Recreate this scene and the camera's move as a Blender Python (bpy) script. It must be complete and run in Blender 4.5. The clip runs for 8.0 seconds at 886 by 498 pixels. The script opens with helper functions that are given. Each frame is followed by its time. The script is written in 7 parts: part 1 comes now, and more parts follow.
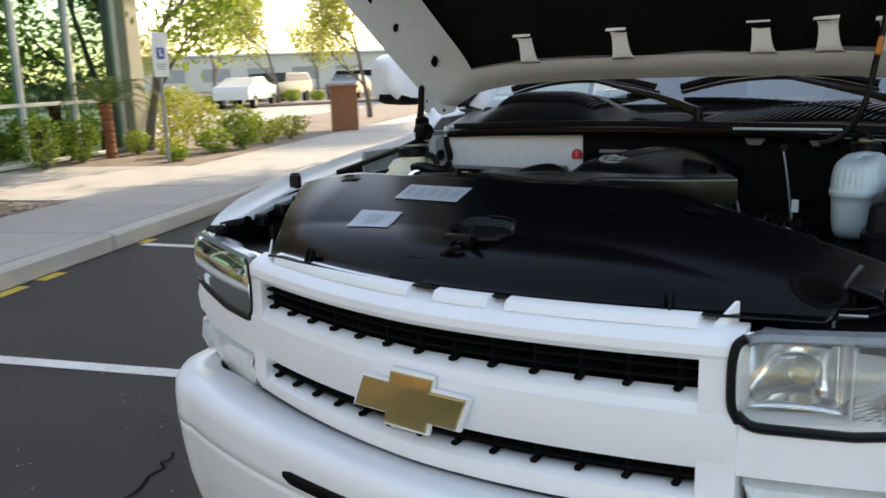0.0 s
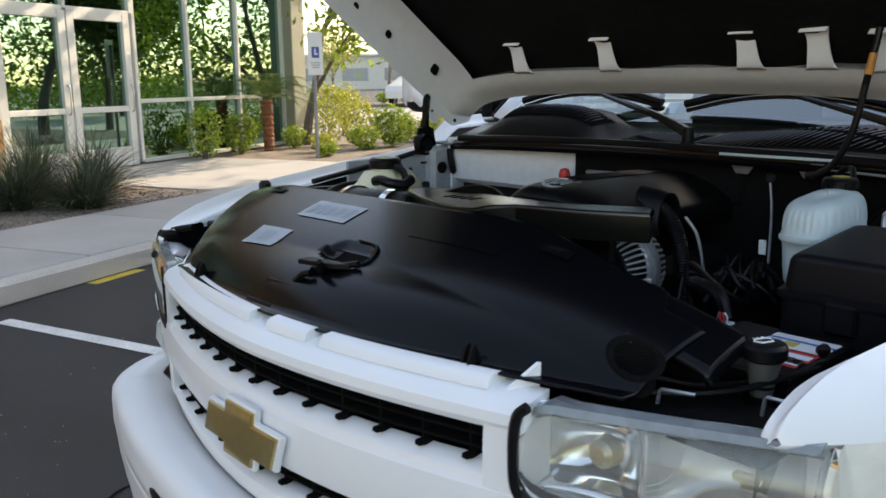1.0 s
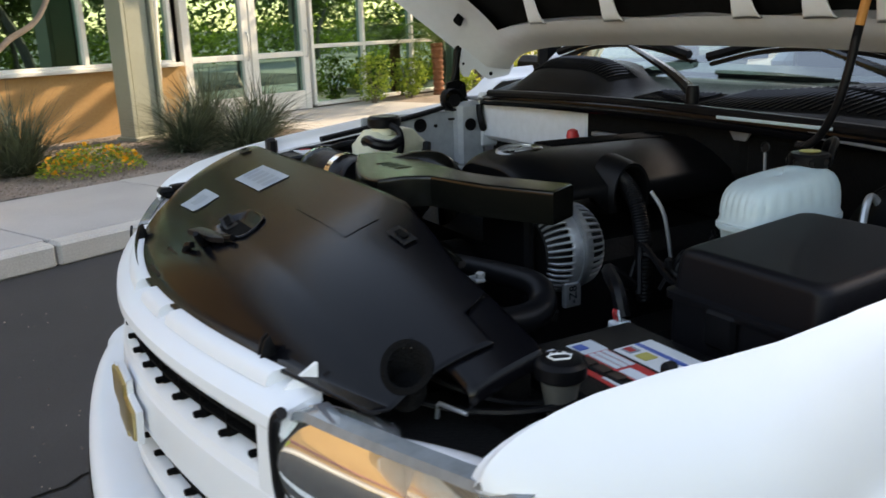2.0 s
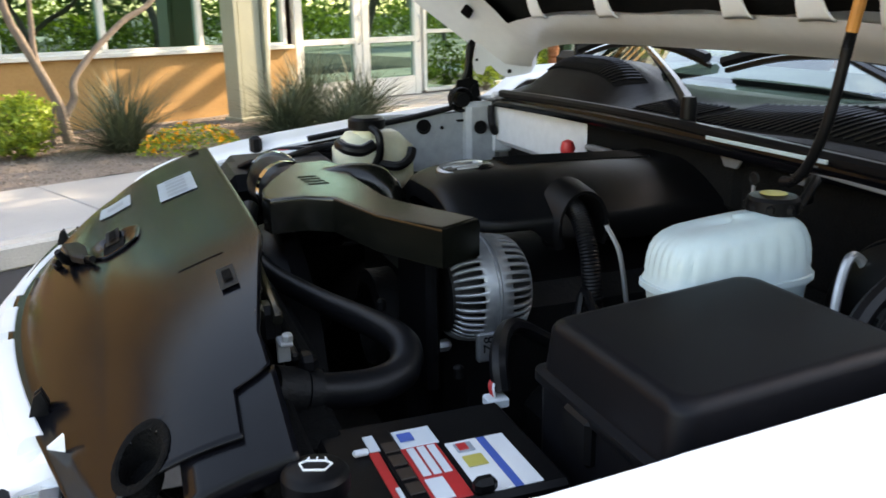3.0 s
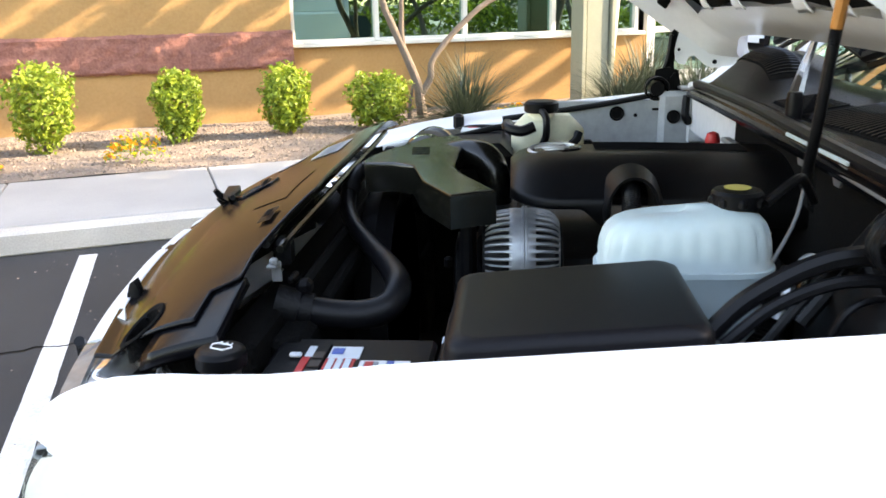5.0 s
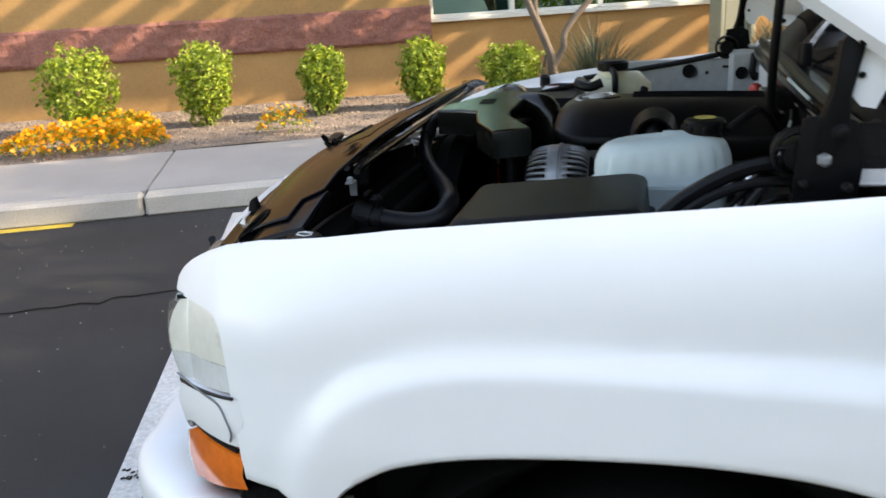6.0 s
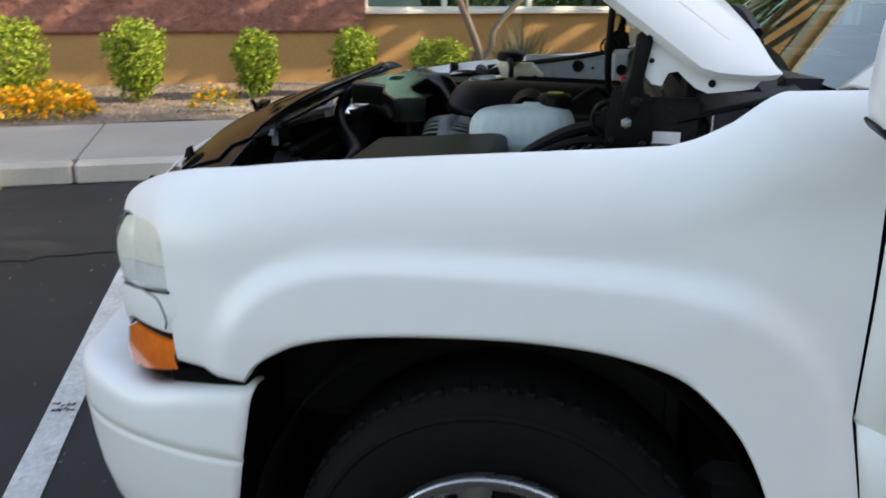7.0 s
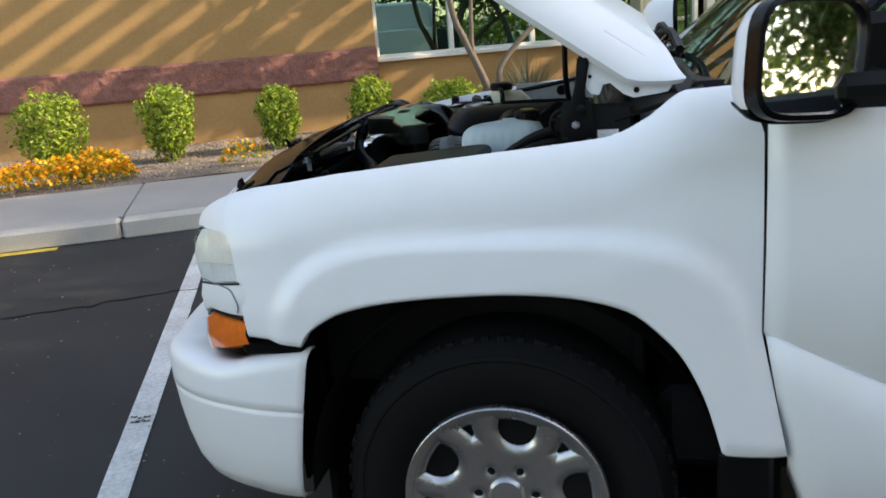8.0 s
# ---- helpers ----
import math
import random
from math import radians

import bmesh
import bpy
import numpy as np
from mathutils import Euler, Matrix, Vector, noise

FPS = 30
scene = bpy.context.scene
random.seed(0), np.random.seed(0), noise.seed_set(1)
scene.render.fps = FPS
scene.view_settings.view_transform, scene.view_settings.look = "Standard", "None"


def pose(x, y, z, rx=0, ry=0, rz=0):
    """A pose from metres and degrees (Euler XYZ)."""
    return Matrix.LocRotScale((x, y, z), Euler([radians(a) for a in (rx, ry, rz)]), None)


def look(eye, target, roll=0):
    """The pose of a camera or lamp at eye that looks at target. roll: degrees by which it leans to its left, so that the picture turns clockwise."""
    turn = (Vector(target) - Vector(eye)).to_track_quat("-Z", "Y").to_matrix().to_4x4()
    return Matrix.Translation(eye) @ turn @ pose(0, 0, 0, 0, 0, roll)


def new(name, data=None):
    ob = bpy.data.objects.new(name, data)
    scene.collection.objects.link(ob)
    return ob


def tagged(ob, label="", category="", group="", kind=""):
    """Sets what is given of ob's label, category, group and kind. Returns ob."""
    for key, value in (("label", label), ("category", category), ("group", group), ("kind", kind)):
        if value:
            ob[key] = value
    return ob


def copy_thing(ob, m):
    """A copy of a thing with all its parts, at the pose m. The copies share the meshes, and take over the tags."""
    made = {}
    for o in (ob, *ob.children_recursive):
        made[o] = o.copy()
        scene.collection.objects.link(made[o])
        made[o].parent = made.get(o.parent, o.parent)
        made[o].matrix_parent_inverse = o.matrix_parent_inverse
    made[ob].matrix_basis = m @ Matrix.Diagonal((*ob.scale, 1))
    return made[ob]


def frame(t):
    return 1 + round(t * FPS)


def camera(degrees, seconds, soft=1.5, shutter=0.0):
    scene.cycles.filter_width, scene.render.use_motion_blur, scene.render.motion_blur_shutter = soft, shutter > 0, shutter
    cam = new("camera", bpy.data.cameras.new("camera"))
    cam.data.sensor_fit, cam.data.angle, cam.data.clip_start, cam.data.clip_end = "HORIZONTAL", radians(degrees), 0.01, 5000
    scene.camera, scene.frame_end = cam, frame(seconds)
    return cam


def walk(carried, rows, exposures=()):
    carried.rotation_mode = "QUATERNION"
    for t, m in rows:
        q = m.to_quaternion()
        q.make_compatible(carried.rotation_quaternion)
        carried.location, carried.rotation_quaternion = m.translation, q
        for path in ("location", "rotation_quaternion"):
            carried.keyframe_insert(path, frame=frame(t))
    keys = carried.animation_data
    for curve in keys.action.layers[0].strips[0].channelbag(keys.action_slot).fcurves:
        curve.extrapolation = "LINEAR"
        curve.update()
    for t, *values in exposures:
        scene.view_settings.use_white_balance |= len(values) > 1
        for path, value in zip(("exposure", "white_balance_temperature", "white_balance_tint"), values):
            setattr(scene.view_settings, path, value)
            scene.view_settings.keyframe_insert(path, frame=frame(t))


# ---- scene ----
cam = camera(55.4, 8.0, soft=1.6, shutter=0.25)
PATH = [
    (0, (0.880, -1.047, 1.379), (-0.276, 0.533, 0.971), -1.90),
    (0.2, (0.994, -0.977, 1.382), (-0.260, 0.522, 0.957), -1.22),
    (0.4, (1.082, -0.899, 1.389), (-0.219, 0.545, 0.920), 0.41),
    (0.5, (1.112, -0.857, 1.392), (-0.203, 0.575, 0.920), 0.28),
    (0.7, (1.162, -0.747, 1.383), (-0.206, 0.650, 0.965), -0.68),
    (0.8, (1.179, -0.695, 1.384), (-0.223, 0.673, 0.978), -0.79),
    (1, (1.202, -0.588, 1.390), (-0.253, 0.726, 0.993), -0.65),
    (1.2, (1.245, -0.511, 1.408), (-0.245, 0.747, 0.967), -1.77),
    (2.3, (1.416, 0.044, 1.415), (-0.325, 0.880, 0.896), -0.09),
    (2.5, (1.383, 0.133, 1.422), (-0.368, 0.958, 0.920), 1.18),
    (2.7, (1.365, 0.207, 1.416), (-0.395, 1.026, 0.935), 0.36),
    (3, (1.337, 0.294, 1.421), (-0.471, 0.951, 0.875), -0.90),
    (3.2, (1.326, 0.366, 1.412), (-0.533, 0.903, 0.908), -1.55),
    (3.5, (1.315, 0.500, 1.418), (-0.581, 0.844, 0.882), 0.33),
    (3.7, (1.321, 0.569, 1.414), (-0.588, 0.825, 0.874), 1.13),
    (3.8, (1.325, 0.603, 1.411), (-0.584, 0.770, 0.841), 1.77),
    (4, (1.329, 0.636, 1.404), (-0.583, 0.763, 0.832), 2.63),
    (4.2, (1.350, 0.651, 1.399), (-0.564, 0.636, 0.821), -0.20),
    (5.3, (1.686, 0.825, 1.434), (-0.211, 0.556, 0.861), -0.80),
    (5.5, (1.759, 0.896, 1.433), (-0.110, 0.510, 0.835), -0.52),
    (5.7, (1.815, 0.933, 1.429), (-0.019, 0.442, 0.800), -0.60),
    (6, (1.879, 0.955, 1.423), (0.042, 0.444, 0.818), -3.48),
    (6.2, (1.974, 0.983, 1.422), (0.115, 0.584, 0.801), -3.82),
    (6.3, (2.006, 0.989, 1.421), (0.144, 0.665, 0.770), -3.59),
    (6.5, (2.046, 1.016, 1.428), (0.187, 0.783, 0.728), -2.10),
    (6.7, (2.097, 1.034, 1.430), (0.228, 0.817, 0.752), -0.60),
    (7, (2.200, 1.096, 1.418), (0.329, 0.749, 0.800), 0.39),
    (7.2, (2.257, 1.129, 1.399), (0.425, 0.707, 0.717), 2.05),
    (7.4, (2.334, 1.157, 1.406), (0.499, 0.733, 0.732), 0.84),
    (7.5, (2.386, 1.168, 1.418), (0.533, 0.731, 0.807), 0.54),
    (7.7, (2.486, 1.184, 1.422), (0.603, 0.728, 0.925), -3.08),
    (7.8, (2.535, 1.192, 1.422), (0.645, 0.767, 0.926), -3.48),
    (8, (2.627, 1.230, 1.432), (0.743, 0.814, 0.907), -4.65),
]
EXPO = [(0.0, 2.0, 8700, 14), (1.0, 1.97, 8700, 14), (2.5, 2.52, 9500, 15), (3.5, 3.32, 9200, 15), (4.0, 3.68, 8900, 15), (5.5, 2.82, 9100, 16), (6.5, 2.10, 9000, 15), (8.0, 1.92, 8500, 12)]
walk(cam, [(t, look(eye, target, roll)) for t, eye, target, roll in PATH], EXPO)

# ---- daylight: low sun from behind the vehicle, clear sky ----
SUN_TO = Vector((-0.10, 0.88, 0.50)).normalized()
world = bpy.data.worlds.new("sky")
scene.world = world
world.use_nodes = True
sky = world.node_tree.nodes.new("ShaderNodeTexSky")
sky.sky_type = "NISHITA"
sky.sun_disc = False
sky.sun_elevation = math.asin(SUN_TO.z)
sky.sun_rotation = math.atan2(SUN_TO.x, SUN_TO.y)
sky.dust_density = 0.8
back = world.node_tree.nodes["Background"]
back.inputs["Strength"].default_value = 0.15
world.node_tree.links.new(sky.outputs["Color"], back.inputs["Color"])
sun = new("sun", bpy.data.lights.new("sun", "SUN"))
sun.data.energy = 2.1
sun.data.angle = radians(0.6)
sun.data.color = (1.0, 0.93, 0.82)
sun.matrix_world = look(SUN_TO * 40, (0, 0, 0))

# ---- materials ----
def mat(name, col, rough=0.5, metal=0.0, var=0.15, scale=5.0, fine=60.0, bump=0.0, bscale=120.0, coat=0.0, ior=1.5, rnd=0.0, island=0.0, col2=None, trans=0.0, sss=0.0, rvar=0.08):
    m = bpy.data.materials.new(name)
    m.use_nodes = True
    nt = m.node_tree
    N, L = nt.nodes, nt.links
    b = N["Principled BSDF"]
    tc = N.new("ShaderNodeTexCoord")
    n1, n2 = N.new("ShaderNodeTexNoise"), N.new("ShaderNodeTexNoise")
    n1.inputs["Scale"].default_value, n2.inputs["Scale"].default_value = scale, fine
    n1.inputs["Detail"].default_value, n2.inputs["Detail"].default_value = 5, 3
    L.new(tc.outputs["Object"], n1.inputs["Vector"])
    L.new(tc.outputs["Object"], n2.inputs["Vector"])
    add = N.new("ShaderNodeMath")
    add.operation = "ADD"
    L.new(n1.outputs["Fac"], add.inputs[0])
    L.new(n2.outputs["Fac"], add.inputs[1])
    rng = N.new("ShaderNodeMapRange")
    rng.inputs["From Min"].default_value, rng.inputs["From Max"].default_value = 0.6, 1.4
    L.new(add.outputs[0], rng.inputs["Value"])
    mix = N.new("ShaderNodeMix")
    mix.data_type = "RGBA"
    c2 = col2 if col2 else tuple(min(1.0, c * (1 + var)) for c in col)
    c1 = col if col2 else tuple(c * (1 - var) for c in col)
    mix.inputs["A"].default_value, mix.inputs["B"].default_value = (*c1, 1), (*c2, 1)
    L.new(rng.outputs["Result"], mix.inputs["Factor"])
    out = mix.outputs["Result"]
    if rnd or island:
        if rnd:
            src = N.new("ShaderNodeObjectInfo").outputs["Random"]
        else:
            src = N.new("ShaderNodeNewGeometry").outputs["Random Per Island"]
        hs = N.new("ShaderNodeHueSaturation")
        v = N.new("ShaderNodeMapRange")
        a = rnd or island
        v.inputs["To Min"].default_value, v.inputs["To Max"].default_value = 1 - a, 1 + a
        L.new(src, v.inputs["Value"])
        L.new(v.outputs["Result"], hs.inputs["Value"])
        L.new(out, hs.inputs["Color"])
        out = hs.outputs["Color"]
    L.new(out, b.inputs["Base Color"])
    rr = N.new("ShaderNodeMapRange")
    rr.inputs["To Min"].default_value, rr.inputs["To Max"].default_value = max(0.02, rough - rvar), min(1, rough + rvar)
    L.new(n1.outputs["Fac"], rr.inputs["Value"])
    L.new(rr.outputs["Result"], b.inputs["Roughness"])
    b.inputs["Metallic"].default_value = metal
    b.inputs["IOR"].default_value = ior
    b.inputs["Coat Weight"].default_value = coat
    b.inputs["Coat Roughness"].default_value = 0.04
    b.inputs["Transmission Weight"].default_value = trans
    if sss:
        b.inputs["Subsurface Weight"].default_value = sss
        b.inputs["Subsurface Radius"].default_value = (0.02, 0.02, 0.02)
    if bump:
        bn = N.new("ShaderNodeTexNoise")
        bn.inputs["Scale"].default_value, bn.inputs["Detail"].default_value = bscale, 4
        L.new(tc.outputs["Object"], bn.inputs["Vector"])
        bp = N.new("ShaderNodeBump")
        bp.inputs["Strength"].default_value, bp.inputs["Distance"].default_value = bump, 0.01
        L.new(bn.outputs["Fac"], bp.inputs["Height"])
        L.new(bp.outputs["Normal"], b.inputs["Normal"])
    return m


def leaf_mat(name, c1, c2, through_amount=0.35):
    """Leaves: diffuse with light passing through, hue by leaf."""
    m = bpy.data.materials.new(name)
    m.use_nodes = True
    N, L = m.node_tree.nodes, m.node_tree.links
    b = N["Principled BSDF"]
    g = N.new("ShaderNodeNewGeometry")
    mix = N.new("ShaderNodeMix")
    mix.data_type = "RGBA"
    mix.inputs["A"].default_value, mix.inputs["B"].default_value = (*c1, 1), (*c2, 1)
    L.new(g.outputs["Random Per Island"], mix.inputs["Factor"])
    L.new(mix.outputs["Result"], b.inputs["Base Color"])
    b.inputs["Roughness"].default_value = 0.5
    t = N.new("ShaderNodeBsdfTranslucent")
    L.new(mix.outputs["Result"], t.inputs["Color"])
    ms = N.new("ShaderNodeMixShader")
    ms.inputs[0].default_value = through_amount
    L.new(b.outputs[0], ms.inputs[1])
    L.new(t.outputs[0], ms.inputs[2])
    L.new(ms.outputs[0], N["Material Output"].inputs["Surface"])
    return m


def pane_mat(name, tint, gloss, rough=0.01, clear=0.5, haze=0.0, sheen=(0.95, 1.0, 0.98)):
    """Glass pane: clear, tinted, with a mirror-like face."""
    m = bpy.data.materials.new(name)
    m.use_nodes = True
    N, L = m.node_tree.nodes, m.node_tree.links
    N.remove(N["Principled BSDF"])
    tr = N.new("ShaderNodeBsdfTransparent")
    tr.inputs["Color"].default_value = (*[c * clear for c in tint], 1)
    gl = N.new("ShaderNodeBsdfGlossy")
    gl.inputs["Roughness"].default_value = rough
    gl.inputs["Color"].default_value = (*sheen, 1)
    fr = N.new("ShaderNodeFresnel")
    fr.inputs["IOR"].default_value = gloss
    ms = N.new("ShaderNodeMixShader")
    L.new(fr.outputs[0], ms.inputs[0])
    L.new(tr.outputs[0], ms.inputs[1])
    L.new(gl.outputs[0], ms.inputs[2])
    top = ms
    if haze:
        df = N.new("ShaderNodeBsdfDiffuse")
        df.inputs["Color"].default_value = (0.72, 0.71, 0.66, 1)
        top = N.new("ShaderNodeMixShader")
        top.inputs[0].default_value = haze
        L.new(ms.outputs[0], top.inputs[1])
        L.new(df.outputs[0], top.inputs[2])
    L.new(top.outputs[0], N["Material Output"].inputs["Surface"])
    return m


M_PAINT = mat("white_paint", (0.82, 0.83, 0.84), 0.42, var=0.02, scale=2, fine=9, coat=0.3, rvar=0.05)
M_PAINT_IN = mat("white_paint_inner", (0.84, 0.835, 0.82), 0.36, var=0.05, scale=6, fine=40, coat=0.4)
# White inner paint, darkened in its colour to imitate the bay's shade.
M_WING_IN = mat("shaded_inner_paint", (0.33, 0.355, 0.37), 0.55, var=0.18, scale=9, fine=50)
# Firewall white lowered to stand for shade under the raised bonnet.
M_FIREP = mat("shaded_white_paint", (0.60, 0.62, 0.64), 0.5, var=0.10, scale=5, fine=40)
M_FUSE = mat("grained_black_plastic", (0.0055, 0.0055, 0.0070), 0.42, var=0.2, bump=0.06, bscale=900, ior=1.25)
# White label paper with the bay's shade mixed into its colour.
M_STICKER = mat("shaded_white_sticker", (0.34, 0.39, 0.43), 0.4, var=0.12, scale=18)
M_CAST = mat("dull_grey_cast_alloy", (0.34, 0.36, 0.38), 0.46, metal=0.75, var=0.25, scale=20, bump=0.08, bscale=400)
M_ECOV = mat("matt_black_plastic", (0.0035, 0.0035, 0.004), 0.40, var=0.3, scale=8, bump=0.05, bscale=700, ior=1.29, rvar=0.1)
M_BLACK = mat("black_plastic", (0.0045, 0.0045, 0.0052), 0.38, var=0.3, bump=0.10, bscale=900, ior=1.22)
M_GLOSS = mat("gloss_black_plastic", (0.006, 0.006, 0.007), 0.14, var=0.2, ior=1.5)
M_COVER = mat("satin_black_plastic", (0.003, 0.003, 0.004), 0.21, var=0.25, bump=0.02, bscale=700, ior=1.265, rvar=0.05)
M_RUBBER = mat("rubber", (0.005, 0.005, 0.006), 0.40, var=0.35, bump=0.06, bscale=300, ior=1.30)
M_TYRE = mat("tyre_rubber", (0.005, 0.005, 0.0055), 0.7, ior=1.25, var=0.3, bump=0.15, bscale=200)
M_DARK = mat("dark_metal", (0.006, 0.006, 0.0065), 0.55, metal=0.0, var=0.4, bump=0.2, bscale=150, ior=1.3)
# Felt black, also used to put deep shade into gaps and hidden faces.
M_FELT_SHADE = mat("near_black_matt", (0.004, 0.004, 0.004), 0.95, var=0.4, bump=0.5, bscale=260, ior=1.2)
M_FELT = mat("near_black_matt", (0.0102, 0.0102, 0.0102), 0.95, var=0.4, bump=0.5, bscale=260, ior=1.2)
M_ALU = mat("cast_aluminium", (0.50, 0.52, 0.54), 0.38, metal=0.8, var=0.15, bump=0.05, bscale=500)
M_RIM = mat("brushed_wheel_metal", (0.46, 0.46, 0.47), 0.28, metal=0.9, var=0.08, bump=0.05, bscale=200)
M_CHROME = mat("chrome", (0.85, 0.86, 0.88), 0.09, metal=1.0, var=0.03, rvar=0.03)
M_GOLD = mat("gold_emblem", (0.56, 0.41, 0.17), 0.30, metal=0.8, var=0.10, scale=9, bump=0.02, bscale=300)
M_TANK = mat("milky_plastic", (0.45, 0.555, 0.58), 0.38, var=0.06, scale=14, sss=0.35)
M_TANK_OLD = mat("aged_milky_plastic", (0.72, 0.69, 0.50), 0.45, var=0.1, scale=12, sss=0.3)
M_LABEL = mat("paper_label", (0.62, 0.67, 0.70), 0.45, var=0.06)
M_PRINT = mat("grey_print", (0.28, 0.32, 0.35), 0.5, var=0.1)
M_FAINT = mat("faint_print", (0.27, 0.31, 0.345), 0.5, var=0.08)
# Pale funnel plastic, darkened in colour as if standing in shadow.
M_FUNNEL = mat("shaded_cream_plastic", (0.075, 0.075, 0.068), 0.5, var=0.1, scale=12)
M_LIP = mat("grey_primer", (0.13, 0.13, 0.135), 0.5, var=0.15, scale=20)
# Olive in the base colour imitates trees mirrored in the black plastic.
M_DUCT = mat("olive_reflection_black_plastic", (0.006, 0.006, 0.0045), 0.19, var=0.25, bump=0.02, bscale=600, ior=1.46)
M_RED = mat("red_print", (0.55, 0.03, 0.03), 0.4, var=0.12)
M_BLUE = mat("blue_print", (0.05, 0.12, 0.42), 0.4, var=0.12)
M_YELLOWP = mat("yellow_print", (0.50, 0.42, 0.10), 0.45, var=0.12)
M_AMBER = mat("amber_lens", (0.85, 0.17, 0.015), 0.16, var=0.12, scale=30, coat=0.5)
M_LAMPW = mat("frosted_lens", (0.66, 0.68, 0.67), 0.22, var=0.1, scale=20, coat=0.6)
M_CREAM = mat("cream_frosted_plastic", (0.74, 0.72, 0.64), 0.3, var=0.08, scale=18, coat=0.5)
M_REFLECTOR = mat("lamp_reflector", (0.92, 0.94, 0.96), 0.10, metal=0.80, var=0.05, scale=30, rvar=0.06)
# Diffuse white in this colour imitates sky mirrored in the outer bowl.
M_REFLECT2 = mat("whitened_lamp_reflector", (0.92, 0.93, 0.94), 0.22, metal=0.35, var=0.05, scale=30)
M_DISC = mat("dull_grey_plastic", (0.26, 0.26, 0.255), 0.4, var=0.15, scale=30)
M_BULB = mat("dull_bulb_shield", (0.55, 0.50, 0.36), 0.35, metal=0.6, var=0.2, scale=40)
M_GROOVE_SHADE = mat("groove_shade_grey", (0.20, 0.21, 0.22), 0.6, var=0.1)
M_LENS = pane_mat("clear_lamp_lens", (0.97, 0.97, 0.95), 1.45, 0.04, clear=0.97, haze=0.07)
M_LENSEDGE = mat("smoky_clear_plastic", (0.20, 0.225, 0.235), 0.14, var=0.2, scale=20, coat=0.5)
M_FLUTE = pane_mat("fluted_lamp_lens", (0.97, 0.97, 0.95), 1.5, 0.08, clear=0.95, haze=0.10)
M_GLASS = pane_mat("vehicle_glass", (0.55, 0.72, 0.72), 2.9, 0.008, clear=0.8)
M_WINDOW = pane_mat("tinted_window_glass", (0.22, 0.52, 0.46), 4.0, 0.012, clear=0.28, sheen=(0.52, 0.88, 0.78))
M_MIRROR = mat("mirror_glass", (0.9, 0.92, 0.92), 0.02, metal=1.0, var=0.0, rvar=0.0)
M_ASPHALT = mat("asphalt", (0.010, 0.010, 0.0115), 0.85, var=0.0, scale=1.3, fine=160, bump=0.6, bscale=220, col2=(0.041, 0.041, 0.042))
M_LINE = mat("road_paint", (0.40, 0.40, 0.39), 0.6, scale=4, fine=55, bump=0.3, bscale=220, col2=(0.82, 0.82, 0.8))
M_YELLOW = mat("yellow_road_paint", (0.55, 0.38, 0.05), 0.65, var=0.3, scale=9, fine=60, bump=0.3, bscale=200)
M_CONC = mat("concrete", (0.30, 0.295, 0.285), 0.85, scale=1.6, fine=90, bump=0.25, bscale=150, col2=(0.42, 0.41, 0.395), rnd=0.05)
M_FARROAD = mat("pale_concrete", (0.26, 0.24, 0.22), 0.9, scale=0.7, fine=20, bump=0.2, bscale=60, col2=(0.36, 0.34, 0.31))
M_KERB = mat("kerb_concrete", (0.36, 0.34, 0.31), 0.88, scale=2.5, fine=80, bump=0.35, bscale=120, col2=(0.52, 0.50, 0.46), rnd=0.06)
M_GRAVEL = mat("gravel_bed", (0.14, 0.11, 0.09), 0.95, scale=3, fine=45, bump=1.0, bscale=60, col2=(0.27, 0.22, 0.185))
M_STONE = mat("gravel_stone", (0.22, 0.18, 0.15), 0.9, var=0.25, scale=12, island=0.4)
M_STUCCO = mat("tan_stucco", (0.33, 0.185, 0.072), 0.9, scale=1.2, fine=30, bump=0.35, bscale=130, col2=(0.42, 0.25, 0.105))
M_BAND = mat("split_red_stone", (0.17, 0.062, 0.05), 0.9, scale=5, fine=40, bump=1.0, bscale=30, col2=(0.33, 0.15, 0.12), rnd=0.08)
M_FRAME = mat("white_window_metal", (0.68, 0.68, 0.64), 0.4, var=0.05, scale=3)
M_COLUMN = mat("grey_green_painted_steel", (0.27, 0.28, 0.22), 0.5, var=0.08, scale=3)
M_INTERIOR = mat("dark_grey_interior", (0.10, 0.10, 0.09), 0.9, var=0.3, scale=1.0)
M_BARK = mat("grey_bark", (0.15, 0.12, 0.10), 0.9, var=0.3, scale=9, fine=60, bump=0.6, bscale=60)
M_BARK_RED = mat("palm_bark", (0.26, 0.10, 0.05), 0.95, var=0.35, scale=16, bump=0.9, bscale=45)
M_LEAF = leaf_mat("hedge_leaf", (0.09, 0.17, 0.015), (0.38, 0.48, 0.06))
M_LEAF_T = leaf_mat("tree_leaf", (0.09, 0.16, 0.02), (0.36, 0.46, 0.07), 0.55)
M_FROND = leaf_mat("palm_leaf", (0.03, 0.07, 0.012), (0.12, 0.20, 0.04), 0.3)
M_LEAF_Y = leaf_mat("yellow_green_leaf", (0.16, 0.22, 0.025), (0.55, 0.52, 0.08))
M_BLADE = leaf_mat("grey_green_blade", (0.022, 0.036, 0.020), (0.11, 0.135, 0.08), 0.15)
M_LEAF_S = leaf_mat("shade_tree_leaf", (0.035, 0.075, 0.014), (0.15, 0.21, 0.04), 0.25)
M_FLOWER = leaf_mat("orange_petal", (0.74, 0.26, 0.008), (0.88, 0.45, 0.015), 0.25)
M_SIGN = mat("sign_white", (0.75, 0.76, 0.76), 0.4, var=0.04)
M_SIGNB = mat("sign_blue", (0.04, 0.10, 0.32), 0.4, var=0.08)
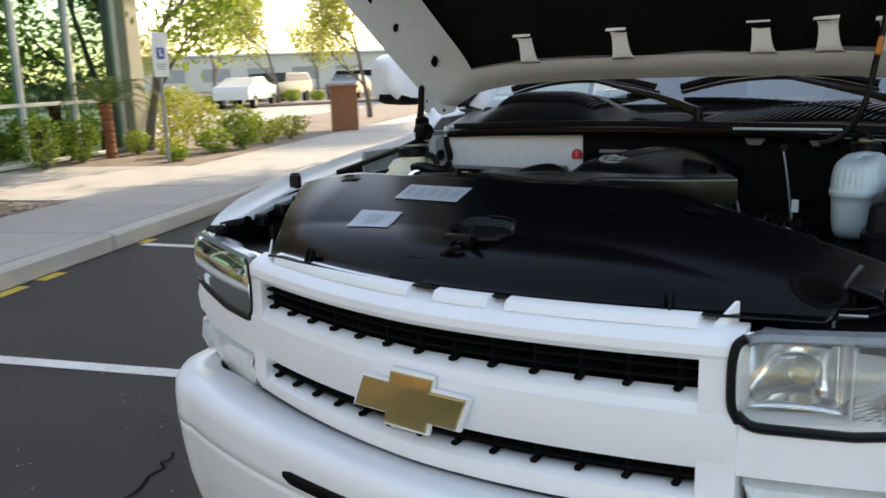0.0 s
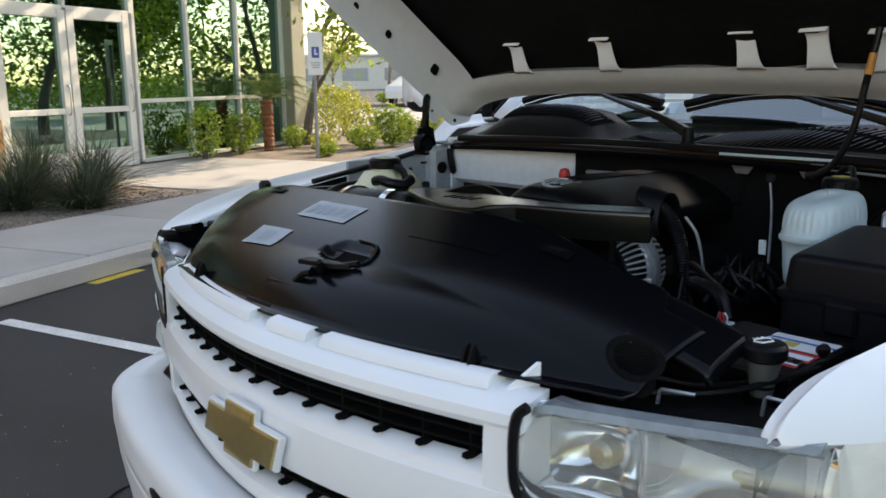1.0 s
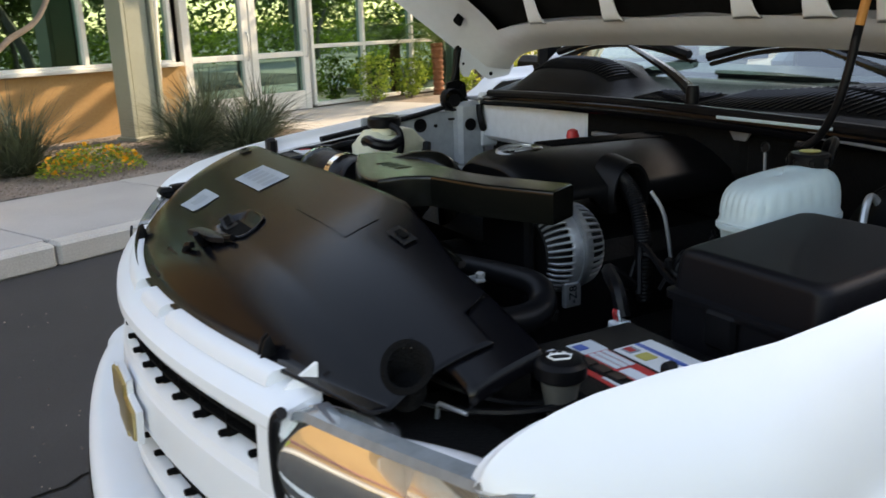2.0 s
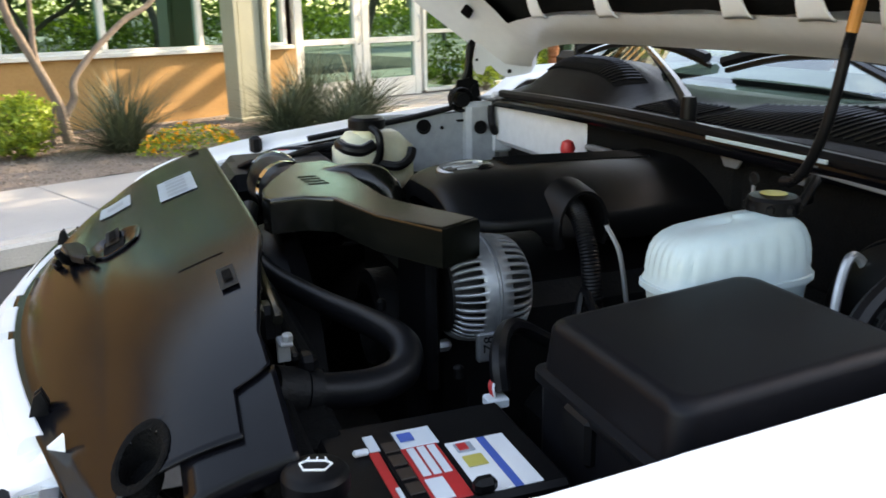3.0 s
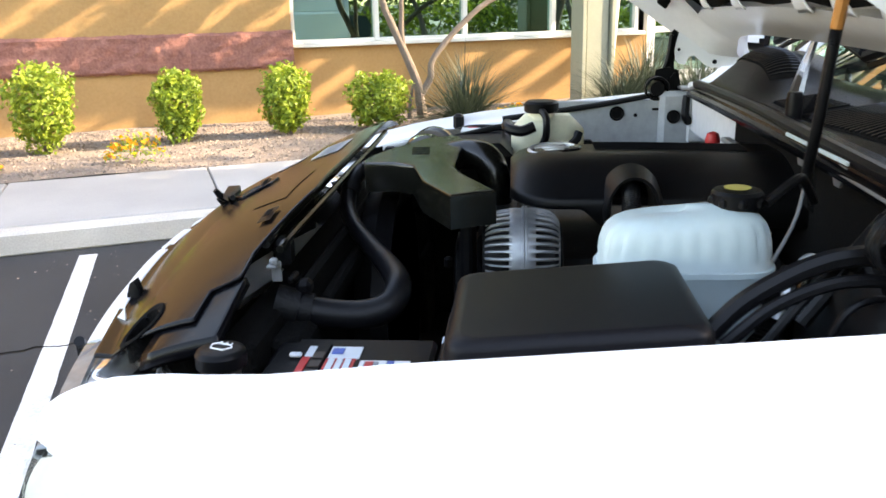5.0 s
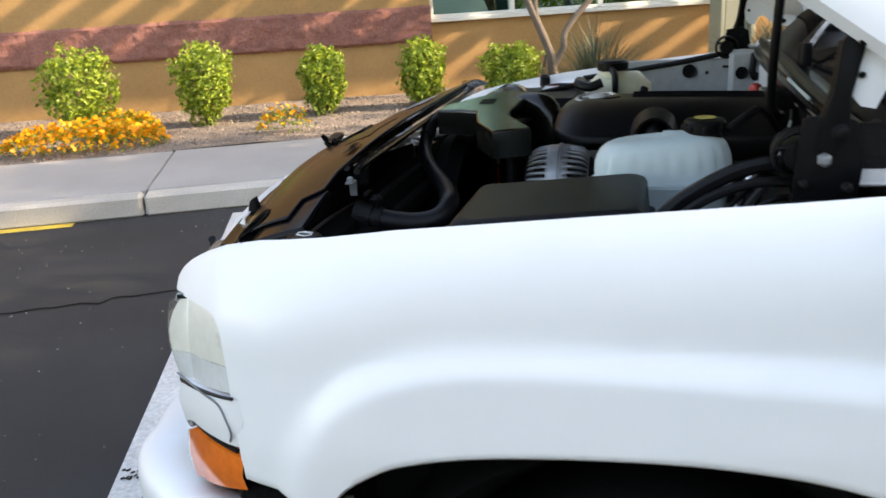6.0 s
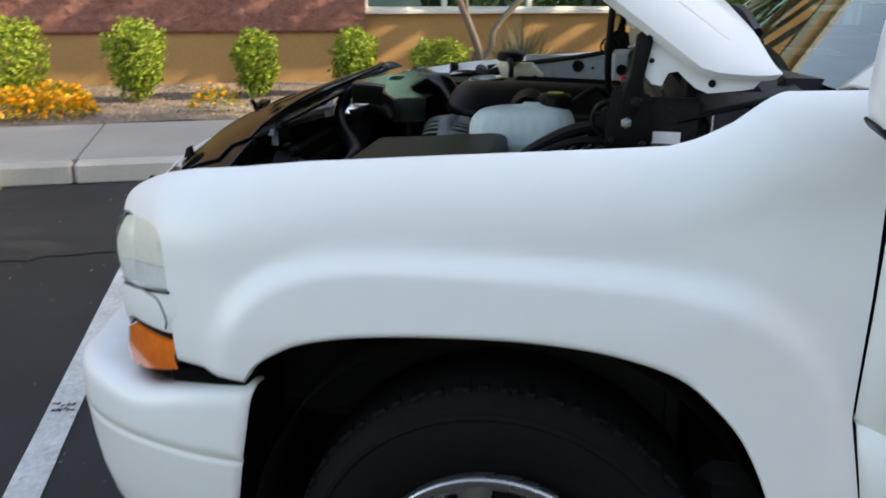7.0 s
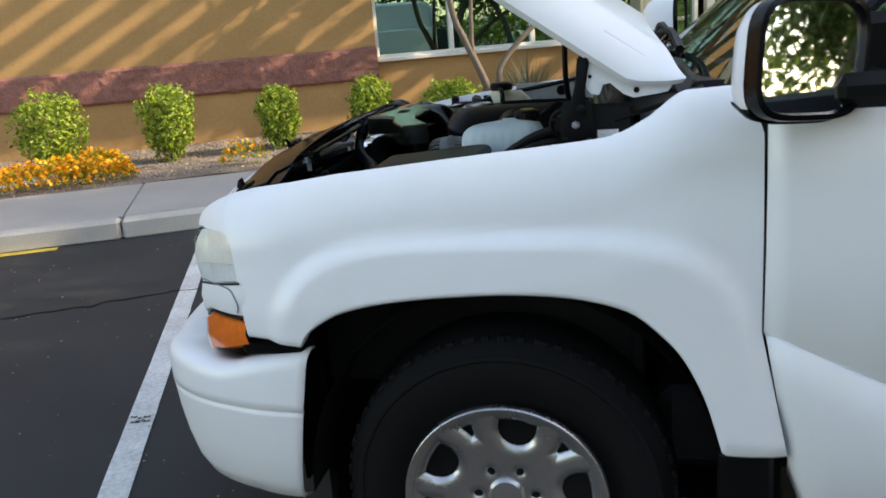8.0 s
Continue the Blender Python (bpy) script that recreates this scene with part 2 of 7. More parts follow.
M_GALV = mat("galvanised_steel", (0.24, 0.25, 0.26), 0.5, metal=0.6, var=0.2)
M_TERRA = mat("terracotta_paint", (0.32, 0.13, 0.07), 0.8, var=0.15, bump=0.3)
M_CARW = mat("distant_white_paint", (0.52, 0.52, 0.51), 0.3, var=0.03, coat=0.4)
M_CARD = mat("dark_teal_paint", (0.012, 0.026, 0.03), 0.35, var=0.1, coat=0.15)
# Haze put into the colour: far glass lightened to look washed out.
M_FARGLASS = mat("washed_out_far_glass", (0.22, 0.24, 0.25), 0.25, var=0.1, scale=0.5)
M_FARWALL = mat("far_pale_wall", (0.50, 0.48, 0.44), 0.9, var=0.08, scale=0.4, fine=3)


# ---- mesh helpers ----
class Geo:
    def __init__(self):
        self.v, self.f = [], []

    def add(self, vf, m=None):
        v, f = vf if isinstance(vf, tuple) else (vf.v, vf.f)
        k = len(self.v)
        self.v += [tuple(m @ Vector(p)) if m else tuple(p) for p in v]
        self.f += [tuple(i + k for i in q) for q in f]
        return self


def mesh_of(name, g, material, smooth=True, sharp=35):
    v, f = g if isinstance(g, tuple) else (g.v, g.f)
    me = bpy.data.meshes.new(name)
    me.from_pydata([tuple(p) for p in v], [], [tuple(q) for q in f])
    me.materials.append(material)
    if smooth:
        me.polygons.foreach_set("use_smooth", [True] * len(me.polygons))
        me.set_sharp_from_angle(angle=radians(sharp))
    me.update()
    return me


def part(name, g, material, parent=None, label="", smooth=True, sharp=35, solid=0.0, flat=False):
    ob = new(name, mesh_of(name, g, material, smooth, sharp))
    if parent:
        ob.parent = parent
    if label:
        tagged(ob, label)
    if solid:
        md = ob.modifiers.new("thick", "SOLIDIFY")
        md.thickness, md.offset = abs(solid), -1 if solid > 0 else 1
    if flat:
        ob.modifiers.new("even_faces", "WEIGHTED_NORMAL").keep_sharp = True
    return ob


def thing(name, label, category, group="", kind="", m=None):
    ob = new(name)
    ob.empty_display_size = 0.1
    if m:
        ob.matrix_world = m
    return tagged(ob, label, category, group, kind)


def rbox(c, s, b=0.004, m=None):
    """A box with chamfered edges."""
    hx, hy, hz = s[0] / 2, s[1] / 2, s[2] / 2
    b = min(b, hx * 0.9, hy * 0.9, hz * 0.9)
    v, ix = [], {}
    for sx in (-1, 1):
        for sy in (-1, 1):
            for sz in (-1, 1):
                for ax, p in enumerate(((hx, hy - b, hz - b), (hx - b, hy, hz - b), (hx - b, hy - b, hz))):
                    ix[sx, sy, sz, ax] = len(v)
                    v.append(Vector((sx * p[0], sy * p[1], sz * p[2])))
    f = []
    S = (-1, 1)
    for ax in range(3):
        o = [a for a in range(3) if a != ax]
        for s0 in S:
            q = []
            for a, e in ((-1, -1), (1, -1), (1, 1), (-1, 1)):
                k = [0, 0, 0]
                k[ax], k[o[0]], k[o[1]] = s0, a, e
                q.append(ix[k[0], k[1], k[2], ax])
            f.append(q)
        for a in S:
            for e in S:
                k1, k2 = [0, 0, 0], [0, 0, 0]
                k1[ax], k2[ax] = -1, 1
                for k in (k1, k2):
                    k[o[0]], k[o[1]] = a, e
                f.append([ix[(*k1, o[0])], ix[(*k2, o[0])], ix[(*k2, o[1])], ix[(*k1, o[1])]])
    for sx in S:
        for sy in S:
            for sz in S:
                f.append([ix[sx, sy, sz, 0], ix[sx, sy, sz, 1], ix[sx, sy, sz, 2]])
    out = []
    for q in f:
        a, d, e = v[q[0]], v[q[1]], v[q[2]]
        mid = sum((v[i] for i in q), Vector()) / len(q)
        out.append(tuple(q) if (d - a).cross(e - a).dot(mid) > 0 else tuple(reversed(q)))
    c = Vector(c)
    return [tuple((m @ p if m else p) + c) for p in v], out


def sheet(rows, closed_u=False, flip=False):
    """A surface through rows of points."""
    n, k = len(rows), len(rows[0])
    v = [tuple(p) for r in rows for p in r]
    f = []
    for i in range(n - 1):
        for j in range(k if closed_u else k - 1):
            a, b = i * k + j, i * k + (j + 1) % k
            q = (a, b, b + k, a + k)
            f.append(tuple(reversed(q)) if flip else q)
    return v, f


def lathe(profile, n=32, m=None):
    """Turns (radius, height) round z."""
    rows = [[(r * math.cos(2 * math.pi * j / n), r * math.sin(2 * math.pi * j / n), h) for j in range(n)] for r, h in profile]
    v, f = sheet(rows, closed_u=True)
    k = len(rows)
    if profile[0][0] > 1e-4:
        f.append(tuple(reversed(range(n))))
    if profile[-1][0] > 1e-4:
        f.append(tuple(range((k - 1) * n, k * n)))
    return ([tuple(m @ Vector(p)) for p in v], f) if m else (v, f)


def smooth_line(pts, per=6):
    P = [Vector(p) for p in pts]
    P = [P[0] * 2 - P[1]] + P + [P[-1] * 2 - P[-2]]
    out = []
    for i in range(1, len(P) - 2):
        for k in range(per):
            t = k / per
            a, b, c, d = P[i - 1:i + 3]
            out.append(0.5 * (2 * b + (c - a) * t + (2 * a - 5 * b + 4 * c - d) * t * t + (3 * b - a - 3 * c + d) * t ** 3))
    return out + [P[-2]]


def tube(pts, r, n=10, per=6, smooth=True, ridges=0.0):
    L = smooth_line(pts, per) if smooth else [Vector(p) for p in pts]
    rr = r if callable(r) else (lambda t: r)
    rows, up = [], Vector((0.13, 0.31, 0.94))
    for i, p in enumerate(L):
        d = (L[min(i + 1, len(L) - 1)] - L[max(i - 1, 0)]).normalized()
        a = (up - d * up.dot(d)).normalized()
        up = a
        b = d.cross(a)
        q = rr(i / (len(L) - 1)) * (1 + (ridges if i % 2 else 0))
        rows.append([p + (a * math.cos(2 * math.pi * j / n) + b * math.sin(2 * math.pi * j / n)) * q for j in range(n)])
    v, f = sheet(rows, closed_u=True)
    f += [tuple(reversed(range(n))), tuple(range((len(L) - 1) * n, len(L) * n))]
    return v, f


def prism(outline, z0, z1, b=0.004):
    """An outline (x, y) raised from z0 to z1, its top edge rounded off."""
    c = Vector((sum(p[0] for p in outline) / len(outline), sum(p[1] for p in outline) / len(outline)))
    n = len(outline)

    def inset(d):
        out = []
        for i, p in enumerate(outline):
            a, q = Vector(outline[i - 1][:2]), Vector(outline[(i + 1) % n][:2])
            p = Vector(p[:2])
            e1, e2 = (p - a).normalized(), (q - p).normalized()
            nn = Vector((-(e1.y + e2.y), e1.x + e2.x))
            nn = nn.normalized() if nn.length > 1e-6 else (c - p).normalized()
            out.append(p + nn * d)
        return out
    rows = [[(p[0], p[1], z0) for p in outline], [(p[0], p[1], z1 - b) for p in outline],
            [(p.x, p.y, z1 - b * 0.3) for p in inset(b * 0.3)], [(p.x, p.y, z1) for p in inset(b)]]
    v, f = sheet(rows, closed_u=True)
    f += [tuple(reversed(range(n))), tuple(range(3 * n, 4 * n))]
    return v, f


def smooth_step(a, b, x):
    t = max(0.0, min(1.0, (x - a) / (b - a)))
    return t * t * (3 - 2 * t)


def lerp_table(tab, x):
    return float(np.interp(x, [a for a, _ in tab], [b for _, b in tab]))


def used_only(g):
    """The same faces without the points that no face uses."""
    v, f = g
    keep = sorted({i for q in f for i in q})
    at = {k: i for i, k in enumerate(keep)}
    return [v[k] for k in keep], [tuple(at[i] for i in q) for q in f]


def mirrored(g):
    v, f = g if isinstance(g, tuple) else (g.v, g.f)
    return [(-p[0], p[1], p[2]) for p in v], [tuple(reversed(q)) for q in f]


def both(name, g, material, parent, label="", **kw):
    """A part on the driver's side and its mirror image."""
    return part(name, g, material, parent, label, **kw), part(name, mirrored(g), material, parent, label, **kw)


def scatter_leaves(rng, centres, normals, size, aspect=0.5, curl=0.25):
    """Small four-sided leaves, folded along the middle."""
    n = len(centres)
    d = rng.normal(size=(n, 3)) + normals * 0.9
    d /= np.linalg.norm(d, axis=1)[:, None]
    t = np.cross(d, rng.normal(size=(n, 3)))
    t /= np.linalg.norm(t, axis=1)[:, None]
    b = np.cross(d, t)
    s = (size * rng.uniform(0.6, 1.3, n))[:, None]
    p0, p2 = centres - t * s, centres + t * s
    p1, p3 = centres + b * s * aspect + d * s * curl, centres - b * s * aspect + d * s * curl
    v = np.stack([p0, p1, p2, p3], 1).reshape(-1, 3)
    f = np.arange(4 * n).reshape(-1, 4)
    return [tuple(map(float, p)) for p in v], [tuple(map(int, q)) for q in f]

# ---- the setting: ground, kerb, pavement, planting bed, building ----
# Frame of the street edge: x along the kerb, y towards the building.
STREET = Matrix.Translation((-3.01, -2.5, 0)) @ Matrix.Rotation(radians(114.3), 4, "Z")


def at_street(ob):
    ob.matrix_world = STREET
    return ob


def plane_grid(x0, x1, y0, y1, z, nx=1, ny=1, zf=None):
    rows = [[(x0 + (x1 - x0) * i / nx, y0 + (y1 - y0) * j / ny, z + (zf(x0 + (x1 - x0) * i / nx, y0 + (y1 - y0) * j / ny) if zf else 0)) for i in range(nx + 1)] for j in range(ny + 1)]
    return sheet(rows)


ground = part("ground", plane_grid(-400, 400, -400, 400, 0, 4, 4), M_ASPHALT)
tagged(ground, "dark grey asphalt parking lot with faint tyre streaks", "ground", kind="structure")

far_road = at_street(part("far_road", plane_grid(18.9, 44.0, -60, 60, 0.005, 2, 2), M_FARROAD))
tagged(far_road, "pale concrete road beyond the building", "road", kind="structure")
WALK_W = 1.68
pavement = at_street(part("pavement", rbox((9, 0.85, 0.03), (74, 1.4, 0.06)), M_CONC))
tagged(pavement, "pale concrete pavement slabs behind a kerb", "pavement", kind="structure")
kerb = at_street(part("kerb", rbox((9, 0.1, 0.02), (74, 0.1, 0.04)), M_KERB))
tagged(kerb, "cast concrete kerb with dark joints", "kerb", kind="structure")

# planting bed
def bed_height(x, y):
    return 0.03 * noise.noise(Vector((x * 0.7, y * 0.7, 0))) + 0.012 * noise.noise(Vector((x * 4, y * 4, 3)))


bed = at_street(part("planting_bed", plane_grid(-28, 7.9, WALK_W, 5.0, 0.145, 150, 22, bed_height), M_GRAVEL))
tagged(bed, "brown gravel planting bed beside the building", "gravel bed", kind="structure")
bed_far = at_street(part("planting_bed", plane_grid(11.3, 40, 2.1, 6.0, 0.145, 90, 18, bed_height), M_GRAVEL))
tagged(bed_far, "brown gravel planting bed under a palm", "gravel bed", kind="structure")
entry_path = at_street(part("entry_path", rbox((9.6, 3.3, 0.072), (3.42, 3.3, 0.15), 0.006), M_CONC))
tagged(entry_path, "pale concrete path to the glass doors", "path", kind="structure")
walk_far = at_street(part("pavement_far", rbox((25, 1.87, 0.072), (27.4, 0.44, 0.149), 0.006), M_CONC))
tagged(walk_far, "pale concrete pavement strip", "pavement", kind="structure")

# building
BUILDING_Y, SILL_Z = 4.7, 0.97
wall_low = at_street(part("wall_front", rbox((5.18, 4.85, 0.45), (4.84, 0.3, 0.98), 0.006), M_STUCCO))
tagged(wall_low, "tan stucco wall under the windows", "wall", kind="structure")
wall_pier = at_street(part("wall_pier", rbox((-12.62, 4.72, 2.6), (30.76, 0.36, 5.3), 0.01), M_STUCCO))
tagged(wall_pier, "tan stucco wall with a red stone band", "wall", kind="structure")
wall_top = at_street(part("wall_top", rbox((8.6, 4.87, 5.4), (11.6, 0.3, 2.0), 0.01), M_STUCCO))
tagged(wall_top, "tan stucco wall above the windows", "wall", kind="structure")
wall_end = at_street(part("wall_end", rbox((14.18, 4.80, 3.2), (0.46, 0.5, 6.4), 0.02), M_COLUMN))
tagged(wall_end, "grey-green painted corner column of the building", "column", kind="structure")
roof = at_street(part("roof", rbox((-6.8, 9.4, 6.5), (42.2, 9.6, 0.2), 0.02), M_FARWALL))
tagged(roof, "flat pale roof of the building", "roof", kind="structure")
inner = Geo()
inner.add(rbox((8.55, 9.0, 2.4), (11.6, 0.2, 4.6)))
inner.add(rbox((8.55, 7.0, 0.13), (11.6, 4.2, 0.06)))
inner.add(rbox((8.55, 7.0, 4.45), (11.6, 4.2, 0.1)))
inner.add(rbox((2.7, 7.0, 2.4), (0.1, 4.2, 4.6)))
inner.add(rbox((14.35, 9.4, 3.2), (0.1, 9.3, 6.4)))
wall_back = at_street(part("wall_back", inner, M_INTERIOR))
tagged(wall_back, "dark grey room walls behind the tinted glass", "wall", kind="structure")

# glazing: openings between mullions
def glazing(name, x0, x1, z0, z1, cuts, bars, w=0.06, label="", pane_h=None):
    win = tagged(new(name), label, "window", kind="structure")
    at_street(win)
    y = BUILDING_Y + 0.1
    xs = [x0] + list(cuts) + [x1]
    for x in xs:
        part("mullion", rbox((x, y, (z0 + z1) / 2), (w, 0.12, z1 - z0), 0.005), M_FRAME, win)
    zs = [z0] + list(bars) + [z1]
    for z in zs:
        for a, b in zip(xs, xs[1:]):
            part("rail", rbox(((a + b) / 2, y, z), (b - a - w, 0.11, w), 0.005), M_FRAME, win)
    for a, b in zip(xs, xs[1:]):
        for c, d in zip(zs, zs[1:]):
            p = part("pane", rbox(((a + b) / 2, y + 0.01, (c + d) / 2), (b - a - w, 0.012, d - c - w), 0.001), M_WINDOW, win, smooth=False)
            p.visible_shadow = False
    return win


glazing("window_1", 2.80, 7.45, SILL_Z + 0.03, 4.4, (3.83, 4.98, 6.21), (2.6,), label="tinted office windows in white metal frames above a stucco wall")
glazing("window_2", 10.05, 13.93, 0.2, 4.4, (11.25, 12.55), (1.10, 2.9), label="tinted full-height lobby glazing in white metal frames")
sill = at_street(part("window_sill", rbox((5.15, 4.72, SILL_Z), (4.75, 0.2, 0.05), 0.008), M_FRAME, None))
tagged(sill, "white metal window sill", "sill", kind="structure")


def entry_door(x0, x1):
    d = tagged(new("door_1"), "white-framed glass entrance door, closed", "door", kind="structure")
    at_street(d)
    y = BUILDING_Y + 0.09
    w = 0.13
    for x in (x0 + w / 2, x1 - w / 2):
        part("stile", rbox((x, y, 1.25), (w, 0.1, 2.2), 0.006), M_FRAME, d)
    for z, h in ((0.30, 0.28), (1.0, 0.08), (2.3, 0.12)):
        part("rail", rbox(((x0 + x1) / 2, y, z), (x1 - x0 - 2 * w, 0.09, h), 0.006), M_FRAME, d)
    for a, b in ((0.44, 0.96), (1.04, 2.24)):
        p = part("pane", rbox(((x0 + x1) / 2, y + 0.01, (a + b) / 2), (x1 - x0 - 2 * w, 0.012, b - a), 0.001), M_WINDOW, d, smooth=False)
        p.visible_shadow = False
    part("handle", tube([(x1 - w / 2, y - 0.05, 0.95), (x1 - w / 2, y - 0.09, 1.0), (x1 - w / 2, y - 0.09, 1.3), (x1 - w / 2, y - 0.05, 1.35)], 0.012, 8, 3), M_ALU, d)
    return d


entry_door(7.62, 8.78)
entry_door(8.80, 9.96)
glazing("window_3", 7.5, 10.0, 2.38, 4.4, (8.78,), (3.2,), label="tinted glass over the entrance doors in white frames")

# ---- the vehicle: a white full-size SUV with its bonnet raised ----
suv = thing("suv", "white full-size SUV parked across the bay with its bonnet raised", "car")


def front_y(x):
    x = abs(x)
    return 0.06 + 0.33 * x * x - 0.12 * x ** 4 + 0.2 * max(0.0, x - 0.6) ** 2


def side_x(y):
    return 0.98 - 1.8 * max(0.0, 0.5 - y) ** 2


TOP = [(0.238, 1.010), (0.243, 1.022), (0.252, 1.034), (0.27, 1.048), (0.30, 1.064), (0.346, 1.081), (0.417, 1.097), (0.62, 1.126), (0.876, 1.150), (1.116, 1.170), (1.20, 1.178), (1.24, 1.190), (1.287, 1.215), (1.331, 1.250), (1.353, 1.262), (1.5, 1.268)]
CREST_X = [(0.238, 0.815), (0.25, 0.818), (0.273, 0.824), (0.317, 0.834), (0.35, 0.845), (0.39, 0.858), (0.45, 0.88), (0.52, 0.898), (0.6, 0.906), (0.75, 0.911), (0.9, 0.915), (1.2, 0.915), (1.35, 0.905), (1.5, 0.90)]
ARCH = [(0.532, 0.765), (0.548, 0.790), (0.575, 0.813), (0.632, 0.842), (0.749, 0.866), (0.934, 0.879), (1.052, 0.878), (1.15, 0.867), (1.245, 0.838), (1.305, 0.787), (1.345, 0.738), (1.385, 0.655), (1.410, 0.572), (1.419, 0.535), (1.44, 0.525), (1.5, 0.525)]


def low_z(y):
    if y < 0.392:
        return lerp_table([(0.238, 1.004), (0.34, 1.006), (0.355, 1.0), (0.367, 0.985), (0.374, 0.945), (0.379, 0.90), (0.392, 0.775)], y)
    if y < 0.532:
        return 0.775 - 0.010 * max(0.0, (y - 0.45) / 0.082)
    for k in range(len(ARCH) - 1):
        (y0, z0), (y1, z1) = ARCH[k], ARCH[k + 1]
        if y <= y1 or k == len(ARCH) - 2:
            ya, za = ARCH[max(0, k - 1)]
            yb, zb = ARCH[min(len(ARCH) - 1, k + 2)]
            m0, m1 = (z1 - za) / (y1 - ya), (zb - z0) / (yb - y0)
            h, t = y1 - y0, min(1.0, (y - y0) / (y1 - y0))
            return (2 * t ** 3 - 3 * t * t + 1) * z0 + (t ** 3 - 2 * t * t + t) * h * m0 + (3 * t * t - 2 * t ** 3) * z1 + (t ** 3 - t * t) * h * m1


def flare(y, z):
    """How far the wheel-arch flare stands out."""
    if y < 0.43 or z > 1.06:
        return 0.0
    q = ((y - 0.975) / 0.545) ** 4 + ((z - 0.50) / 0.51) ** 4
    d = 1 - q
    t = min(1, max(0, d / 0.30))
    return 0.019 * t * t * (3 - 2 * t)


def shoulder(y, a):
    """Point on the wing's rounded shoulder, a from 0 at the crest to 1 at the side."""
    zt, xc, xs = lerp_table(TOP, y), lerp_table(CREST_X, y), side_x(y)
    b = a * math.pi / 2
    p = math.sin(b) ** 1.1
    return xc + (xs - 0.012 - xc) * p, zt - 0.15 * (0.84 * (1 - math.cos(b)) ** 1.1 + 0.16 * p)


def shoulder_at(y, z):
    """Shoulder parameter at height z."""
    lo, hi = 0.0, 1.0
    for _ in range(24):
        m = (lo + hi) / 2
        if shoulder(y, m)[1] > z:
            lo = m
        else:
            hi = m
    return lo


def wing_x(y, z):
    z0 = lerp_table(TOP, y) - 0.15
    if z > z0:
        return shoulder(y, shoulder_at(y, z))[0]
    return side_x(y) - 0.012 + 0.012 * min(1, (z0 - z) / 0.12)


def fender():
    ys = sorted(set([0.238 + 0.0175 * i for i in range(73)] + [0.238, 0.243, 0.248, 0.262] + [0.345 + 0.004 * i for i in range(13)] + [0.528, 0.532, 0.538, 0.543, 0.548, 0.555, 0.56] + [1.30 + 0.012 * i for i in range(14)]))
    ys = [y for y in ys if y <= 1.495] + [1.495]
    rows = []
    for y in ys:
        zt, zl = lerp_table(TOP, y), low_z(y)
        xs = side_x(y)
        xc = lerp_table(CREST_X, y)
        lo = min(1.0, (y - 0.238) / 0.1)
        row = [(xc - 0.020 - 0.022 * lo, y, zt - 0.014 - 0.022 * lo), (xc - 0.019 - 0.020 * lo, y, zt - 0.012 - 0.018 * lo), (xc - 0.012 - 0.006 * lo, y, zt - 0.012 - 0.014 * lo), (xc - 0.007 - 0.003 * lo, y, zt - 0.008 - 0.008 * lo), (xc - 0.004, y, zt - 0.003 - 0.002 * lo)]
        end = shoulder_at(y, zl + 0.001)
        for k in range(13):
            px, pz = shoulder(y, end * k / 12)
            row.append((px + flare(y, pz), y, pz))
        z0 = row[-1][2]
        for k in range(1, 19):
            z = z0 + (zl - z0) * k / 18
            row.append((wing_x(y, z) + flare(y, z), y, z))
        x = row[-1][0]
        row += [(x - 0.006, y, zl - 0.006), (x - 0.04, y, zl - 0.004)]
        rows.append([(a, b + (0.2 * (0.787 - c) * (b - 1.44) / 0.055 if b > 1.44 and c < 0.787 else 0.0), c) for a, b, c in row])
    return sheet(rows, flip=True)


both("fender", fender(), M_PAINT, suv, sharp=50)

# black lining under the wing's upper edge
lining = []
for i in range(40):
    y = 0.25 + 1.0 * i / 39
    zt, xc = lerp_table(TOP, y), lerp_table(CREST_X, y)
    lo = min(1.0, (y - 0.238) / 0.1)
    lining.append([(xc - 0.018 - 0.016 * lo, y, zt - 0.018 - 0.012 * lo), (xc - 0.026 - 0.030 * lo, y, zt - 0.06 - 0.06 * lo), (xc - 0.03 - 0.05 * lo, y, zt - 0.22)])
both("wing_lining", sheet(lining), M_BLACK, suv, "black lining inside the wing")

# black tips and brackets between the wings and the radiator cover
part("wing_tip", mirrored(Geo().add(rbox((0.790, 0.262, 1.018), (0.05, 0.045, 0.022), 0.009)).add(tube([(0.80, 0.268, 1.022), (0.768, 0.285, 1.030), (0.735, 0.305, 1.036)], 0.009, 8, 4))), M_BLACK, suv, "black plastic end piece of the wing")
part("inner_flange", sheet([[(-x, y, z), (-x + 0.028, y + 0.004, z - 0.004), (-x + 0.030, y + 0.004, z - 0.014)] for x, y, z in ((0.775, 0.335, 1.046), (0.782, 0.42, 1.062), (0.780, 0.52, 1.074), (0.778, 0.60, 1.082))]), M_WING_IN, suv, "shade-grey painted flange inside the wing", solid=0.003)
for y, z in ((0.36, 1.030), (0.43, 1.046), (0.50, 1.058)):
    part("wing_clip", rbox((-0.735, y, z), (0.035, 0.026, 0.030), 0.005), M_BLACK, suv, "black clip beside the radiator cover")

# liner behind the wheel arch
liner = []
for i in range(25):
    a = math.pi * i / 24
    liner.append([(x, 0.975 - 0.47 * math.cos(a), 0.38 + 0.50 * math.sin(a)) for x in (0.965, 0.42)])
both("wheel_arch_liner", sheet(liner), M_FELT_SHADE, suv, "black plastic wheel arch liner")
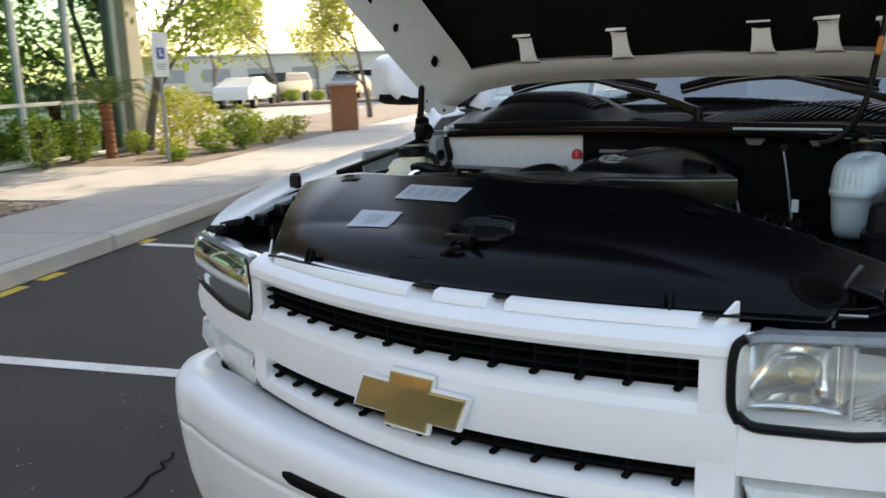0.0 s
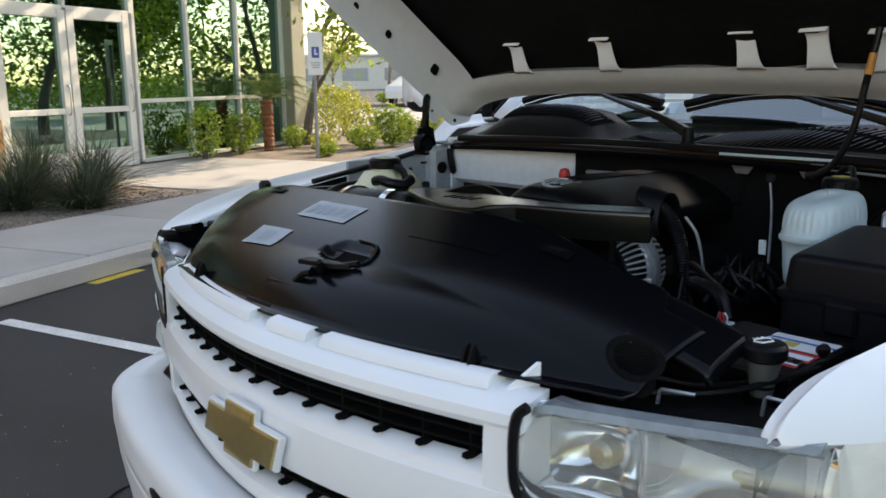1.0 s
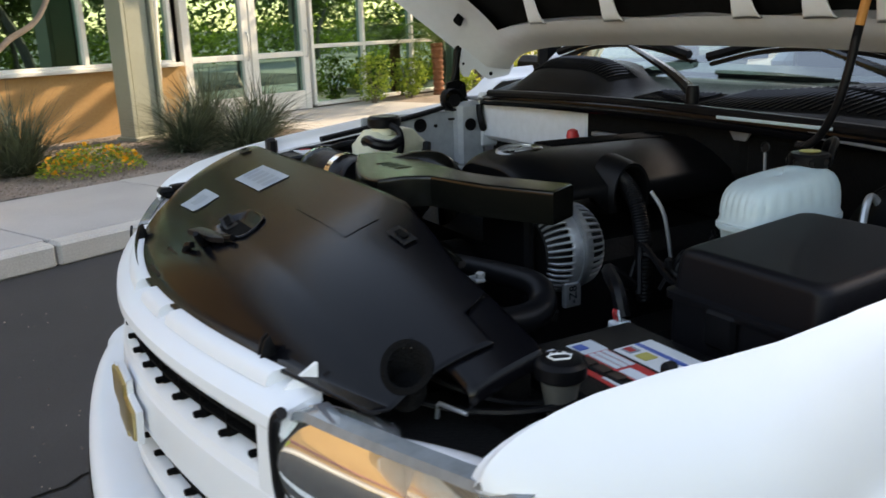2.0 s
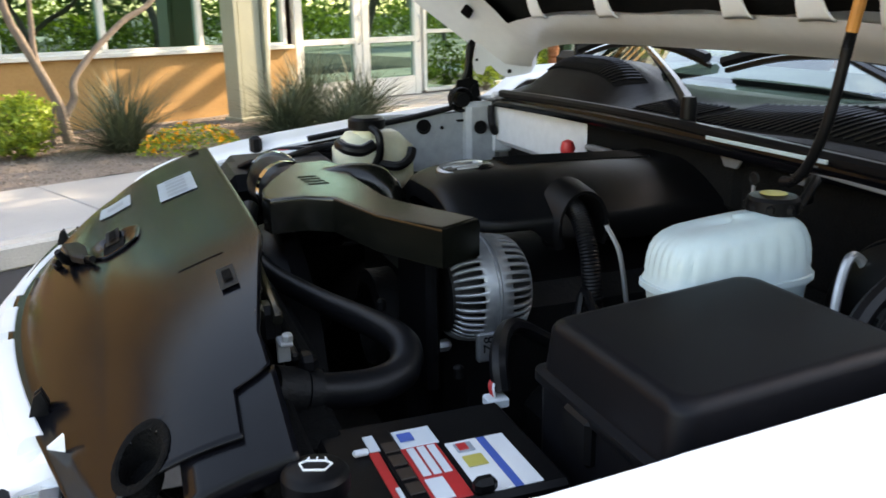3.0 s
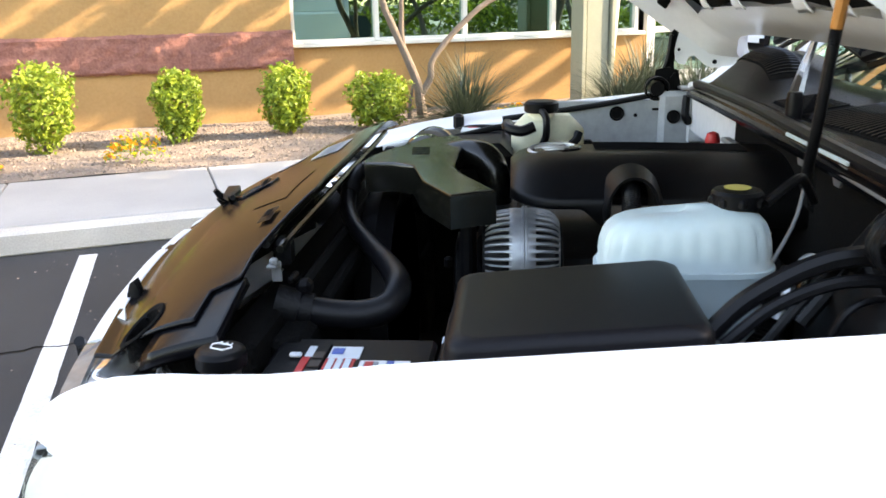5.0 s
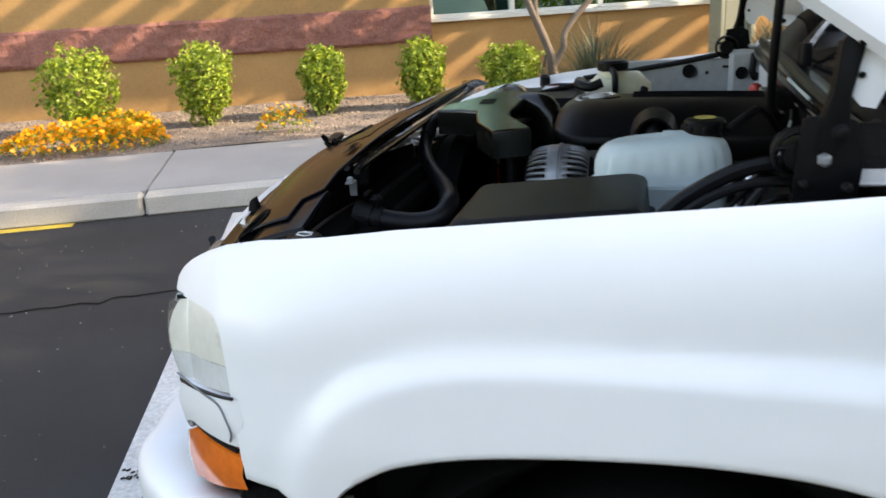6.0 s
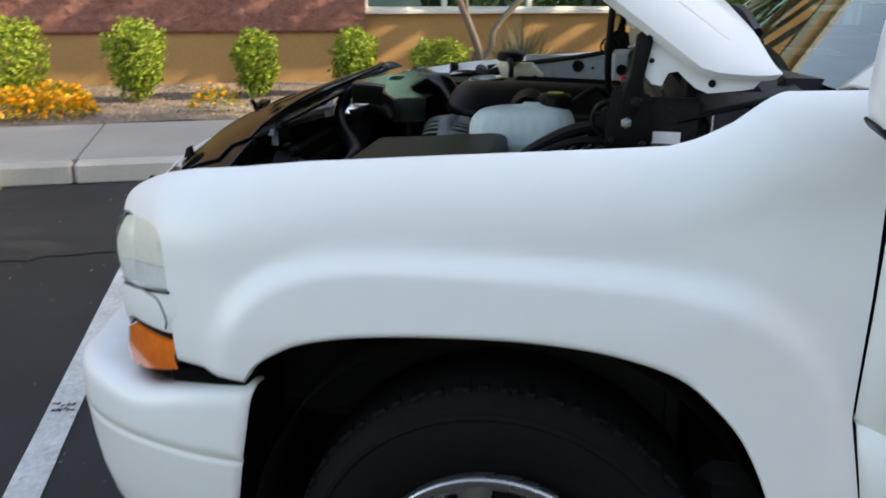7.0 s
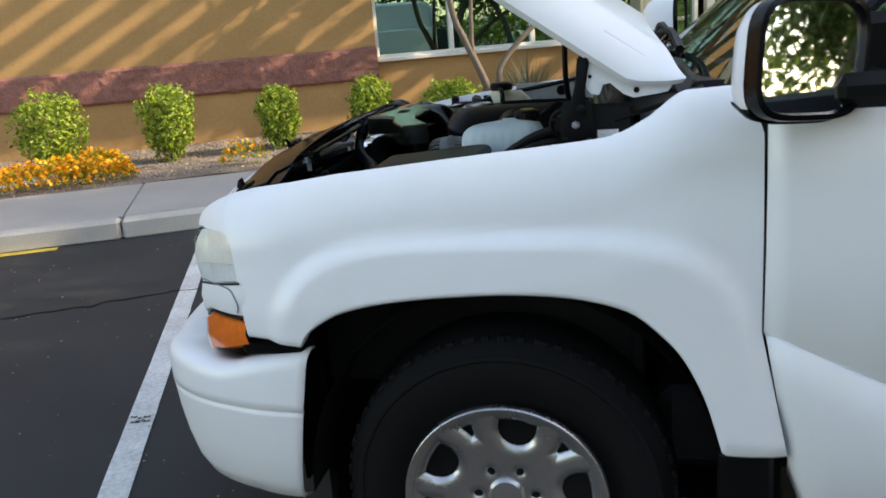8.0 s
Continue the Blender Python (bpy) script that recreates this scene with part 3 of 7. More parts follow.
# near-black sheets added to darken the wheel house and block daylight behind
both("liner_back", rbox((0.68, 1.475, 0.50), (0.52, 0.02, 0.62), 0.004), M_FELT_SHADE, suv)
both("inner_arch_wall", rbox((0.60, 0.98, 0.53), (0.02, 0.98, 0.70), 0.004), M_FELT_SHADE, suv)
both("sill_shield", rbox((0.78, 1.535, 0.40), (0.34, 0.02, 0.42), 0.004), M_FELT_SHADE, suv)
both("liner_front", rbox((0.62, 0.49, 0.50), (0.36, 0.02, 0.62), 0.004), M_FELT_SHADE, suv)
both("mud_flap", rbox((0.965, 1.47, 0.44), (0.05, 0.11, 0.17), 0.012), M_BLACK, suv, "black rubber mud flap")


def bar(x0, x1, profile, n=48, fy=front_y):
    rows = []
    for i in range(n + 1):
        x = x0 + (x1 - x0) * i / n
        rows.append([(x, fy(x) + dy, z) for dy, z in profile])
    return sheet(rows)


def closed_bar(x0, x1, profile, n=48, fy=front_y):
    rows = []
    for i in range(n + 1):
        x = x0 + (x1 - x0) * i / n
        rows.append([(x, fy(x) + dy, z) for dy, z in profile])
    v, f = sheet(rows, closed_u=True)
    k = len(profile)
    f += [tuple(reversed(range(k))), tuple(range(n * k, (n + 1) * k))]
    return v, f


# grille shell: top bar, badge bar, lower bar, posts
grille = part("grille_shell", closed_bar(-0.535, 0.535, [(0.0, 0.952), (-0.006, 0.962), (-0.004, 0.976), (0.008, 0.988), (0.03, 0.995), (0.05, 1.0), (0.05, 0.99), (0.02, 0.952)]), M_PAINT, suv, "white painted grille shell")
part("badge_bar", closed_bar(-0.535, 0.535, [(0.03, 0.897), (0.012, 0.893), (0.001, 0.884), (-0.002, 0.872), (-0.006, 0.868), (-0.010, 0.83), (-0.006, 0.795), (0.004, 0.778), (0.04, 0.772), (0.06, 0.8), (0.06, 0.88)]), M_PAINT, grille)
part("lower_bar", closed_bar(-0.535, 0.535, [(0.03, 0.742), (0.006, 0.738), (-0.006, 0.73), (-0.008, 0.712), (0.0, 0.694), (0.03, 0.69), (0.05, 0.70), (0.05, 0.735)]), M_PAINT, grille)
for s in (-1, 1):
    g = closed_bar(0.482, 0.537, [(0.03, 0.985), (-0.001, 0.975), (-0.003, 0.93), (-0.006, 0.83), (-0.005, 0.72), (0.0, 0.70), (0.05, 0.70), (0.05, 0.985)], 4)
    part("post", g if s > 0 else mirrored(g), M_PAINT, grille)
# raised strips on top of the shell
for x0, x1 in ((-0.45, -0.03), (0.028, 0.135), (0.168, 0.47)):
    part("top_strip", closed_bar(x0, x1, [(0.020, 0.994), (0.024, 1.006), (0.031, 1.0115), (0.046, 1.013), (0.056, 1.007), (0.056, 0.99)], 20), M_PAINT, grille)
part("shelf", closed_bar(-0.50, 0.50, [(0.045, 0.990), (0.048, 0.998), (0.12, 1.012), (0.12, 1.0)], 24), M_PAINT, grille)
fl = ([(0.478, 0.150, 0.982), (0.484, 0.148, 0.982), (0.512, 0.196, 0.975), (0.518, 0.194, 0.975), (0.511, 0.197, 1.030), (0.517, 0.199, 1.030)], [(0, 1, 3, 2), (0, 4, 5, 1), (1, 5, 3), (2, 3, 5, 4), (0, 2, 4)])
both("flange", fl, M_PAINT, grille)

# dark grille inserts
for z0, z1, nm in ((0.897, 0.952, 1), (0.742, 0.775, 0)):
    back_panel = part("grille_insert", bar(-0.49, 0.49, [(0.075, z0 - 0.02), (0.075, z1 + 0.02)]), M_BLACK, grille, "black plastic grille insert")
    for i in range(13):
        x = -0.45 + 0.075 * i
        g = Geo().add(rbox((x, front_y(x) + 0.0425, (z0 + z1) / 2), (0.005, 0.059, z1 - z0 + 0.006), 0.001)).add(rbox((x, front_y(x) + 0.012, z0 + 0.004), (0.012, 0.020, 0.008), 0.002))
        part("fin", g, M_FELT_SHADE, back_panel)
    for k in range(nm + 1):
        zz = z0 + (z1 - z0) * (k + 1) / (nm + 2)
        part("slat", closed_bar(-0.48, 0.48, [(0.012, zz - 0.002), (0.012, zz + 0.002), (0.07, zz + 0.002), (0.07, zz - 0.002)], 24), M_FELT_SHADE, back_panel)

# emblem: a plain gold cross-shaped plate with a pale rim
CROSS = [(-0.128, -0.030), (-0.052, -0.030), (-0.058, -0.050), (0.036, -0.050), (0.042, -0.030), (0.100, -0.030), (0.124, 0.028), (0.050, 0.028), (0.056, 0.050), (-0.036, 0.050), (-0.042, 0.028), (-0.104, 0.028)]
TILT_E = Matrix.Translation((0, front_y(0) - 0.012, 0.817)) @ Matrix.Rotation(radians(90), 4, "X")
emblem = part("emblem", Geo().add(prism([(x * 1.07, z * 1.14) for x, z in CROSS], 0, 0.010, 0.003), TILT_E), M_PAINT, suv, "gold cross-shaped emblem plate with a white rim")
part("plate", Geo().add(prism(CROSS, 0.008, 0.016, 0.004), TILT_E), M_GOLD, emblem, "gold emblem plate")

# under the headlamps: body-colour strip and turn lamps
strip = []
for i in range(33):
    t = i / 32
    if t < 0.6:
        x = 0.53 + (0.88 - 0.53) * t / 0.6
        y = front_y(x)
    else:
        u = (t - 0.6) / 0.4
        y = 0.241 + (0.402 - 0.241) * u
        x = side_x(y) + 0.006 * (1 - u) - 0.002 - 0.006 * max(0.0, u - 0.8) / 0.2
    zu = 0.865 + 0.035 * t
    zl = 0.772 + 0.044 * max(0.0, min(1.0, (t - 0.48) / 0.2))
    strip.append([(x * 0.97, y + 0.03, zu), (x, y + 0.004, zu - 0.006), (x + 0.004 * t, y - 0.004, (zu + zl) / 2), (x, y, zl + 0.003), (x * 0.975, y + 0.03, zl - 0.002)])
both("headlamp_panel", sheet(strip), M_PAINT, suv, sharp=60)


def strip_pt(y, z):
    """A point on the outer face of the strip beside the wing."""
    u = (y - 0.241) / 0.161
    t = 0.6 + 0.4 * u
    x = side_x(y) + 0.006 * (1 - u) - 0.002
    zu, zl = 0.865 + 0.035 * t, 0.772 + 0.044 * min(1.0, (t - 0.48) / 0.2)
    k = 1 - abs(z - (zu + zl) / 2) / ((zu - zl) / 2)
    return (x + 0.004 * t * max(0.0, k), y - 0.004 * max(0.0, k), z)


# Grey tube on the panel face stands for the groove's shade.
both("panel_groove", tube([strip_pt(y, z) for y, z in ((0.250, 0.886), (0.322, 0.885), (0.358, 0.879), (0.374, 0.862), (0.379, 0.842), (0.372, 0.826))], 0.0016, 6, 5), M_GROOVE_SHADE, suv, "grey line for the shade in the panel's groove")
lampw, lampa = [], []
for i in range(41):
    t = i / 40
    if t < 0.55:
        x = 0.545 + (0.87 - 0.545) * t / 0.55
        y = front_y(x) + 0.004
    else:
        u = (t - 0.55) / 0.45
        y = 0.238 + (0.390 - 0.238) * u
        x = side_x(y) - 0.004
    zu = 0.764 + 0.044 * max(0.0, min(1.0, (t - 0.45) / 0.2))
    zl = 0.664 + 0.080 * max(0, (t - 0.3)) / 0.7
    zl = max(zl, zu - 0.1) if t > 0.08 else zu - 0.1 * (t / 0.08) ** 0.5
    row = [(x * 0.985, y + 0.02, zu), (x, y, zu - 0.008), (x + 0.003, y - 0.004, (zu + zl) / 2), (x, y, zl + 0.008), (x * 0.985, y + 0.02, zl)]
    (lampw if t < 0.585 else lampa).append(row)
lampa.insert(0, lampw[-1])
both("turn_lamp", sheet(lampw), M_LAMPW, suv, "frosted clear turn signal lamp")
both("side_marker", sheet(lampa), M_AMBER, suv, "orange side marker lamp")
# Black tube drawn as the shaded gap over the side marker.
both("lamp_seal", tube([(r[1][0] - 0.004, r[1][1] + 0.003, r[1][2] + 0.007) for r in lampa[::3]], 0.0042, 6, 3), M_RUBBER, suv, "black line for the dark gap above the side marker")

# headlamps
def lamp_row(t):
    """Point on the lamp's outline curve, inner end to outer end."""
    if t < 0.66:
        x = 0.533 + (0.865 - 0.533) * t / 0.66
        return x, front_y(x)
    u = (t - 0.66) / 0.34
    y = front_y(0.865) + (0.387 - front_y(0.865)) * u
    return side_x(y) - 0.002, y


def lamp_z(t):
    """Upper and lower edge of the lamp along its outline."""
    zu = 0.992 + 0.018 * t - 0.012 * max(0, (t - 0.9) / 0.1) ** 2
    zl = 0.858 + 0.042 * max(0, t - 0.3) / 0.7
    e = 1 - max(0, 0.08 - t) / 0.08
    mid, hh = (zu + zl) / 2, (zu - zl) / 2 * (0.72 + 0.28 * math.sqrt(max(0, 1 - (1 - e) ** 2)))
    return mid, hh


lens, bowl = [], []
for i in range(97):
    t = i / 96
    x, y = lamp_row(t)
    mid, hh = lamp_z(t)
    nx, ny = (0.35 * t, -1.0) if t < 0.66 else (0.9, -0.5)
    row = []
    for k in range(9):
        a = -1 + k / 4
        bul = 0.010 * (1 - a * a)
        row.append((x + nx * bul, y + ny * bul + 0.018 * max(0, a) ** 2 * (t < 0.66), mid + hh * a))
    lens.append(row)
    row = []
    for k in range(25):
        a = -1 + k / 12
        q = (t - 0.145) / 0.145 if t < 0.29 else (t - 0.465) / 0.175 if t < 0.64 else 1.0
        dep = 0.012 + (0.078 if t < 0.29 else 0.066) * math.sqrt(max(0.0, 1 - a * a)) * max(0.0, 1 - q * q) ** 0.6 + 0.010 * (1 - a * a)
        row.append((x * 0.985 - 0.012, y + dep + 0.012, mid + hh * a * 0.99))
    bowl.append(row)


def lamp_window(t0, t1, a0, a1, n, rib):
    """Frosted outer window of the lamp, finely ribbed, flush with the wing at the side."""
    rows = []
    for i in range(n + 1):
        t = t0 + (t1 - t0) * i / n
        x, y = lamp_row(t)
        mid, hh = lamp_z(t)
        side = max(0.0, min(1.0, (t - 0.66) / 0.08))
        row = []
        for k in range(9):
            a = a0 + (a1 - a0) * k / 8
            z = mid + hh * a
            bul = 1 - a * a
            fx, fy = x + 0.35 * t * 0.008 * bul, y - 0.008 * bul + 0.018 * max(0, a) ** 2 + 0.012 * (t < 0.64)
            wx = wing_x(max(y, 0.24), z) - 0.0005 if t > 0.66 else fx
            row.append((fx + (wx - fx) * side - rib * (i % 2), fy + (y - fy) * side, z))
        rows.append(row)
    return sheet(rows)


for s in (1, -1):
    f = (lambda q: q) if s > 0 else mirrored
    hl = part("headlamp", f(sheet(bowl[:29])), M_REFLECTOR, suv, "clear headlamp with chrome reflector", solid=0.004)
    part("outer_reflector", f(sheet(bowl[28:66])), M_REFLECT2, hl, "outer reflector whitened for mirrored sky", solid=0.004)
    part("projector_disc", f(sheet([[(0.772 + 0.060 * q * math.cos(math.pi * k / 20), front_y(0.772 + 0.060 * q * math.cos(math.pi * k / 20)) + 0.041, 0.876 + (0.008 + 0.042 * q * math.sin(math.pi * k / 20)) * (q > 0)) for k in range(21)] for q in (0.0, 0.35, 0.7, 1.0)])), M_DISC, hl, "dull grey half disc", solid=0.002)
    for k in range(8):
        part("flute", f(tube([(0.683, front_y(0.683) + 0.006, 0.868 + 0.0075 * k), (0.700, front_y(0.700) + 0.006, 0.876 + 0.0075 * k), (0.722 - 0.002 * k, front_y(0.722) + 0.008, 0.886 + 0.0075 * k)], 0.0011, 5, 2)), M_LAMPW, hl)
    part("fluted_window", f(lamp_window(0.292, 0.37, -0.95, 0.30, 16, 0.0022)), M_FLUTE, hl, "pale fluted strip of the lamp window", sharp=80).visible_shadow = False
    part("outer_window", f(lamp_window(0.37, 0.655, -0.96, 0.93, 60, 0.0004)), M_FLUTE, hl, "hazy outer lamp window", sharp=80).visible_shadow = False
    part("signal_shield", f(Geo().add(rbox((0.768, front_y(0.768) + 0.052, 0.935), (0.034, 0.012, 0.012), 0.003)).add(rbox((0.768, front_y(0.768) + 0.060, 0.922), (0.020, 0.012, 0.022), 0.003))), M_BULB, hl, "dull lamp shield")
    part("arc_rim", f(tube([(0.772 + 0.060 * math.cos(math.pi * k / 20), front_y(0.772 + 0.060 * math.cos(math.pi * k / 20)) + 0.040, 0.884 + 0.042 * math.sin(math.pi * k / 20)) for k in range(21)], 0.0015, 6, 1, smooth=False)), M_BULB, hl)
    part("side_window", f(lamp_window(0.655, 1.0, -0.30, 1, 60, 0.0004)), M_CREAM, hl, "cream frosted side window", sharp=80)
    part("side_strip", f(lamp_window(0.655, 1.0, -1, -0.31, 60, 0.0)), M_LAMPW, hl, "clear strip below the side window", sharp=80)
    part("lens", f(sheet(lens[:65])), M_LENS, hl, "clear plastic lens").visible_shadow = False
    part("divider", f(rbox((0.678, front_y(0.678) + 0.026, 0.922), (0.004, 0.03, 0.118), 0.0015)), M_LAMPW, hl)
    part("shield", f(lathe([(0.001, 0), (0.012, 0.002), (0.019, 0.010), (0.021, 0.03)], 24, Matrix.Translation((0.607, front_y(0.607) + 0.034, 0.930)) @ Matrix.Rotation(radians(-90), 4, "X"))), M_BULB, hl, "dull yellowish bulb shield")
    part("lower_reflector", f(sheet([[(x, front_y(x) + 0.016 + 0.05 * k, 0.878 + 0.012 * k + 0.006 * math.sin(math.pi * (x - 0.54) / 0.13)) for k in (0.0, 0.3, 0.6, 1.0)] for x in [0.542 + 0.0105 * i for i in range(13)]])), M_REFLECTOR, hl, solid=0.003)
    edge = [[(lamp_row(t)[0] + dx, lamp_row(t)[1] + dy, lamp_z(t)[0] + lamp_z(t)[1] + dz) for dx, dy, dz in ((0, 0.016, -0.012), (0, 0.006, -0.006), (0, 0.010, 0.001), (0, 0.030, 0.003), (0, 0.034, -0.002))] for t in [0.02 + 0.62 * i / 40 for i in range(41)]]
    part("lens_edge", f(sheet(edge)), M_LENSEDGE, hl, "thick grey upper edge of the lens", solid=0.002)
    part("end_gasket", f(tube([(0.545, 0.142, 0.992), (0.533, 0.138, 0.980), (0.528, 0.136, 0.955), (0.527, 0.136, 0.92), (0.529, 0.137, 0.885), (0.538, 0.142, 0.862)], 0.0075 if s > 0 else 0.003, 8, 4)), M_RUBBER, hl, "black rubber gasket")
    gk = [(lamp_row(i / 30)[0] + 0.001, lamp_row(i / 30)[1] + 0.0, lamp_z(i / 30)[0] - lamp_z(i / 30)[1] - 0.004) for i in range(31)]
    part("gasket", f(tube(gk, lambda t: 0.0085 - 0.0025 * t - 0.0035 * smooth_step(0.55, 0.70, t), 8, 2)), M_RUBBER, hl, "black rubber gasket")

# bumper
def bump_y(x):
    x = abs(x)
    return -0.03 + 0.15 * x * x + 0.10 * x ** 6


def bumper_line(t):
    if t < 0.55:
        x = 0.70 * t / 0.55
        return x, bump_y(x)
    u = (t - 0.55) / 0.45
    a = u * math.pi / 2
    y0 = bump_y(0.70)
    return 0.70 + 0.272 * math.sin(a) ** 0.95, y0 + (0.532 - y0) * (1 - math.cos(a)) ** 0.95


rows = []
for i in range(-64, 65):
    t = abs(i) / 64
    x, y = bumper_line(t)
    x2, y2 = bumper_line(max(0, t - 0.01))
    x3, y3 = bumper_line(min(1, t + 0.01))
    d = Vector((x3 - x2, y3 - y2)).normalized()
    inw = Vector((-d.y, d.x))
    sgn = -1 if i < 0 else 1
    zt = 0.690 + 0.045 * max(0, (t - 0.7) / 0.3) ** 1.5 - 0.02 * math.exp(-((t - 0.84) / 0.06) ** 2)
    shelf_d = 0.13 if t < 0.6 else 0.13 - 0.07 * (t - 0.6) / 0.4
    prof = [(shelf_d, zt - 0.004), (0.03, zt + 0.002), (0.012, zt - 0.006), (0.003, zt - 0.018), (0.0, zt - 0.04), (0.0, 0.61), (0.0, 0.592), (0.005, 0.588), (0.006, 0.584), (0.002, 0.580), (0.003, 0.572), (0.008, 0.515), (0.018, 0.446), (0.034, 0.380), (0.056, 0.335), (0.11, 0.312)]
    bk = 0.066 * max(0, (t - 0.86) / 0.14)
    rows.append([(sgn * (x + inw.x * q), y + inw.y * q - bk * (zt - z) / 0.36, z) for q, z in prof])
part("front_bumper", sheet(rows), M_PAINT, suv, "white moulded front bumper", sharp=60, solid=0.006)
# black plate added to hide the bumper's lit inner side
both("bumper_end", rbox((0.80, 0.47, 0.52), (0.22, 0.012, 0.28), 0.004), M_FELT_SHADE, suv)
for s in (1, -1):
    g = []
    for i in range(13):
        x = 0.02 + 0.27 * i / 12
        g.append([(x, bump_y(x) - 0.004, 0.632 - 0.006 * (i in (0, 12))), (x, bump_y(x) - 0.004, 0.606 + 0.01 * (i in (0, 12)))])
    part("bumper_slot", sheet(g) if s > 0 else mirrored(sheet(g)), M_BLACK, suv, "dark slot in the bumper", solid=0.003)
part("valance", closed_bar(-0.6, 0.6, [(0.10, 0.41), (0.08, 0.30), (0.12, 0.28), (0.16, 0.41)], 30, bump_y), M_BLACK, suv, "black plastic valance under the bumper")
# Black bar imitates the shaded recess under the side marker.
both("bumper_filler", rbox((0.915, 0.445, 0.738), (0.075, 0.15, 0.03), 0.008), M_FELT_SHADE, suv, "black bar for the shade in the gap above the bumper")

# wheels
def wheel(cx, cy):
    R = Matrix.Translation((cx, cy, 0.378)) @ Matrix.Rotation(radians(90 if cx > 0 else -90), 4, "Y")
    # near-black barrel puts shade into the rim openings
    hub = part("wheel", Geo().add(lathe([(0.205, -0.20), (0.212, -0.03), (0.200, -0.035), (0.195, -0.10), (0.06, -0.11)], 40), R), M_FELT_SHADE, suv, "cast alloy wheel with black tyre")
    prof = [(0.235, -0.22), (0.30, -0.235), (0.36, -0.22), (0.378, -0.19), (0.384, -0.12), (0.378, -0.045), (0.366, -0.022), (0.348, -0.006), (0.344, 0.003), (0.336, 0.004), (0.331, 0.001), (0.29, 0.006), (0.255, -0.006), (0.236, -0.018)]
    part("tyre", Geo().add(lathe(prof, 72), R), M_TYRE, hub, "black tyre")
    blocks = Geo()
    for k in range(88):
        a = 2 * math.pi * (k + 0.3 * math.sin(k * 2.1)) / 88
        blocks.add(rbox((0.373, 0, -0.055 - 0.005 * (k % 2)), (0.012, 0.019, 0.06), 0.003), R @ Matrix.Rotation(a, 4, "Z"))
    tagged(part("tread", blocks, M_TYRE, hub), kind="stuff")
    near = cx > 0 and cy < 2
    nr, na = (120, 800) if near else (36, 200)

    def web(x, y):
        """Distance to the nearest opening of the rim, negative inside one."""
        r, a = math.hypot(x, y), math.degrees(math.atan2(y, x))
        m1 = radians((a - 169 + 36) % 72 - 36)
        m2 = radians((a - 205 + 36) % 72 - 36)
        l1, d1, l2 = r * math.sin(m1), r * math.cos(m1), r * math.sin(m2)
        big = max(abs(l1) - 0.056 if d1 > 0.172 else math.hypot(l1, d1 - 0.172) - 0.056, r - 0.207)
        small = max(0.150 - r, r - 0.205, abs(l2) - 0.012 - 0.33 * (r - 0.150))
        b = radians(60 * round((a - 30) / 60) + 30)
        return min(big, small, math.hypot(x - 0.07 * math.cos(b), y - 0.07 * math.sin(b)) - 0.014)

    rows, gaps = [], []
    for i in range(nr + 1):
        r = 0.035 + (0.232 - 0.035) * i / nr
        h = -0.012 - 0.03 * (1 - (r / 0.232)) + 0.012 * (r > 0.226)
        row = []
        for j in range(na):
            x, y = r * math.cos(2 * math.pi * j / na), r * math.sin(2 * math.pi * j / na)
            d = web(x, y)
            gaps.append(d)
            row.append((x, y, h - 0.007 * max(0.0, 1 - max(0.0, d) / 0.012) ** 2))
        rows.append(row)
    v, f = sheet(rows, closed_u=True)
    keep = [q for q in f if sum(gaps[i] for i in q) > 0]
    part("rim", Geo().add(used_only((v, keep)), R), M_RIM, hub, "brushed alloy rim with rounded openings", solid=0.02)
    part("centre_cap", Geo().add(lathe([(0.042, -0.04), (0.042, -0.012), (0.036, -0.006), (0.0001, -0.004)], 32), R), M_RIM, hub)
    for k in range(6):
        b = radians(60 * k + 30)
        part("lug_nut", Geo().add(lathe([(0.011, -0.05), (0.011, -0.03), (0.005, -0.026)], 6, Matrix.Translation((0.07 * math.cos(b), 0.07 * math.sin(b), 0))), R), M_DARK, hub)


for cx in (0.955, -0.955):
    for cy in (0.96, 3.90):
        wheel(cx, cy)

# bonnet, raised about its rear hinges
H = Matrix.Translation((0, 1.375, 1.262)) @ Matrix.Rotation(radians(-35.5), 4, "X")
# in the bonnet's own frame: x across, -y towards its nose, z out of its skin


def hood_half(s):
    return 0.825 - 0.06 * (s / 1.12) ** 2 - 0.02 * max(0, (s - 0.95) / 0.17) ** 2


def hood_back(w):
    return 0.125 * (1 - min(1.0, abs(w) / 0.8) ** 5)


# columns across the bonnet, closer together at its rolled edges
WS = [-math.sin(math.pi / 2 * (1 - k / 20) ** 0.75) for k in range(20)] + [0.0] + [math.sin(math.pi / 2 * ((k + 1) / 20) ** 0.75) for k in range(20)]
NW = len(WS)
rows, inner_rows = [], []
for i in range(33):
    t = (i / 32) ** 1.3
    row, irow = [], []
    for w in WS:
        s0 = 0.018 + hood_back(w * 0.8)
        s = s0 + (1.14 + 0.03 * (1 - w * w) - s0) * t
        x = w * hood_half(s)
        zz = 0.050 * (1 - abs(w) ** 2.6) - 0.06 * max(0, t - 0.86) ** 2 / 0.02
        q = max(0.0, (abs(w) - 0.86) / 0.14)
        side = 0.014 + 0.063 * max(0.0, min(1.0, (s - 0.02) / 0.09)) ** 0.8
        row.append((x, -s, zz + 0.02 - side * (1 - math.sqrt(max(0.0, 1 - q * q)))))
        irow.append((x * 0.985, -s, zz * 0.35 - 0.012 - (side - 0.02) * q))
    rows.append(row)
    inner_rows.append(irow)
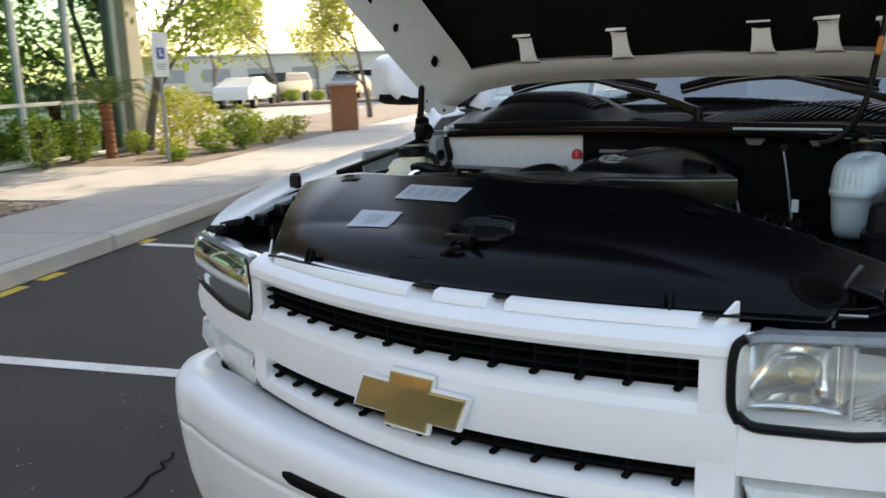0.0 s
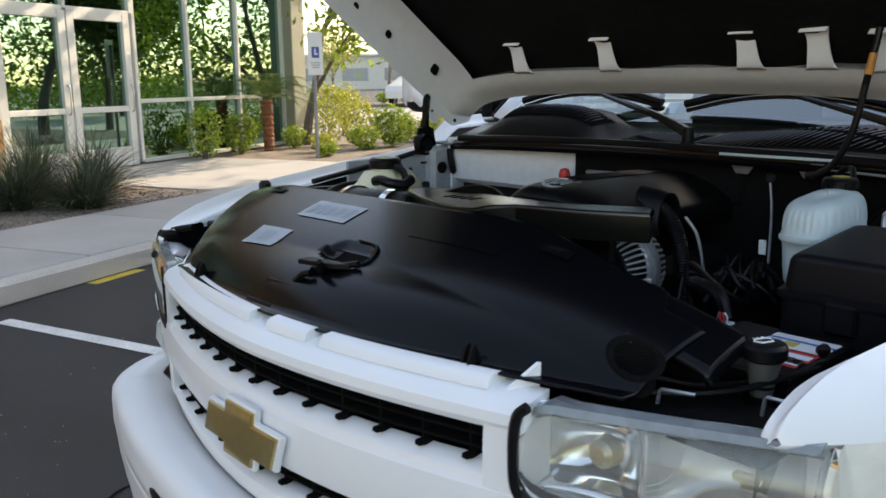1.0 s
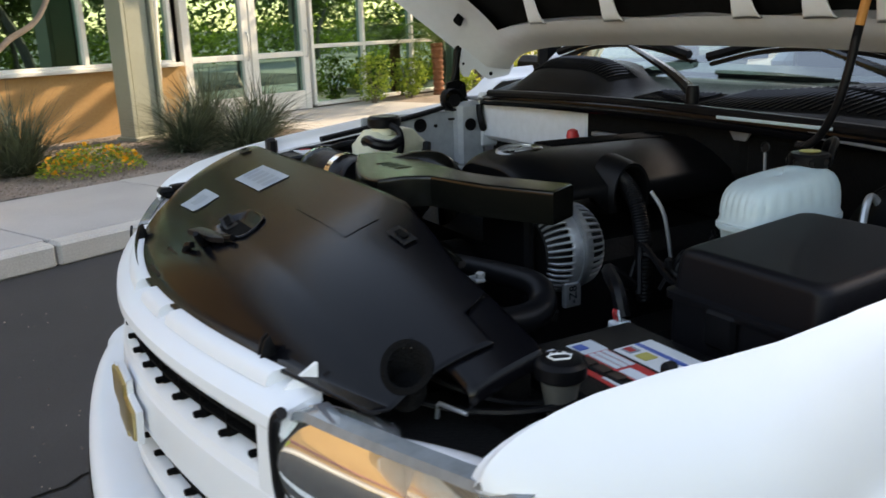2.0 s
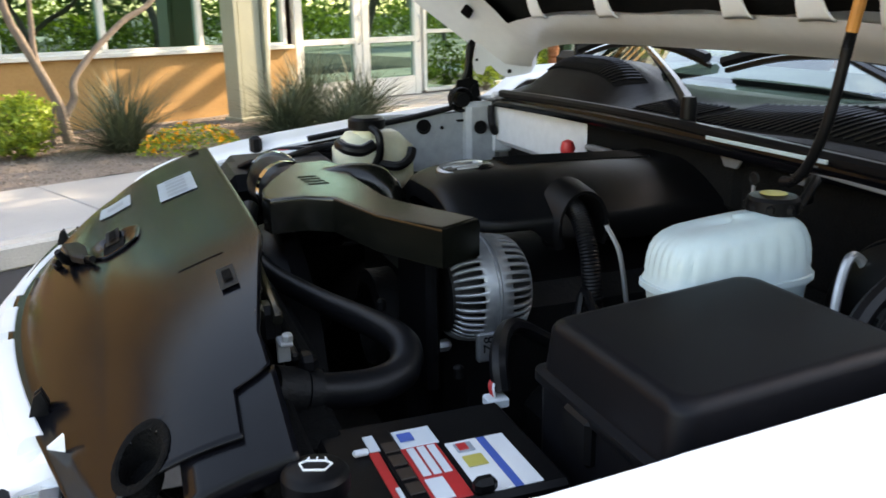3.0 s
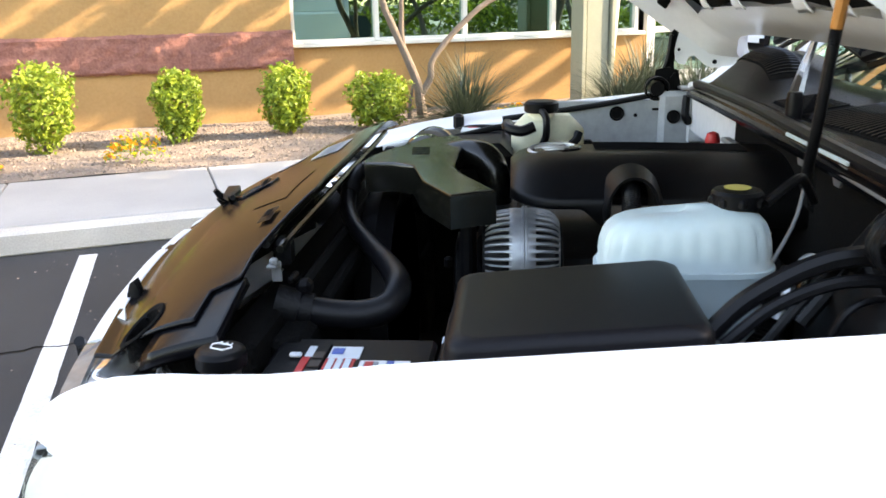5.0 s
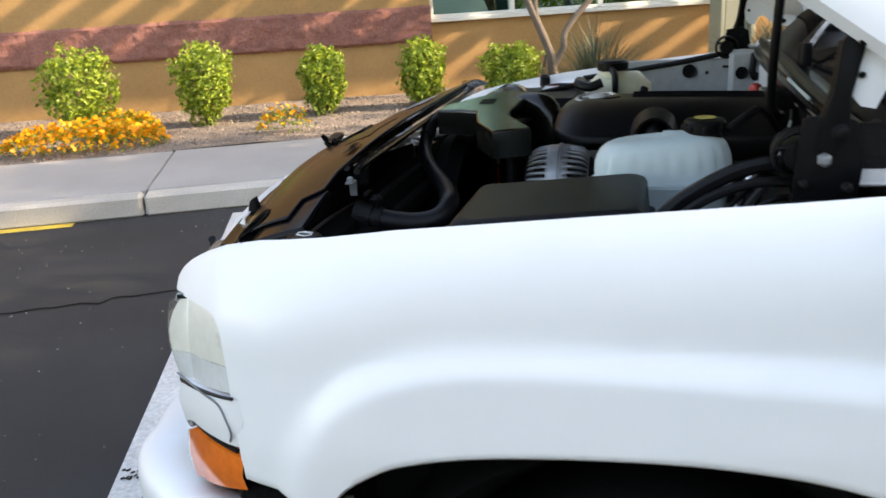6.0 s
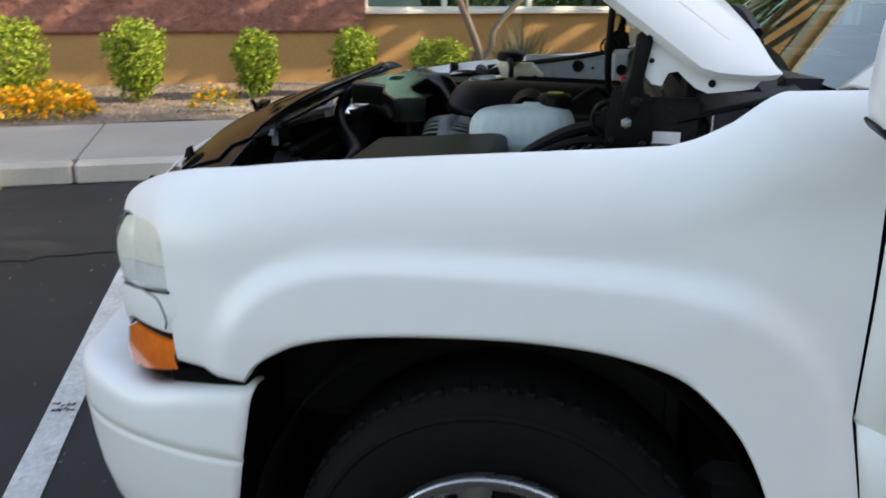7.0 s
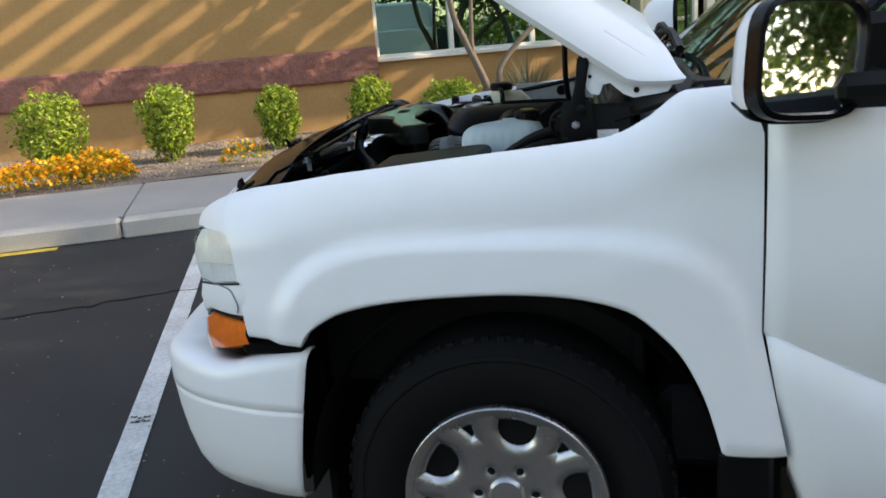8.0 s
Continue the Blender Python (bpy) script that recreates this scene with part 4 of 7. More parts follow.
hood = part("hood", Geo().add(sheet(rows, flip=True), H), M_PAINT, suv, "white bonnet raised on its hinges", sharp=60)
edge_o = [r[0] for r in rows] + rows[-1][1:] + [r[-1] for r in reversed(rows[:-1])] + list(reversed(rows[0][1:-1]))
edge_i = [r[0] for r in inner_rows] + inner_rows[-1][1:] + [r[-1] for r in reversed(inner_rows[:-1])] + list(reversed(inner_rows[0][1:-1]))
part("hem", Geo().add(sheet([edge_o, edge_i], closed_u=True), H), M_PAINT, hood, sharp=60)
# inner frame: a band all round the underside with the middle open for the pad
fv, ff = sheet([[(x, y, z - 0.016 * math.exp(-(((-y - 0.10 - hood_back(WS[k] * 0.8)) / 0.07) ** 2)) * (1 - abs(WS[k]) ** 6)) for k, (x, y, z) in enumerate(r)] for i, r in enumerate(inner_rows)], flip=False)
keep = []
for q in ff:
    i, k = divmod(q[0], NW)
    w, t = WS[k], ((i + 0.5) / 32) ** 1.3
    if abs(w) > 0.80 or t < 0.12 or t > 0.9:
        keep.append(q)
part("inner_frame", Geo().add(used_only((fv, keep)), H), M_PAINT_IN, hood, "white painted inner frame", sharp=60)
pad = []
for i in range(20):
    t = 0.10 + 0.85 * i / 19
    row = []
    for k in range(25):
        w = -0.9 + 1.8 * k / 24
        s0 = hood_back(w * 0.8)
        s = s0 + (1.14 - s0) * t
        row.append((w * hood_half(s), -s, 0.022 + 0.012 * noise.noise(Vector((w * 4, t * 4, 0)))))
    pad.append(row)
part("insulation_pad", Geo().add(sheet(pad), H), M_FELT, hood, "black felt insulation pad")
for w in (-0.392, -0.100, 0.270, 0.422, 0.552):
    s = hood_back(w) + 0.135
    strap = []
    for k in range(11):
        t = k / 10
        half = 0.021 + 0.012 * (1 - t) ** 3 + 0.007 * max(0.0, t - 0.75) / 0.25
        lift = -0.016 + 0.040 * t * t * (3 - 2 * t)
        strap.append([(w + half * q, -s - 0.085 * t, lift + 0.0025 * (1 - q * q)) for q in (-1, -0.85, 0, 0.85, 1)])
    strap.append([(w + 0.028 * q, -s - 0.088, 0.012) for q in (-1, -0.85, 0, 0.85, 1)])
    part("pad_strap", Geo().add(sheet(strap), H), M_PAINT_IN, hood, "pale sheet-metal strap", solid=0.003)
# side flanges with hinge plates
for s in (1, -1):
    pl = [(0.03, -0.035), (0.042, -0.048), (0.081, -0.083), (0.1025, -0.088), (0.125, -0.086), (0.140, -0.084), (0.150, -0.095), (0.145, -0.117), (0.16, -0.124), (0.174, -0.121), (0.19, -0.105), (0.2, -0.085), (0.21, -0.06), (0.21, 0.0), (0.03, 0.0)]
    g = Geo().add(prism([(a, b) for a, b in pl], -0.003, 0.003, 0.001), Matrix.Translation((0.792, 0, 0)) @ Matrix(((0, 0, 1, 0), (-1, 0, 0, 0), (0, 1, 0, 0), (0, 0, 0, 1))))
    g = Geo().add(g, H)
    fl_ob = part("side_flange", g if s > 0 else mirrored(g), M_PAINT, hood, "white painted hinge flange")
    for a, b, r in ((0.086, -0.067, 0.006), (0.183, -0.095, 0.004)):
        m = H @ Matrix.Translation((0.7955, -a, b)) @ Matrix.Rotation(radians(90), 4, "Y")
        d = Geo().add(lathe([(r, -0.008), (r, 0.002), (r * 0.6, 0.003)], 18), m)
        part("bolt_hole", d if s > 0 else mirrored(d), M_BLACK, fl_ob)

# nose's passenger end moved back, its wing inward, to fit the camera's view
for ob in list(suv.children_recursive):
    if ob.type == "MESH":
        wing_part = ob.name.startswith(("fender", "wing_lining"))
        for vert in ob.data.vertices:
            w = ob.matrix_world @ vert.co
            if w.x < 0 and w.y < 1.3 and wing_part:
                vert.co.x += lerp_table([(0.25, 0.02), (0.34, 0.037), (0.44, 0.06), (0.6, 0.075), (0.75, 0.07), (0.9, 0.05), (1.15, 0.035), (1.3, 0.0)], w.y) * max(0.0, min(1.0, (w.z - 0.96) / 0.06))
            if w.x < 0 and w.y < 0.8:
                k = 0.036 if w.z > 0.72 else 0.050
                vert.co.y += k * -w.x * max(0.0, min(1.0, (0.8 - w.y) / 0.4))

# slots and tabs in the bonnet's inner frame, dark plates for their shade
for sx_, sy_, a_ in ((-0.737, -0.482, 35), (-0.742, -0.611, 35), (-0.708, -0.303, 10), (0.737, -0.482, -35), (0.742, -0.611, -35)):
    m = H @ Matrix.Translation((sx_, sy_, -0.036)) @ Matrix.Rotation(radians(a_), 4, "Z") @ Matrix.Diagonal((0.6, 1.25, 1.0, 1.0))
    part("frame_slot", Geo().add(lathe([(0.011, -0.004), (0.013, 0.0), (0.011, 0.02), (0.001, 0.02)], 18), m).add(lathe([(0.011, -0.003), (0.001, -0.003)], 18), m), M_FELT_SHADE, hood, "dark oval plate for the shade in a frame slot")

# ---- engine bay ----
# dark tub: firewall, floor, inner wings
part("bay_floor", rbox((0, 0.80, 0.60), (1.5, 0.9, 0.02)), M_DARK, suv, "black floor of the engine bay")
part("firewall", rbox((0, 1.26, 0.88), (1.5, 0.03, 0.62)), M_DARK, suv, "black firewall")
part("radiator_support", rbox((0, 0.425, 0.76), (1.36, 0.02, 0.44)), M_FELT_SHADE, suv)
part("inner_apron", rbox((0.739, 0.85, 0.775), (0.012, 0.84, 0.41)), M_DARK, suv)
part("inner_apron", rbox((-0.755, 0.85, 0.79), (0.015, 0.84, 0.44)), M_DARK, suv)
# white wing panel, coloured grey for the shade it stands in
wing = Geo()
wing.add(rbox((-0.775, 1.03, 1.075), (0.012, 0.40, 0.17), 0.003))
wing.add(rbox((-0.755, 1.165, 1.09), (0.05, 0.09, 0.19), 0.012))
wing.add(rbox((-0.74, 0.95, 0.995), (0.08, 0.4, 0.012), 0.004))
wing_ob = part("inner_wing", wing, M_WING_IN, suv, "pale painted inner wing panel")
for y, z, r in ((1.01, 1.125, 0.02), (1.155, 1.12, 0.018), (1.06, 1.12, 0.005)):
    part("hole", lathe([(r, 0), (r, 0.004), (r * 0.7, 0.002), (r * 0.6, -0.004), (0.001, -0.004)], 20, Matrix.Translation((-0.7685 if y < 1.1 else -0.7295, y, z)) @ Matrix.Rotation(radians(90), 4, "Y")), M_BLACK, wing_ob)
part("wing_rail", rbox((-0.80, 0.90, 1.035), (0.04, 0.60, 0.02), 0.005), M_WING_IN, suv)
part("rubber_stop", rbox((-0.800, 0.576, 1.103), (0.03, 0.03, 0.045), 0.008), M_RUBBER, suv, "black rubber bonnet stop")

# white panel on the firewall, insulation, cowl lip
part("firewall_panel", Geo().add(rbox((-0.49, 1.215, 1.135), (0.50, 0.03, 0.125), 0.015)).add(rbox((-0.735, 1.22, 1.13), (0.02, 0.06, 0.16), 0.006)), M_FIREP, suv, "white painted firewall panel")
ins = Geo()
ins.add(rbox((0.0, 1.21, 1.145), (0.50, 0.03, 0.11), 0.02))
ins.add(rbox((0.40, 1.215, 1.10), (0.32, 0.03, 0.18), 0.02))
ins.add(rbox((0.15, 1.22, 0.98), (0.8, 0.03, 0.28), 0.02))
part("firewall_insulation", ins, M_FELT_SHADE, suv, "black moulded firewall insulation")
lip = Geo()
lip.add(tube([(-0.72, 1.195, 1.196), (-0.4, 1.182, 1.205), (0, 1.176, 1.208), (0.4, 1.17, 1.197), (0.74, 1.185, 1.180)], 0.004, 6, 8))
part("cowl_lip", lip, M_LIP, suv, "pale painted cowl lip")
part("cowl_seal", Geo().add(tube([(-0.70, 1.205, 1.208), (-0.4, 1.192, 1.218), (0, 1.186, 1.222), (0.4, 1.18, 1.218), (0.74, 1.195, 1.206)], 0.011, 8, 8)), M_RUBBER, suv, "black rubber cowl seal")
for x0, x1 in ((0.23, 0.275), (0.385, 0.42)):
    part("lip_tab", Geo().add(prism([(x0 - 0.015, 0), (x0 + 0.008, -0.032), (x1 - 0.008, -0.032), (x1 + 0.015, 0)], 0, 0.004, 0.001), Matrix.Translation((0, 1.178, 1.205)) @ Matrix.Rotation(radians(90), 4, "X")), M_LIP, suv)
part("data_plate", rbox((0.33, 1.165, 1.215), (0.26, 0.004, 0.006), 0.001), M_TANK, suv, "pale strip label on the cowl lip")

strip_rows = []
for k in range(49):
    x = -0.72 + 1.46 * k / 48
    y, z = 1.176 + 0.028 * (x / 0.74) ** 2, 1.216 - 0.020 * (x / 0.74) ** 2
    strip_rows.append([(x, y - 0.016, z - 0.022), (x, y - 0.016, z - 0.012), (x, y - 0.008, z - 0.008), (x, y - 0.007, z - 0.002), (x, y + 0.004, z + 0.003), (x, y + 0.012, z + 0.003), (x, y + 0.030, z + 0.010)])
part("cowl_strip", sheet(strip_rows), M_COVER, suv, "layered black plastic strip along the cowl", sharp=40, solid=0.003)

# cowl grille with louvres
def cowl_z(x, y):
    t = (y - 1.19) / 0.17
    hump = 0.060 * math.exp(-((x + 0.42) / 0.21) ** 4) + 0.022 * math.exp(-((x - 0.42) / 0.20) ** 2)
    return 1.212 + 0.045 * t + hump * math.sin(max(0, min(1, t)) * math.pi * 0.8) * 1.1 - 0.02 * max(0, abs(x) - 0.6) / 0.2


rows = []
for j in range(13):
    y = 1.19 + 0.19 * j / 12
    rows.append([(-0.78 + 1.56 * i / 60, y + 0.05 * abs(-0.78 + 1.56 * i / 60) ** 2, cowl_z(-0.78 + 1.56 * i / 60, y)) for i in range(61)])
cowl = part("cowl_grille", sheet(rows), M_BLACK, suv, "black plastic cowl with slanted louvres", solid=0.004)
for x0, x1, y0, y1, sk, pitch, r in ((-0.575, -0.235, 1.255, 1.315, 0.03, 0.0125, 0.0022), (-0.12, 0.06, 1.235, 1.30, 0.04, 0.016, 0.0026), (0.08, 0.64, 1.225, 1.325, 0.075, 0.0185, 0.0028)):
    n = int((x1 - x0) / pitch)
    field = [[(x + sk * t, y0 + (y1 - y0) * t + 0.05 * (x + sk * t) ** 2, cowl_z(x + sk * t, y0 + (y1 - y0) * t) + 0.0012) for t in (-0.04, 0.25, 0.5, 0.75, 1.04)] for x in [x0 - 0.008 + (x1 - x0 + 0.012) * k / 40 for k in range(41)]]
    fld = part("louvre_field", sheet(field), M_FELT_SHADE, cowl, "dark field of louvres")
    for i in range(n):
        x = x0 + (x1 - x0) * i / n
        pts = [(x + sk * t, y0 + (y1 - y0) * t + 0.05 * (x + sk * t) ** 2, cowl_z(x + sk * t, y0 + (y1 - y0) * t) + 0.0030) for t in (0, 0.33, 0.66, 1)]
        part("louvre", tube(pts, r, 5, 2), M_GLOSS, fld)

# wipers
def wiper(px, py, pz, tx, ty, tz, bx0, bx1):
    w = part("wiper_arm", tube([(px, py, pz), (px + (tx - px) * 0.3, py + (ty - py) * 0.3, pz + (tz - pz) * 0.30 + 0.008), (tx, ty, tz)], lambda t: 0.014 - 0.008 * t, 8, 6), M_GLOSS, suv, "black wiper arm")
    part("pivot", lathe([(0.014, -0.030), (0.014, 0.002), (0.012, 0.014), (0.001, 0.015)], 18, Matrix.Translation((px, py, pz))), M_BLACK, w)
    blade = [(bx0 + (bx1 - bx0) * t, ty - 0.012 + 0.02 * t, tz + 0.004 - 0.036 * (2 * t - 1) ** 2) for t in (0, 0.25, 0.5, 0.75, 1)]
    part("blade", Geo().add(tube(blade, 0.011, 6, 4)).add(tube([(x, y + 0.008, z - 0.016) for x, y, z in blade], 0.006, 5, 4)), M_RUBBER, w, "black rubber wiper blade")


wiper(0.093, 1.206, 1.255, -0.332, 1.376, 1.352, -0.58, -0.099)
wiper(0.66, 1.245, 1.245, 0.24, 1.366, 1.350, -0.01, 0.50)

# windscreen, pillars, cab
def screen(x, t):
    y = 1.345 + 0.115 * (x / 0.76) ** 2 + 0.66 * t
    return (x * (1 - 0.13 * t), y, 1.250 + 0.02 * (1 - (x / 0.76) ** 2) + 0.56 * t)


rows = [[screen(-0.76 + 1.52 * i / 24, j / 8) for i in range(25)] for j in range(9)]
ws = part("windscreen", sheet(rows), M_GLASS, suv, "tinted curved windscreen")
ws.visible_shadow = False
part("shade_band", Geo().add(sheet([[Vector(p) + Vector((0, 0.006, -0.006)) for p in r] for r in rows[7:]])), M_DARK, ws)
pil = [[screen(0.76, j / 8), (0.80 - 0.10 * j / 8 + 0.01, 1.465 + 0.66 * j / 8, 1.265 + 0.56 * j / 8), (0.86 - 0.13 * j / 8, 1.52 + 0.66 * j / 8, 1.262 + 0.56 * j / 8)] for j in range(9)]
both("a_pillar", sheet(pil), M_PAINT, suv, solid=0.01)
roof_rows = []
for j in range(10):
    y = 2.0 + 2.75 * j / 9
    roof_rows.append([(x, y, 1.835 + 0.07 * math.sin(min(1, (y - 2.0) / 0.7) * math.pi / 2) - 0.10 * (abs(x) / 0.72) ** 6) for x in [-0.74 + 1.48 * i / 20 for i in range(21)]])
part("cab_roof", sheet(roof_rows), M_PAINT, suv, solid=0.02)
dash = Geo()
dash.add(rbox((0, 1.66, 1.17), (1.5, 0.42, 0.20), 0.05))
dash.add(rbox((0, 1.5, 1.24), (1.45, 0.25, 0.04), 0.02))
part("dashboard", dash, M_BLACK, suv, "dark dashboard behind the windscreen")
part("dash_paper", rbox((0.30, 1.52, 1.272), (0.14, 0.10, 0.004), 0.001), M_LABEL, suv, "pale paper on the dashboard")
seats = Geo()
for x in (-0.4, 0.4):
    seats.add(rbox((x, 2.45, 1.15), (0.5, 0.18, 0.65), 0.07))
    seats.add(rbox((x, 2.5, 1.56), (0.28, 0.1, 0.2), 0.04))
part("front_seat", seats, M_DARK, suv, "dark front seats")
body = Geo()
for s in (1, -1):
    body.add(rbox((s * 0.90, 3.70, 0.85), (0.15, 2.1, 0.85), 0.05))
    body.add(rbox((s * 0.80, 3.85, 1.56), (0.03, 1.75, 0.56), 0.01))
body.add(rbox((0, 4.78, 1.1), (1.9, 0.10, 1.35), 0.05))
part("rear_body", body, M_PAINT, suv, "white rear quarter of the body")
part("underbody", rbox((0, 2.9, 0.50), (1.7, 3.2, 0.20), 0.03), M_DARK, suv)


def front_door(s):
    rows = []
    for i in range(25):
        y = 1.5005 + 1.05 * i / 24
        crease = 0.787 - 0.115 * min(1, (y - 1.5005) / 0.24) - 0.03 * min(1, max(0, y - 1.75) / 0.5)
        e = 0.007 * max(0, 1 - (y - 1.5005) / 0.02)
        low = 0.46 - 0.10 * min(1, (y - 1.5005) / 0.12) ** 0.5
        row = [(0.90, y, 1.245), (0.955, y, 1.235), (0.972 - e, y, 1.20), (0.982 - e, y, 1.10), (0.984 - e, y, 0.95), (0.982 - e, y, crease + 0.012), (0.974 - e, y, crease), (0.984 - e, y, crease - 0.012), (0.988 - e, y, crease - 0.10), (0.975 - e, y, low + 0.05), (0.945 - e, y, low)]
        rows.append([(s * p[0], p[1] + (0.2 * (0.787 - p[2]) * (1.6 - p[1]) / 0.0995 if p[1] < 1.6 and p[2] < 0.787 else 0.0), p[2]) for p in row])
    d = part("front_door", sheet(rows, flip=s > 0), M_PAINT, suv, "white front door, closed", sharp=70, solid=0.01)
    if s > 0:
        part("jamb", rbox((0.93, 1.50, 0.85), (0.06, 0.02, 0.74), 0.004), M_BLACK, d)
    fr2 = [(s * 0.895, 1.56, 1.26), (s * 0.80, 2.06, 1.76), (s * 0.78, 2.55, 1.82), (s * 0.90, 2.58, 1.25)]
    part("window_seal", tube(fr2 + [fr2[0]], 0.014, 6, 1, smooth=False), M_RUBBER, d)
    g = part("window_glass", ([fr2[0], fr2[3], fr2[2], fr2[1]], [(0, 1, 2, 3)]), M_GLASS, d, "tinted side window")
    g.visible_shadow = False
    return d


for s in (1, -1):
    front_door(s)


def mirror(s):
    """Door mirror: white shell, black trim and glass."""
    back, up = 0.10, 0.04
    ring = []
    for k in range(32):
        a = 2 * math.pi * k / 32
        c, d = math.cos(a), math.sin(a)
        ring.append((abs(c) ** 0.55 * math.copysign(1, c), abs(d) ** 0.55 * math.copysign(1, d)))
    rows = []
    for dep, sc in ((-0.075, 0.35), (-0.07, 0.55), (-0.055, 0.78), (-0.02, 0.95), (0.03, 1.0), (0.05, 0.99)):
        rows.append([(1.125 + 0.125 * c * sc, 1.535 - back + dep + 0.03 * c, 1.322 + up + 0.096 * d * sc) for c, d in ring])
    v, f = sheet(rows, closed_u=True, flip=True)
    f.append(tuple(range(32)))
    low = [q for q in f if len(q) > 4 or sum(v[i][2] for i in q) / len(q) > 1.300]
    g = used_only((v, low))
    mi = part("door_mirror", g if s > 0 else mirrored(g), M_PAINT, suv, "white and black door mirror", sharp=60)
    lowf = [q for q in f if q not in low]
    part("lower_shell", used_only((v, lowf)) if s > 0 else mirrored(used_only((v, lowf))), M_BLACK, mi, "black lower shell")
    band = [[(1.125 + 0.125 * c * q, 1.585 - back + dy + 0.03 * c, 1.322 + up + 0.096 * d * q) for c, d in ring] for q, dy in ((1.0, -0.006), (1.01, 0.006), (0.98, 0.012), (0.90, 0.008), (0.88, -0.004))]
    bd = sheet(band, closed_u=True, flip=True)
    part("bezel", bd if s > 0 else mirrored(bd), M_COVER, mi, "black bezel")
    gl = [(1.125 + 0.125 * c * 0.89, 1.586 - back + 0.03 * c, 1.322 + up + 0.096 * d * 0.89) for c, d in ring]
    face = (gl, [tuple(reversed(range(32)))])
    part("glass", face if s > 0 else mirrored(face), M_MIRROR, mi, "mirror glass", smooth=False)
    arm = Geo().add(rbox((1.03, 1.60, 1.262), (0.16, 0.07, 0.06), 0.02)).add(rbox((0.945, 1.66, 1.30), (0.05, 0.22, 0.10), 0.02))
    part("arm", arm if s > 0 else mirrored(arm), M_BLACK, mi, "black mirror arm")


mirror(-1)


def swung_mirror():
    """Driver's mirror swung round, its glass facing outwards."""
    ring = []
    for k in range(40):
        a = 2 * math.pi * k / 40
        c, d = math.cos(a), math.sin(a)
        ring.append((abs(c) ** 0.5 * math.copysign(1, c), abs(d) ** 0.5 * math.copysign(1, d)))
    m = Matrix.Translation((1.10, 1.537, 1.322)) @ Matrix.Rotation(radians(24), 4, "Z") @ Matrix.Rotation(radians(-4), 4, "X") @ Matrix.Rotation(radians(-5), 4, "Y")

    def loop(dep, sc, sh=0.0):
        return [m @ Vector((dep, 0.100 * c * sc - sh + 0.006 * d, 0.100 * d * sc)) for c, d in ring]
    shell = sheet([loop(-0.11, 0.35, -0.01), loop(-0.105, 0.6, -0.005), loop(-0.085, 0.85), loop(-0.04, 1.0, 0.004), loop(-0.012, 1.03, 0.004)], closed_u=True)
    shell[1].append(tuple(reversed(range(40))))
    mi = part("door_mirror", shell, M_PAINT, suv, "white and black door mirror swung outwards", sharp=60)
    part("bezel", sheet([loop(-0.016, 1.035, 0.002), loop(0.004, 1.05), loop(0.02, 1.03), loop(0.022, 0.94), loop(0.008, 0.90)], closed_u=True), M_COVER, mi, "black bezel")
    part("lower_shell", sheet([[p + Vector((0, -0.002, -0.004)) for p in loop(q, sc)[24:36]] for q, sc in ((-0.09, 0.86), (-0.04, 1.02), (-0.01, 1.05))]), M_BLACK, mi, "black lower shell", solid=0.004)
    part("glass", (loop(0.010, 0.905), [tuple(range(40))]), M_MIRROR, mi, "mirror glass", smooth=False)
    part("arm", Geo().add(rbox((1.03, 1.635, 1.262), (0.15, 0.11, 0.06), 0.02)).add(rbox((0.955, 1.69, 1.32), (0.05, 0.20, 0.13), 0.02)), M_BLACK, mi, "black mirror arm")


swung_mirror()

# bonnet hinges: a stamped plate bolted to the wing, an arm up to the bonnet, a coil spring behind it
YZ = Matrix(((0, 0, 1, 0), (1, 0, 0, 0), (0, 1, 0, 0), (0, 0, 0, 1)))
PLATE = [(1.104, 1.140), (1.178, 1.140), (1.182, 1.180), (1.172, 1.236), (1.150, 1.246), (1.112, 1.240), (1.106, 1.200)]
ARM = [(1.128, 1.205), (1.150, 1.200), (1.163, 1.222), (1.160, 1.262), (1.172, 1.330), (1.182, 1.345), (1.160, 1.348), (1.146, 1.330), (1.140, 1.270), (1.130, 1.235)]
for s in (1, -1):
    fm = (lambda q: q) if s > 0 else mirrored
    flat_in_x = lambda out, x0, x1: prism(out, x0, x1, 0.0015)
    hg = part("bonnet_hinge", fm(Geo().add(flat_in_x(PLATE, 0.784, 0.792), YZ)), M_BLACK, suv, "black stamped steel bonnet hinge", sharp=40)
    part("arm", fm(Geo().add(flat_in_x(ARM, 0.793, 0.803), YZ)), M_BLACK, hg, sharp=40)
    part("arm_flange", fm(tube([(0.790, 1.134, 1.240), (0.788, 1.144, 1.275), (0.787, 1.150, 1.330)], 0.006, 6, 4)), M_BLACK, hg)
    part("plate_flange", fm(rbox((0.776, 1.142, 1.136), (0.035, 0.078, 0.006), 0.002)), M_BLACK, hg)
    for y, z, r, mt in ((1.138, 1.190, 0.0075, M_GALV), (1.152, 1.224, 0.009, M_BLACK), (1.116, 1.160, 0.005, M_BLACK), (1.166, 1.155, 0.006, M_BLACK), (1.168, 1.332, 0.007, M_BLACK)):
        part("bolt", fm(lathe([(r * 1.25, 0.0), (r * 1.25, 0.002), (r, 0.003), (r, 0.010), (r * 0.6, 0.012), (0.0005, 0.012)], 12 if mt is M_BLACK else 6, Matrix.Translation((0.791 if z < 1.2 else 0.802, y, z)) @ Matrix.Rotation(radians(90), 4, "Y"))), mt, hg)
